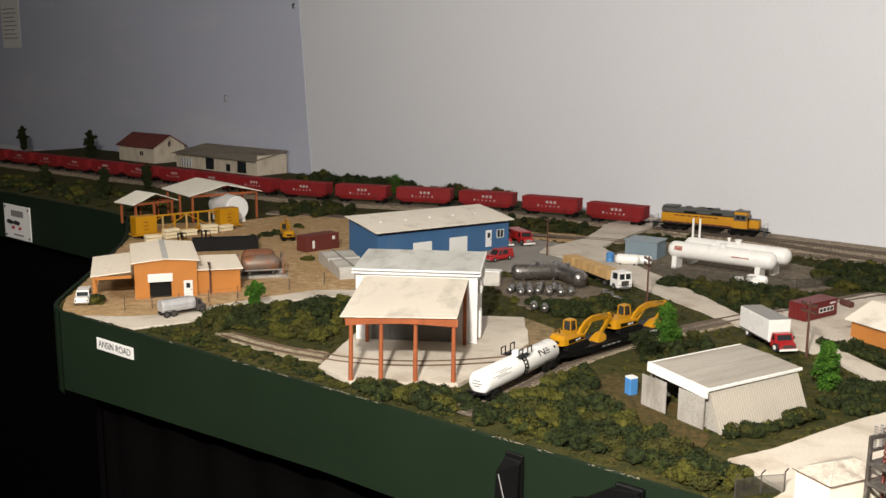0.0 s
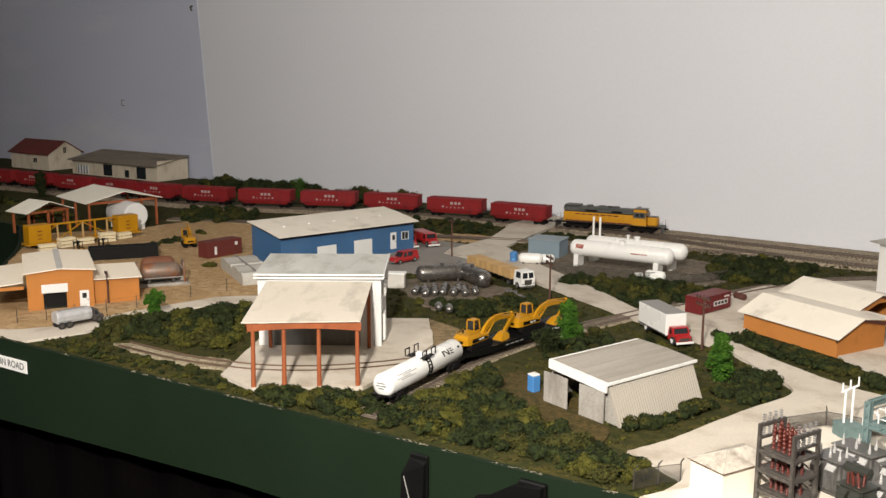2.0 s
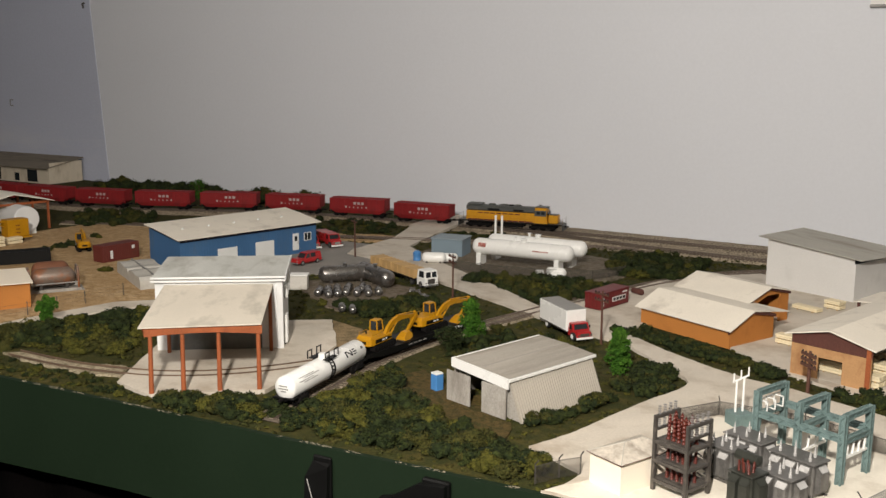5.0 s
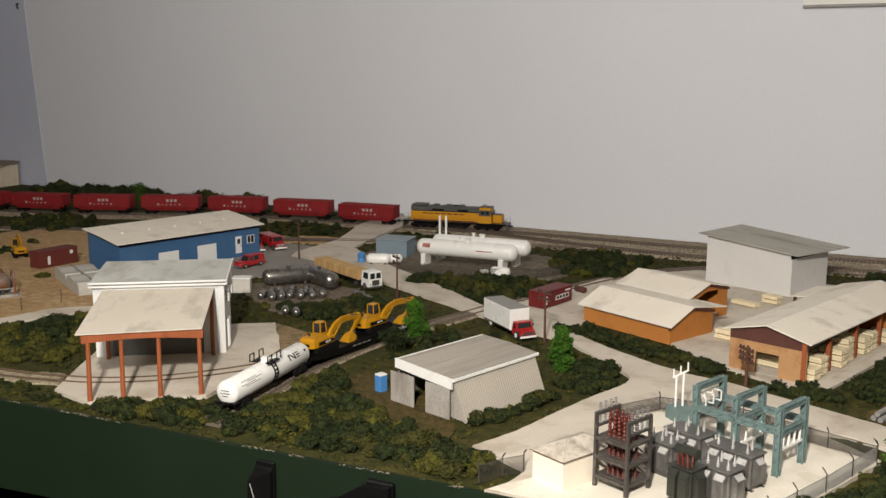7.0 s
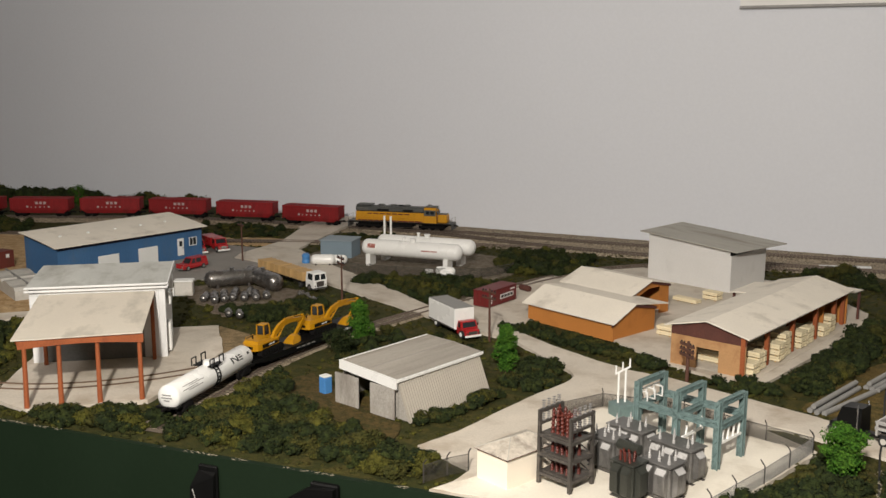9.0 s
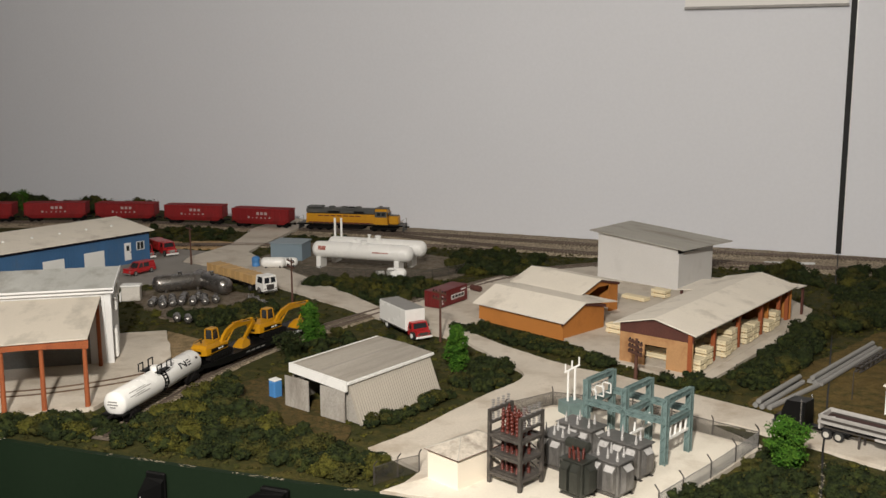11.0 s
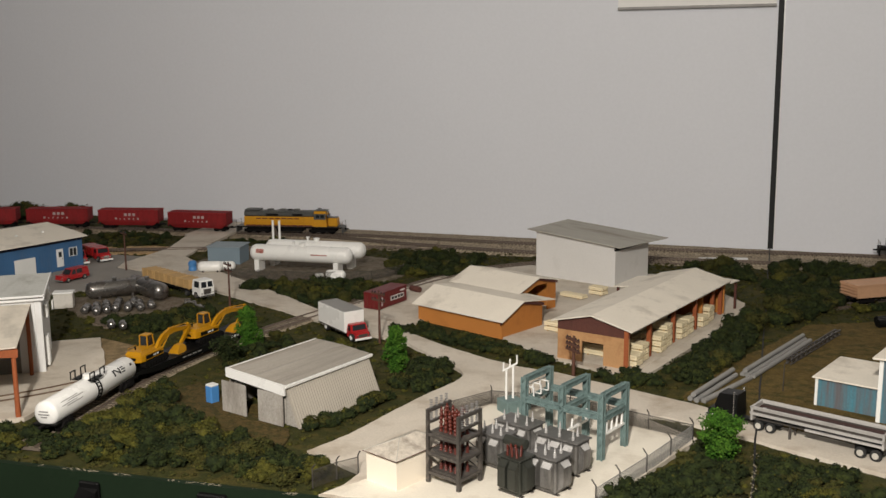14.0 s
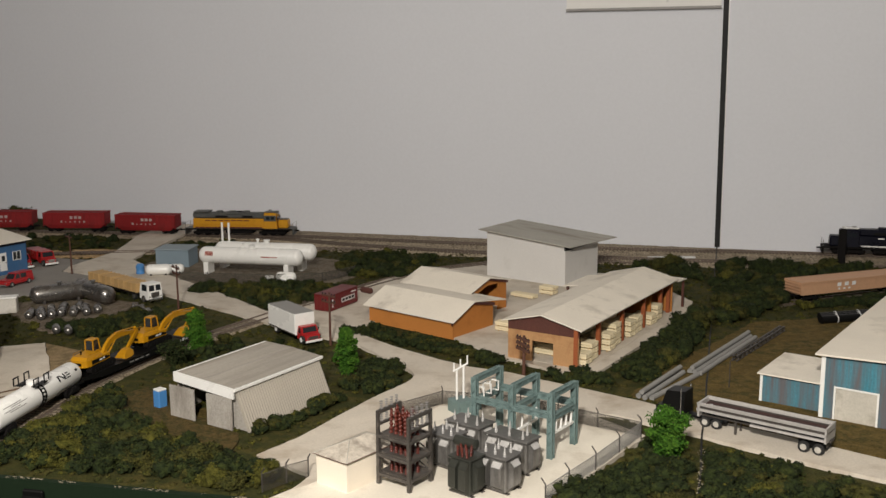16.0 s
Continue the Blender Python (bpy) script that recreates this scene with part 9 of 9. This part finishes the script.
thicket("bushes", [(-0.575, 1.05), (-0.565, 0.95), (-0.525, 0.93), (-0.50, 0.96), (-0.52, 1.05), (-0.545, 1.10)], 26, 0.007, 0.0120, "dark green scrub beside the spur", 0.12)
thicket("bushes", [(-0.52, 1.11), (-0.50, 1.03), (-0.40, 1.04), (-0.41, 1.06), (-0.46, 1.09)], 18, 0.005, 0.009, "low dark green weeds by the road", 0.25, 0.6)
thicket("bushes", [(-0.735, 1.315), (-0.70, 1.37), (-0.60, 1.395), (-0.53, 1.40), (-0.52, 1.33), (-0.575, 1.245), (-0.66, 1.30)], 110, 0.008, 0.0150, "dark green bushes between road and propane yard", 0.16)
thicket("bushes", [(-0.595, 1.54), (-0.600, 1.66), (-0.52, 1.665), (-0.45, 1.62), (-0.445, 1.53), (-0.475, 1.49), (-0.54, 1.485)], 80, 0.009, 0.0160, "dark green bushes beyond the propane tanks", 0.10)
thicket("bushes", [(-0.425, 1.160), (-0.400, 1.180), (-0.349, 1.155), (-0.274, 1.128), (-0.215, 1.085), (-0.205, 1.070), (-0.280, 1.100), (-0.36, 1.128)], 52, 0.0065, 0.0110, "dark green hedge along the orange warehouse", 0.12)
thicket("bushes", [(-0.150, 1.046), (-0.10, 1.020), (-0.075, 1.040), (-0.085, 1.055), (-0.12, 1.060)], 14, 0.006, 0.0105, "dark green bushes before the lumber store", 0.18)
thicket("bushes", [(-0.070, 1.055), (-0.035, 1.065), (0.005, 1.20), (0.035, 1.33), (0.10, 1.40), (0.125, 1.50), (0.09, 1.60), (0.03, 1.60), (0.025, 1.44), (0.010, 1.37), (-0.055, 1.14)], 165, 0.009, 0.0190, "dense dark green bushes beside the lumber store", 0.02, 1.0)
thicket("bushes", [(0.235, 1.465), (0.275, 1.475), (0.29, 1.50), (0.25, 1.495)], 14, 0.010, 0.0170, "dark green bush before the tan wagon", 0.03, 1.2)
thicket("bushes", [(0.105, 1.415), (0.150, 1.448), (0.215, 1.478), (0.30, 1.53), (0.30, 1.55), (0.21, 1.498), (0.13, 1.445)], 46, 0.007, 0.0125, "dark green weeds before the tan wagon", 0.10, 0.8)
thicket("bushes", [(0.01, 1.59), (0.11, 1.52), (0.25, 1.62), (0.60, 1.70), (1.2, 1.70), (1.2, 1.74), (0.20, 1.73), (0.02, 1.715), (-0.12, 1.69), (-0.10, 1.64)], 170, 0.010, 0.0190, "dark green brush along the far tracks", 0.02)
thicket("bushes", [(-0.084, 0.720), (-0.068, 0.756), (-0.052, 0.79), (-0.022, 0.868), (0.04, 0.858), (0.126, 0.822), (0.40, 0.73), (0.40, 0.70), (-0.02, 0.695), (-0.09, 0.69)], 330, 0.0045, 0.0145, "dark green scrub in the front corner", 0.02, 0.75)
thicket("bushes", [(-0.845, 1.080), (-0.735, 1.050), (-0.690, 1.10), (-0.70, 1.17), (-0.755, 1.195), (-0.775, 1.12), (-0.82, 1.095)], 58, 0.007, 0.0125, "dark green scrub behind the tank yard", 0.12)
thicket("bushes", [(-1.062, 0.700), (-1.074, 0.79), (-1.050, 0.86), (-0.98, 0.94), (-0.91, 0.90), (-0.915, 0.80), (-0.93, 0.735), (-1.00, 0.715)], 130, 0.005, 0.0120, "dark green and olive bushes beside the lane", 0.34, 0.8)
for x, y, wide, n in ((-1.036, 0.734, 0.026, 24), (-0.985, 0.825, 0.026, 22), (-0.925, 0.870, 0.022, 18)):
    thicket("bushes", [(x + wide * math.cos(a * 0.8), y + wide * math.sin(a * 0.8)) for a in range(8)], n, 0.009, 0.0185, "rounded dark green bush beside the lane", 0.04, 1.05)
thicket("bushes", [(-1.049, 0.698), (-0.976, 0.725), (-0.913, 0.749), (-0.869, 0.753), (-0.941, 0.845), (-0.994, 0.889), (-1.052, 0.850), (-1.094, 0.755)], 120, 0.0045, 0.0120, "olive and green scrub between lane and spur", 0.42, 0.7)
thicket("bushes", [(-1.075, 0.640), (-0.90, 0.648), (-0.74, 0.658), (-0.72, 0.664), (-0.83, 0.688), (-0.95, 0.680), (-1.04, 0.676)], 130, 0.0020, 0.0060, "low olive weeds along the layout's front rim", 0.30, 0.40, 260)
thicket("bushes", [(-1.254, 0.662), (-1.246, 0.662), (-1.244, 0.671), (-1.252, 0.673)], 3, 0.008, 0.0110, "small dark green bush beside the pickup", 0.1, 1.4)
thicket("bushes", [(-2.19, 1.79), (-1.90, 1.78), (-1.74, 1.775), (-1.50, 1.79), (-1.50, 1.90), (-2.20, 1.90)], 95, 0.014, 0.024, "dark green tree line against the backdrop", 0.02, 1.1, 60)
thicket("bushes", [(-1.82, 1.45), (-1.72, 1.36), (-1.62, 1.37), (-1.58, 1.46), (-1.66, 1.52), (-1.80, 1.50)], 42, 0.010, 0.0170, "dark green bushes behind the yard", 0.10)
thicket("bushes", [(-1.40, 1.60), (-1.29, 1.585), (-1.14, 1.56), (-1.10, 1.63), (-1.12, 1.72), (-1.30, 1.70), (-1.44, 1.66)], 46, 0.008, 0.0140, "low dark green scrub beside the main line", 0.14, 0.6)
thicket("bushes", [(-0.95, 1.66), (-0.98, 1.73), (-0.80, 1.74), (-0.70, 1.70), (-0.80, 1.66)], 20, 0.006, 0.0110, "low dark green scrub by the crossing", 0.14, 0.6)
thicket("bushes", [(-2.70, 1.12), (-2.0, 1.15), (-1.85, 1.20), (-1.99, 1.28), (-2.30, 1.33), (-2.72, 1.30), (-3.5, 1.2), (-3.5, 1.08)], 150, 0.010, 0.0190, "dark olive scrub along the wing's edge", 0.30, 0.7, 60)

thicket("bushes", [(-1.284, 1.065), (-1.260, 1.065), (-1.272, 1.077)], 3, 0.006, 0.0105, "low green weeds on the sandy yard", 0.15, 0.8)
thicket("bushes", [(-1.524, 1.160), (-1.500, 1.160), (-1.512, 1.172)], 6, 0.006, 0.0105, "low green weeds on the sandy yard", 0.15, 0.8)
thicket("bushes", [(-1.522, 1.189), (-1.498, 1.189), (-1.510, 1.201)], 6, 0.006, 0.0105, "low green weeds on the sandy yard", 0.15, 0.8)
thicket("bushes", [(-1.557, 1.271), (-1.533, 1.271), (-1.545, 1.283)], 6, 0.006, 0.0105, "low green weeds on the sandy yard", 0.15, 0.8)
thicket("bushes", [(-1.522, 1.133), (-1.498, 1.133), (-1.510, 1.145)], 6, 0.006, 0.0105, "low green weeds on the sandy yard", 0.15, 0.8)

# coarse turf over the open ground
items = []
while len(items) < 5600:
    x, y = random.uniform(-1.24, 0.9), random.uniform(0.62, 1.72)
    if x < left_edge(y) + 0.01 or y < FRONT(x) + 0.006 or any(inside(x, y, o) for o in PAVED):
        continue
    if min(abs(x + 0.60) if 0.68 < y < 1.1 else 9, 9) < 0.02:
        continue
    r = random.uniform(0.0008, 0.0030)
    items.append((x, y, -r * 0.1, r * 1.3, r * 1.3, r * 0.55, random.choice((0, 1, 1, 2))))
scatter("turf_tufts", items, SMALL, SMALLF, (DRAB, TURF, OLIVE), "coarse turf flecks over the grass", "grass", 60)
# pale crumbs of scenery glue along the front rim
items = []
for i in range(1500):
    x = random.uniform(-1.20, 0.5)
    if noise.noise((x * 9, 2, 0)) + 0.6 * noise.noise((x * 60, 5, 0)) < 0.08:
        continue
    r = random.uniform(0.00015, 0.00045)
    items.append((x, FRONT(x) + random.uniform(0.001, 0.005), 0.0008, r * 4.0, r, r * 0.8, 0))
for i in range(110):
    r = random.uniform(0.0003, 0.0009)
    items.append((0.0245 + random.gauss(0, 0.0014), random.uniform(0.70, 0.87), 0.0010, r, r * 1.8, r * 0.7, 0))
scatter("rim_crumbs", items, SMALL, SMALLF, (surf("pale_crumb", (0.24, 0.21, 0.15), 0.9),), "pale crumbs along the layout's front rim", "gravel")


def tree(x, y, h, wide, material, label, seed, leaves=1500, trunk=0.25, shape="cone", leaf=1.0):
    rnd = random.Random(seed)
    b = thing("tree", x, y, rnd.uniform(0, 360), label, "tree", "bright green trees" if material is BRIGHT else "dark trees")
    g = G().rod((0, 0, -0.001), (0.001, 0, h * 0.45), h * 0.026, h * 0.018, n=8).rod((0.001, 0, h * 0.45), (0, 0, h * 0.88), h * 0.018, h * 0.006, n=7)
    tips = []
    for i in range(26):
        z = h * rnd.uniform(trunk, 0.85)
        a = rnd.uniform(0, 6.28)
        k = (1 - (z / h - trunk) / (1 - trunk)) if shape == "cone" else math.sin(math.pi * min(1, max(0.12, (z / h - trunk * 0.7) / (1 - trunk * 0.7))))
        l = wide * (0.28 + 0.72 * k) * rnd.uniform(0.6, 1.0)
        q = (math.cos(a) * l, math.sin(a) * l, z + l * 0.35)
        g.rod((0, 0, z), q, h * 0.008, h * 0.003, n=5)
        tips.append((q, l))
    part("trunk", g, BARK, b, "thin brown trunk with limbs")
    centres = []
    for q, l in tips:
        centres.append((q, wide * rnd.uniform(0.16, 0.34)))
        centres.append(((q[0] * 0.5, q[1] * 0.5, q[2]), wide * 0.30))
    centres.append(((0, 0, h * 0.92), wide * 0.26))
    for i in range(14):
        z = trunk + (0.92 - trunk) * i / 13
        k = 1 - i / 13 if shape == "cone" else math.sin(math.pi * (0.18 + 0.74 * i / 13))
        centres += [((0, 0, h * z), wide * (0.22 + 0.42 * k))] * 3
    vs, fs = [], []
    for i in range(leaves):
        (cx, cy, cz), rr = centres[rnd.randrange(len(centres))]
        d = Vector((rnd.gauss(0, 1), rnd.gauss(0, 1), rnd.gauss(0, 1))).normalized() * rr * rnd.uniform(0.35, 1.0)
        p = Vector((cx, cy, cz)) + d
        if p.z < h * trunk * 0.6:
            continue
        s = rnd.uniform(0.0006, 0.0017) * leaf
        u = Vector((rnd.gauss(0, 1), rnd.gauss(0, 1), rnd.gauss(0, 1))).normalized()
        v = u.orthogonal().normalized()
        w = u.cross(v)
        o = len(vs)
        vs += [p + v * s, p + w * s * 0.8 + u * s * 0.3, p - v * s, p - w * s * 0.8 + u * s * 0.3]
        fs += [(o, o + 1, o + 2, o + 3)]
    part("crown", G().put(vs, fs), material, b, "loose crown of small leaf clumps")


tree(-0.563, 1.025, 0.056, 0.0185, BRIGHT, "bright green young tree beside the spur", 1, 6200, 0.05)
tree(-0.359, 0.993, 0.056, 0.0180, BRIGHT, "bright green young tree at the roadside", 2, 6200, 0.06)
tree(-0.004, 0.838, 0.045, 0.022, BRIGHT, "bright green bushy tree beside the fence", 3, 8200, 0.06, "round")
tree(-1.066, 0.800, 0.040, 0.0135, BRIGHT, "small bright green tree by the lane", 4, 6500, 0.04, "round")
tree(-1.760, 1.770, 0.052, 0.024, BRIGHT, "small bright green tree in the tree line", 5, 1500, 0.15, "round")
tree(-1.419, 1.800, 0.040, 0.020, LEAF, "lone dark green round tree at the backdrop", 6, 2200, 0.2, "round")
tree(-0.553, 0.960, 0.034, 0.018, LEAF, "dark green tree with a bare grey trunk beside the flat car", 7, 2600, 0.35, "round")
for i, (x, y, h) in enumerate(((-2.502, 1.216, 0.066), (-2.268, 1.252, 0.072), (-2.309, 1.396, 0.066), (-3.16, 1.700, 0.100), (-3.64, 1.690, 0.092))):
    tree(x, y, h, h * 0.24, LEAF, "tall dark narrow tree on the wing", 20 + i, 9000, 0.04, "round", 1.5)
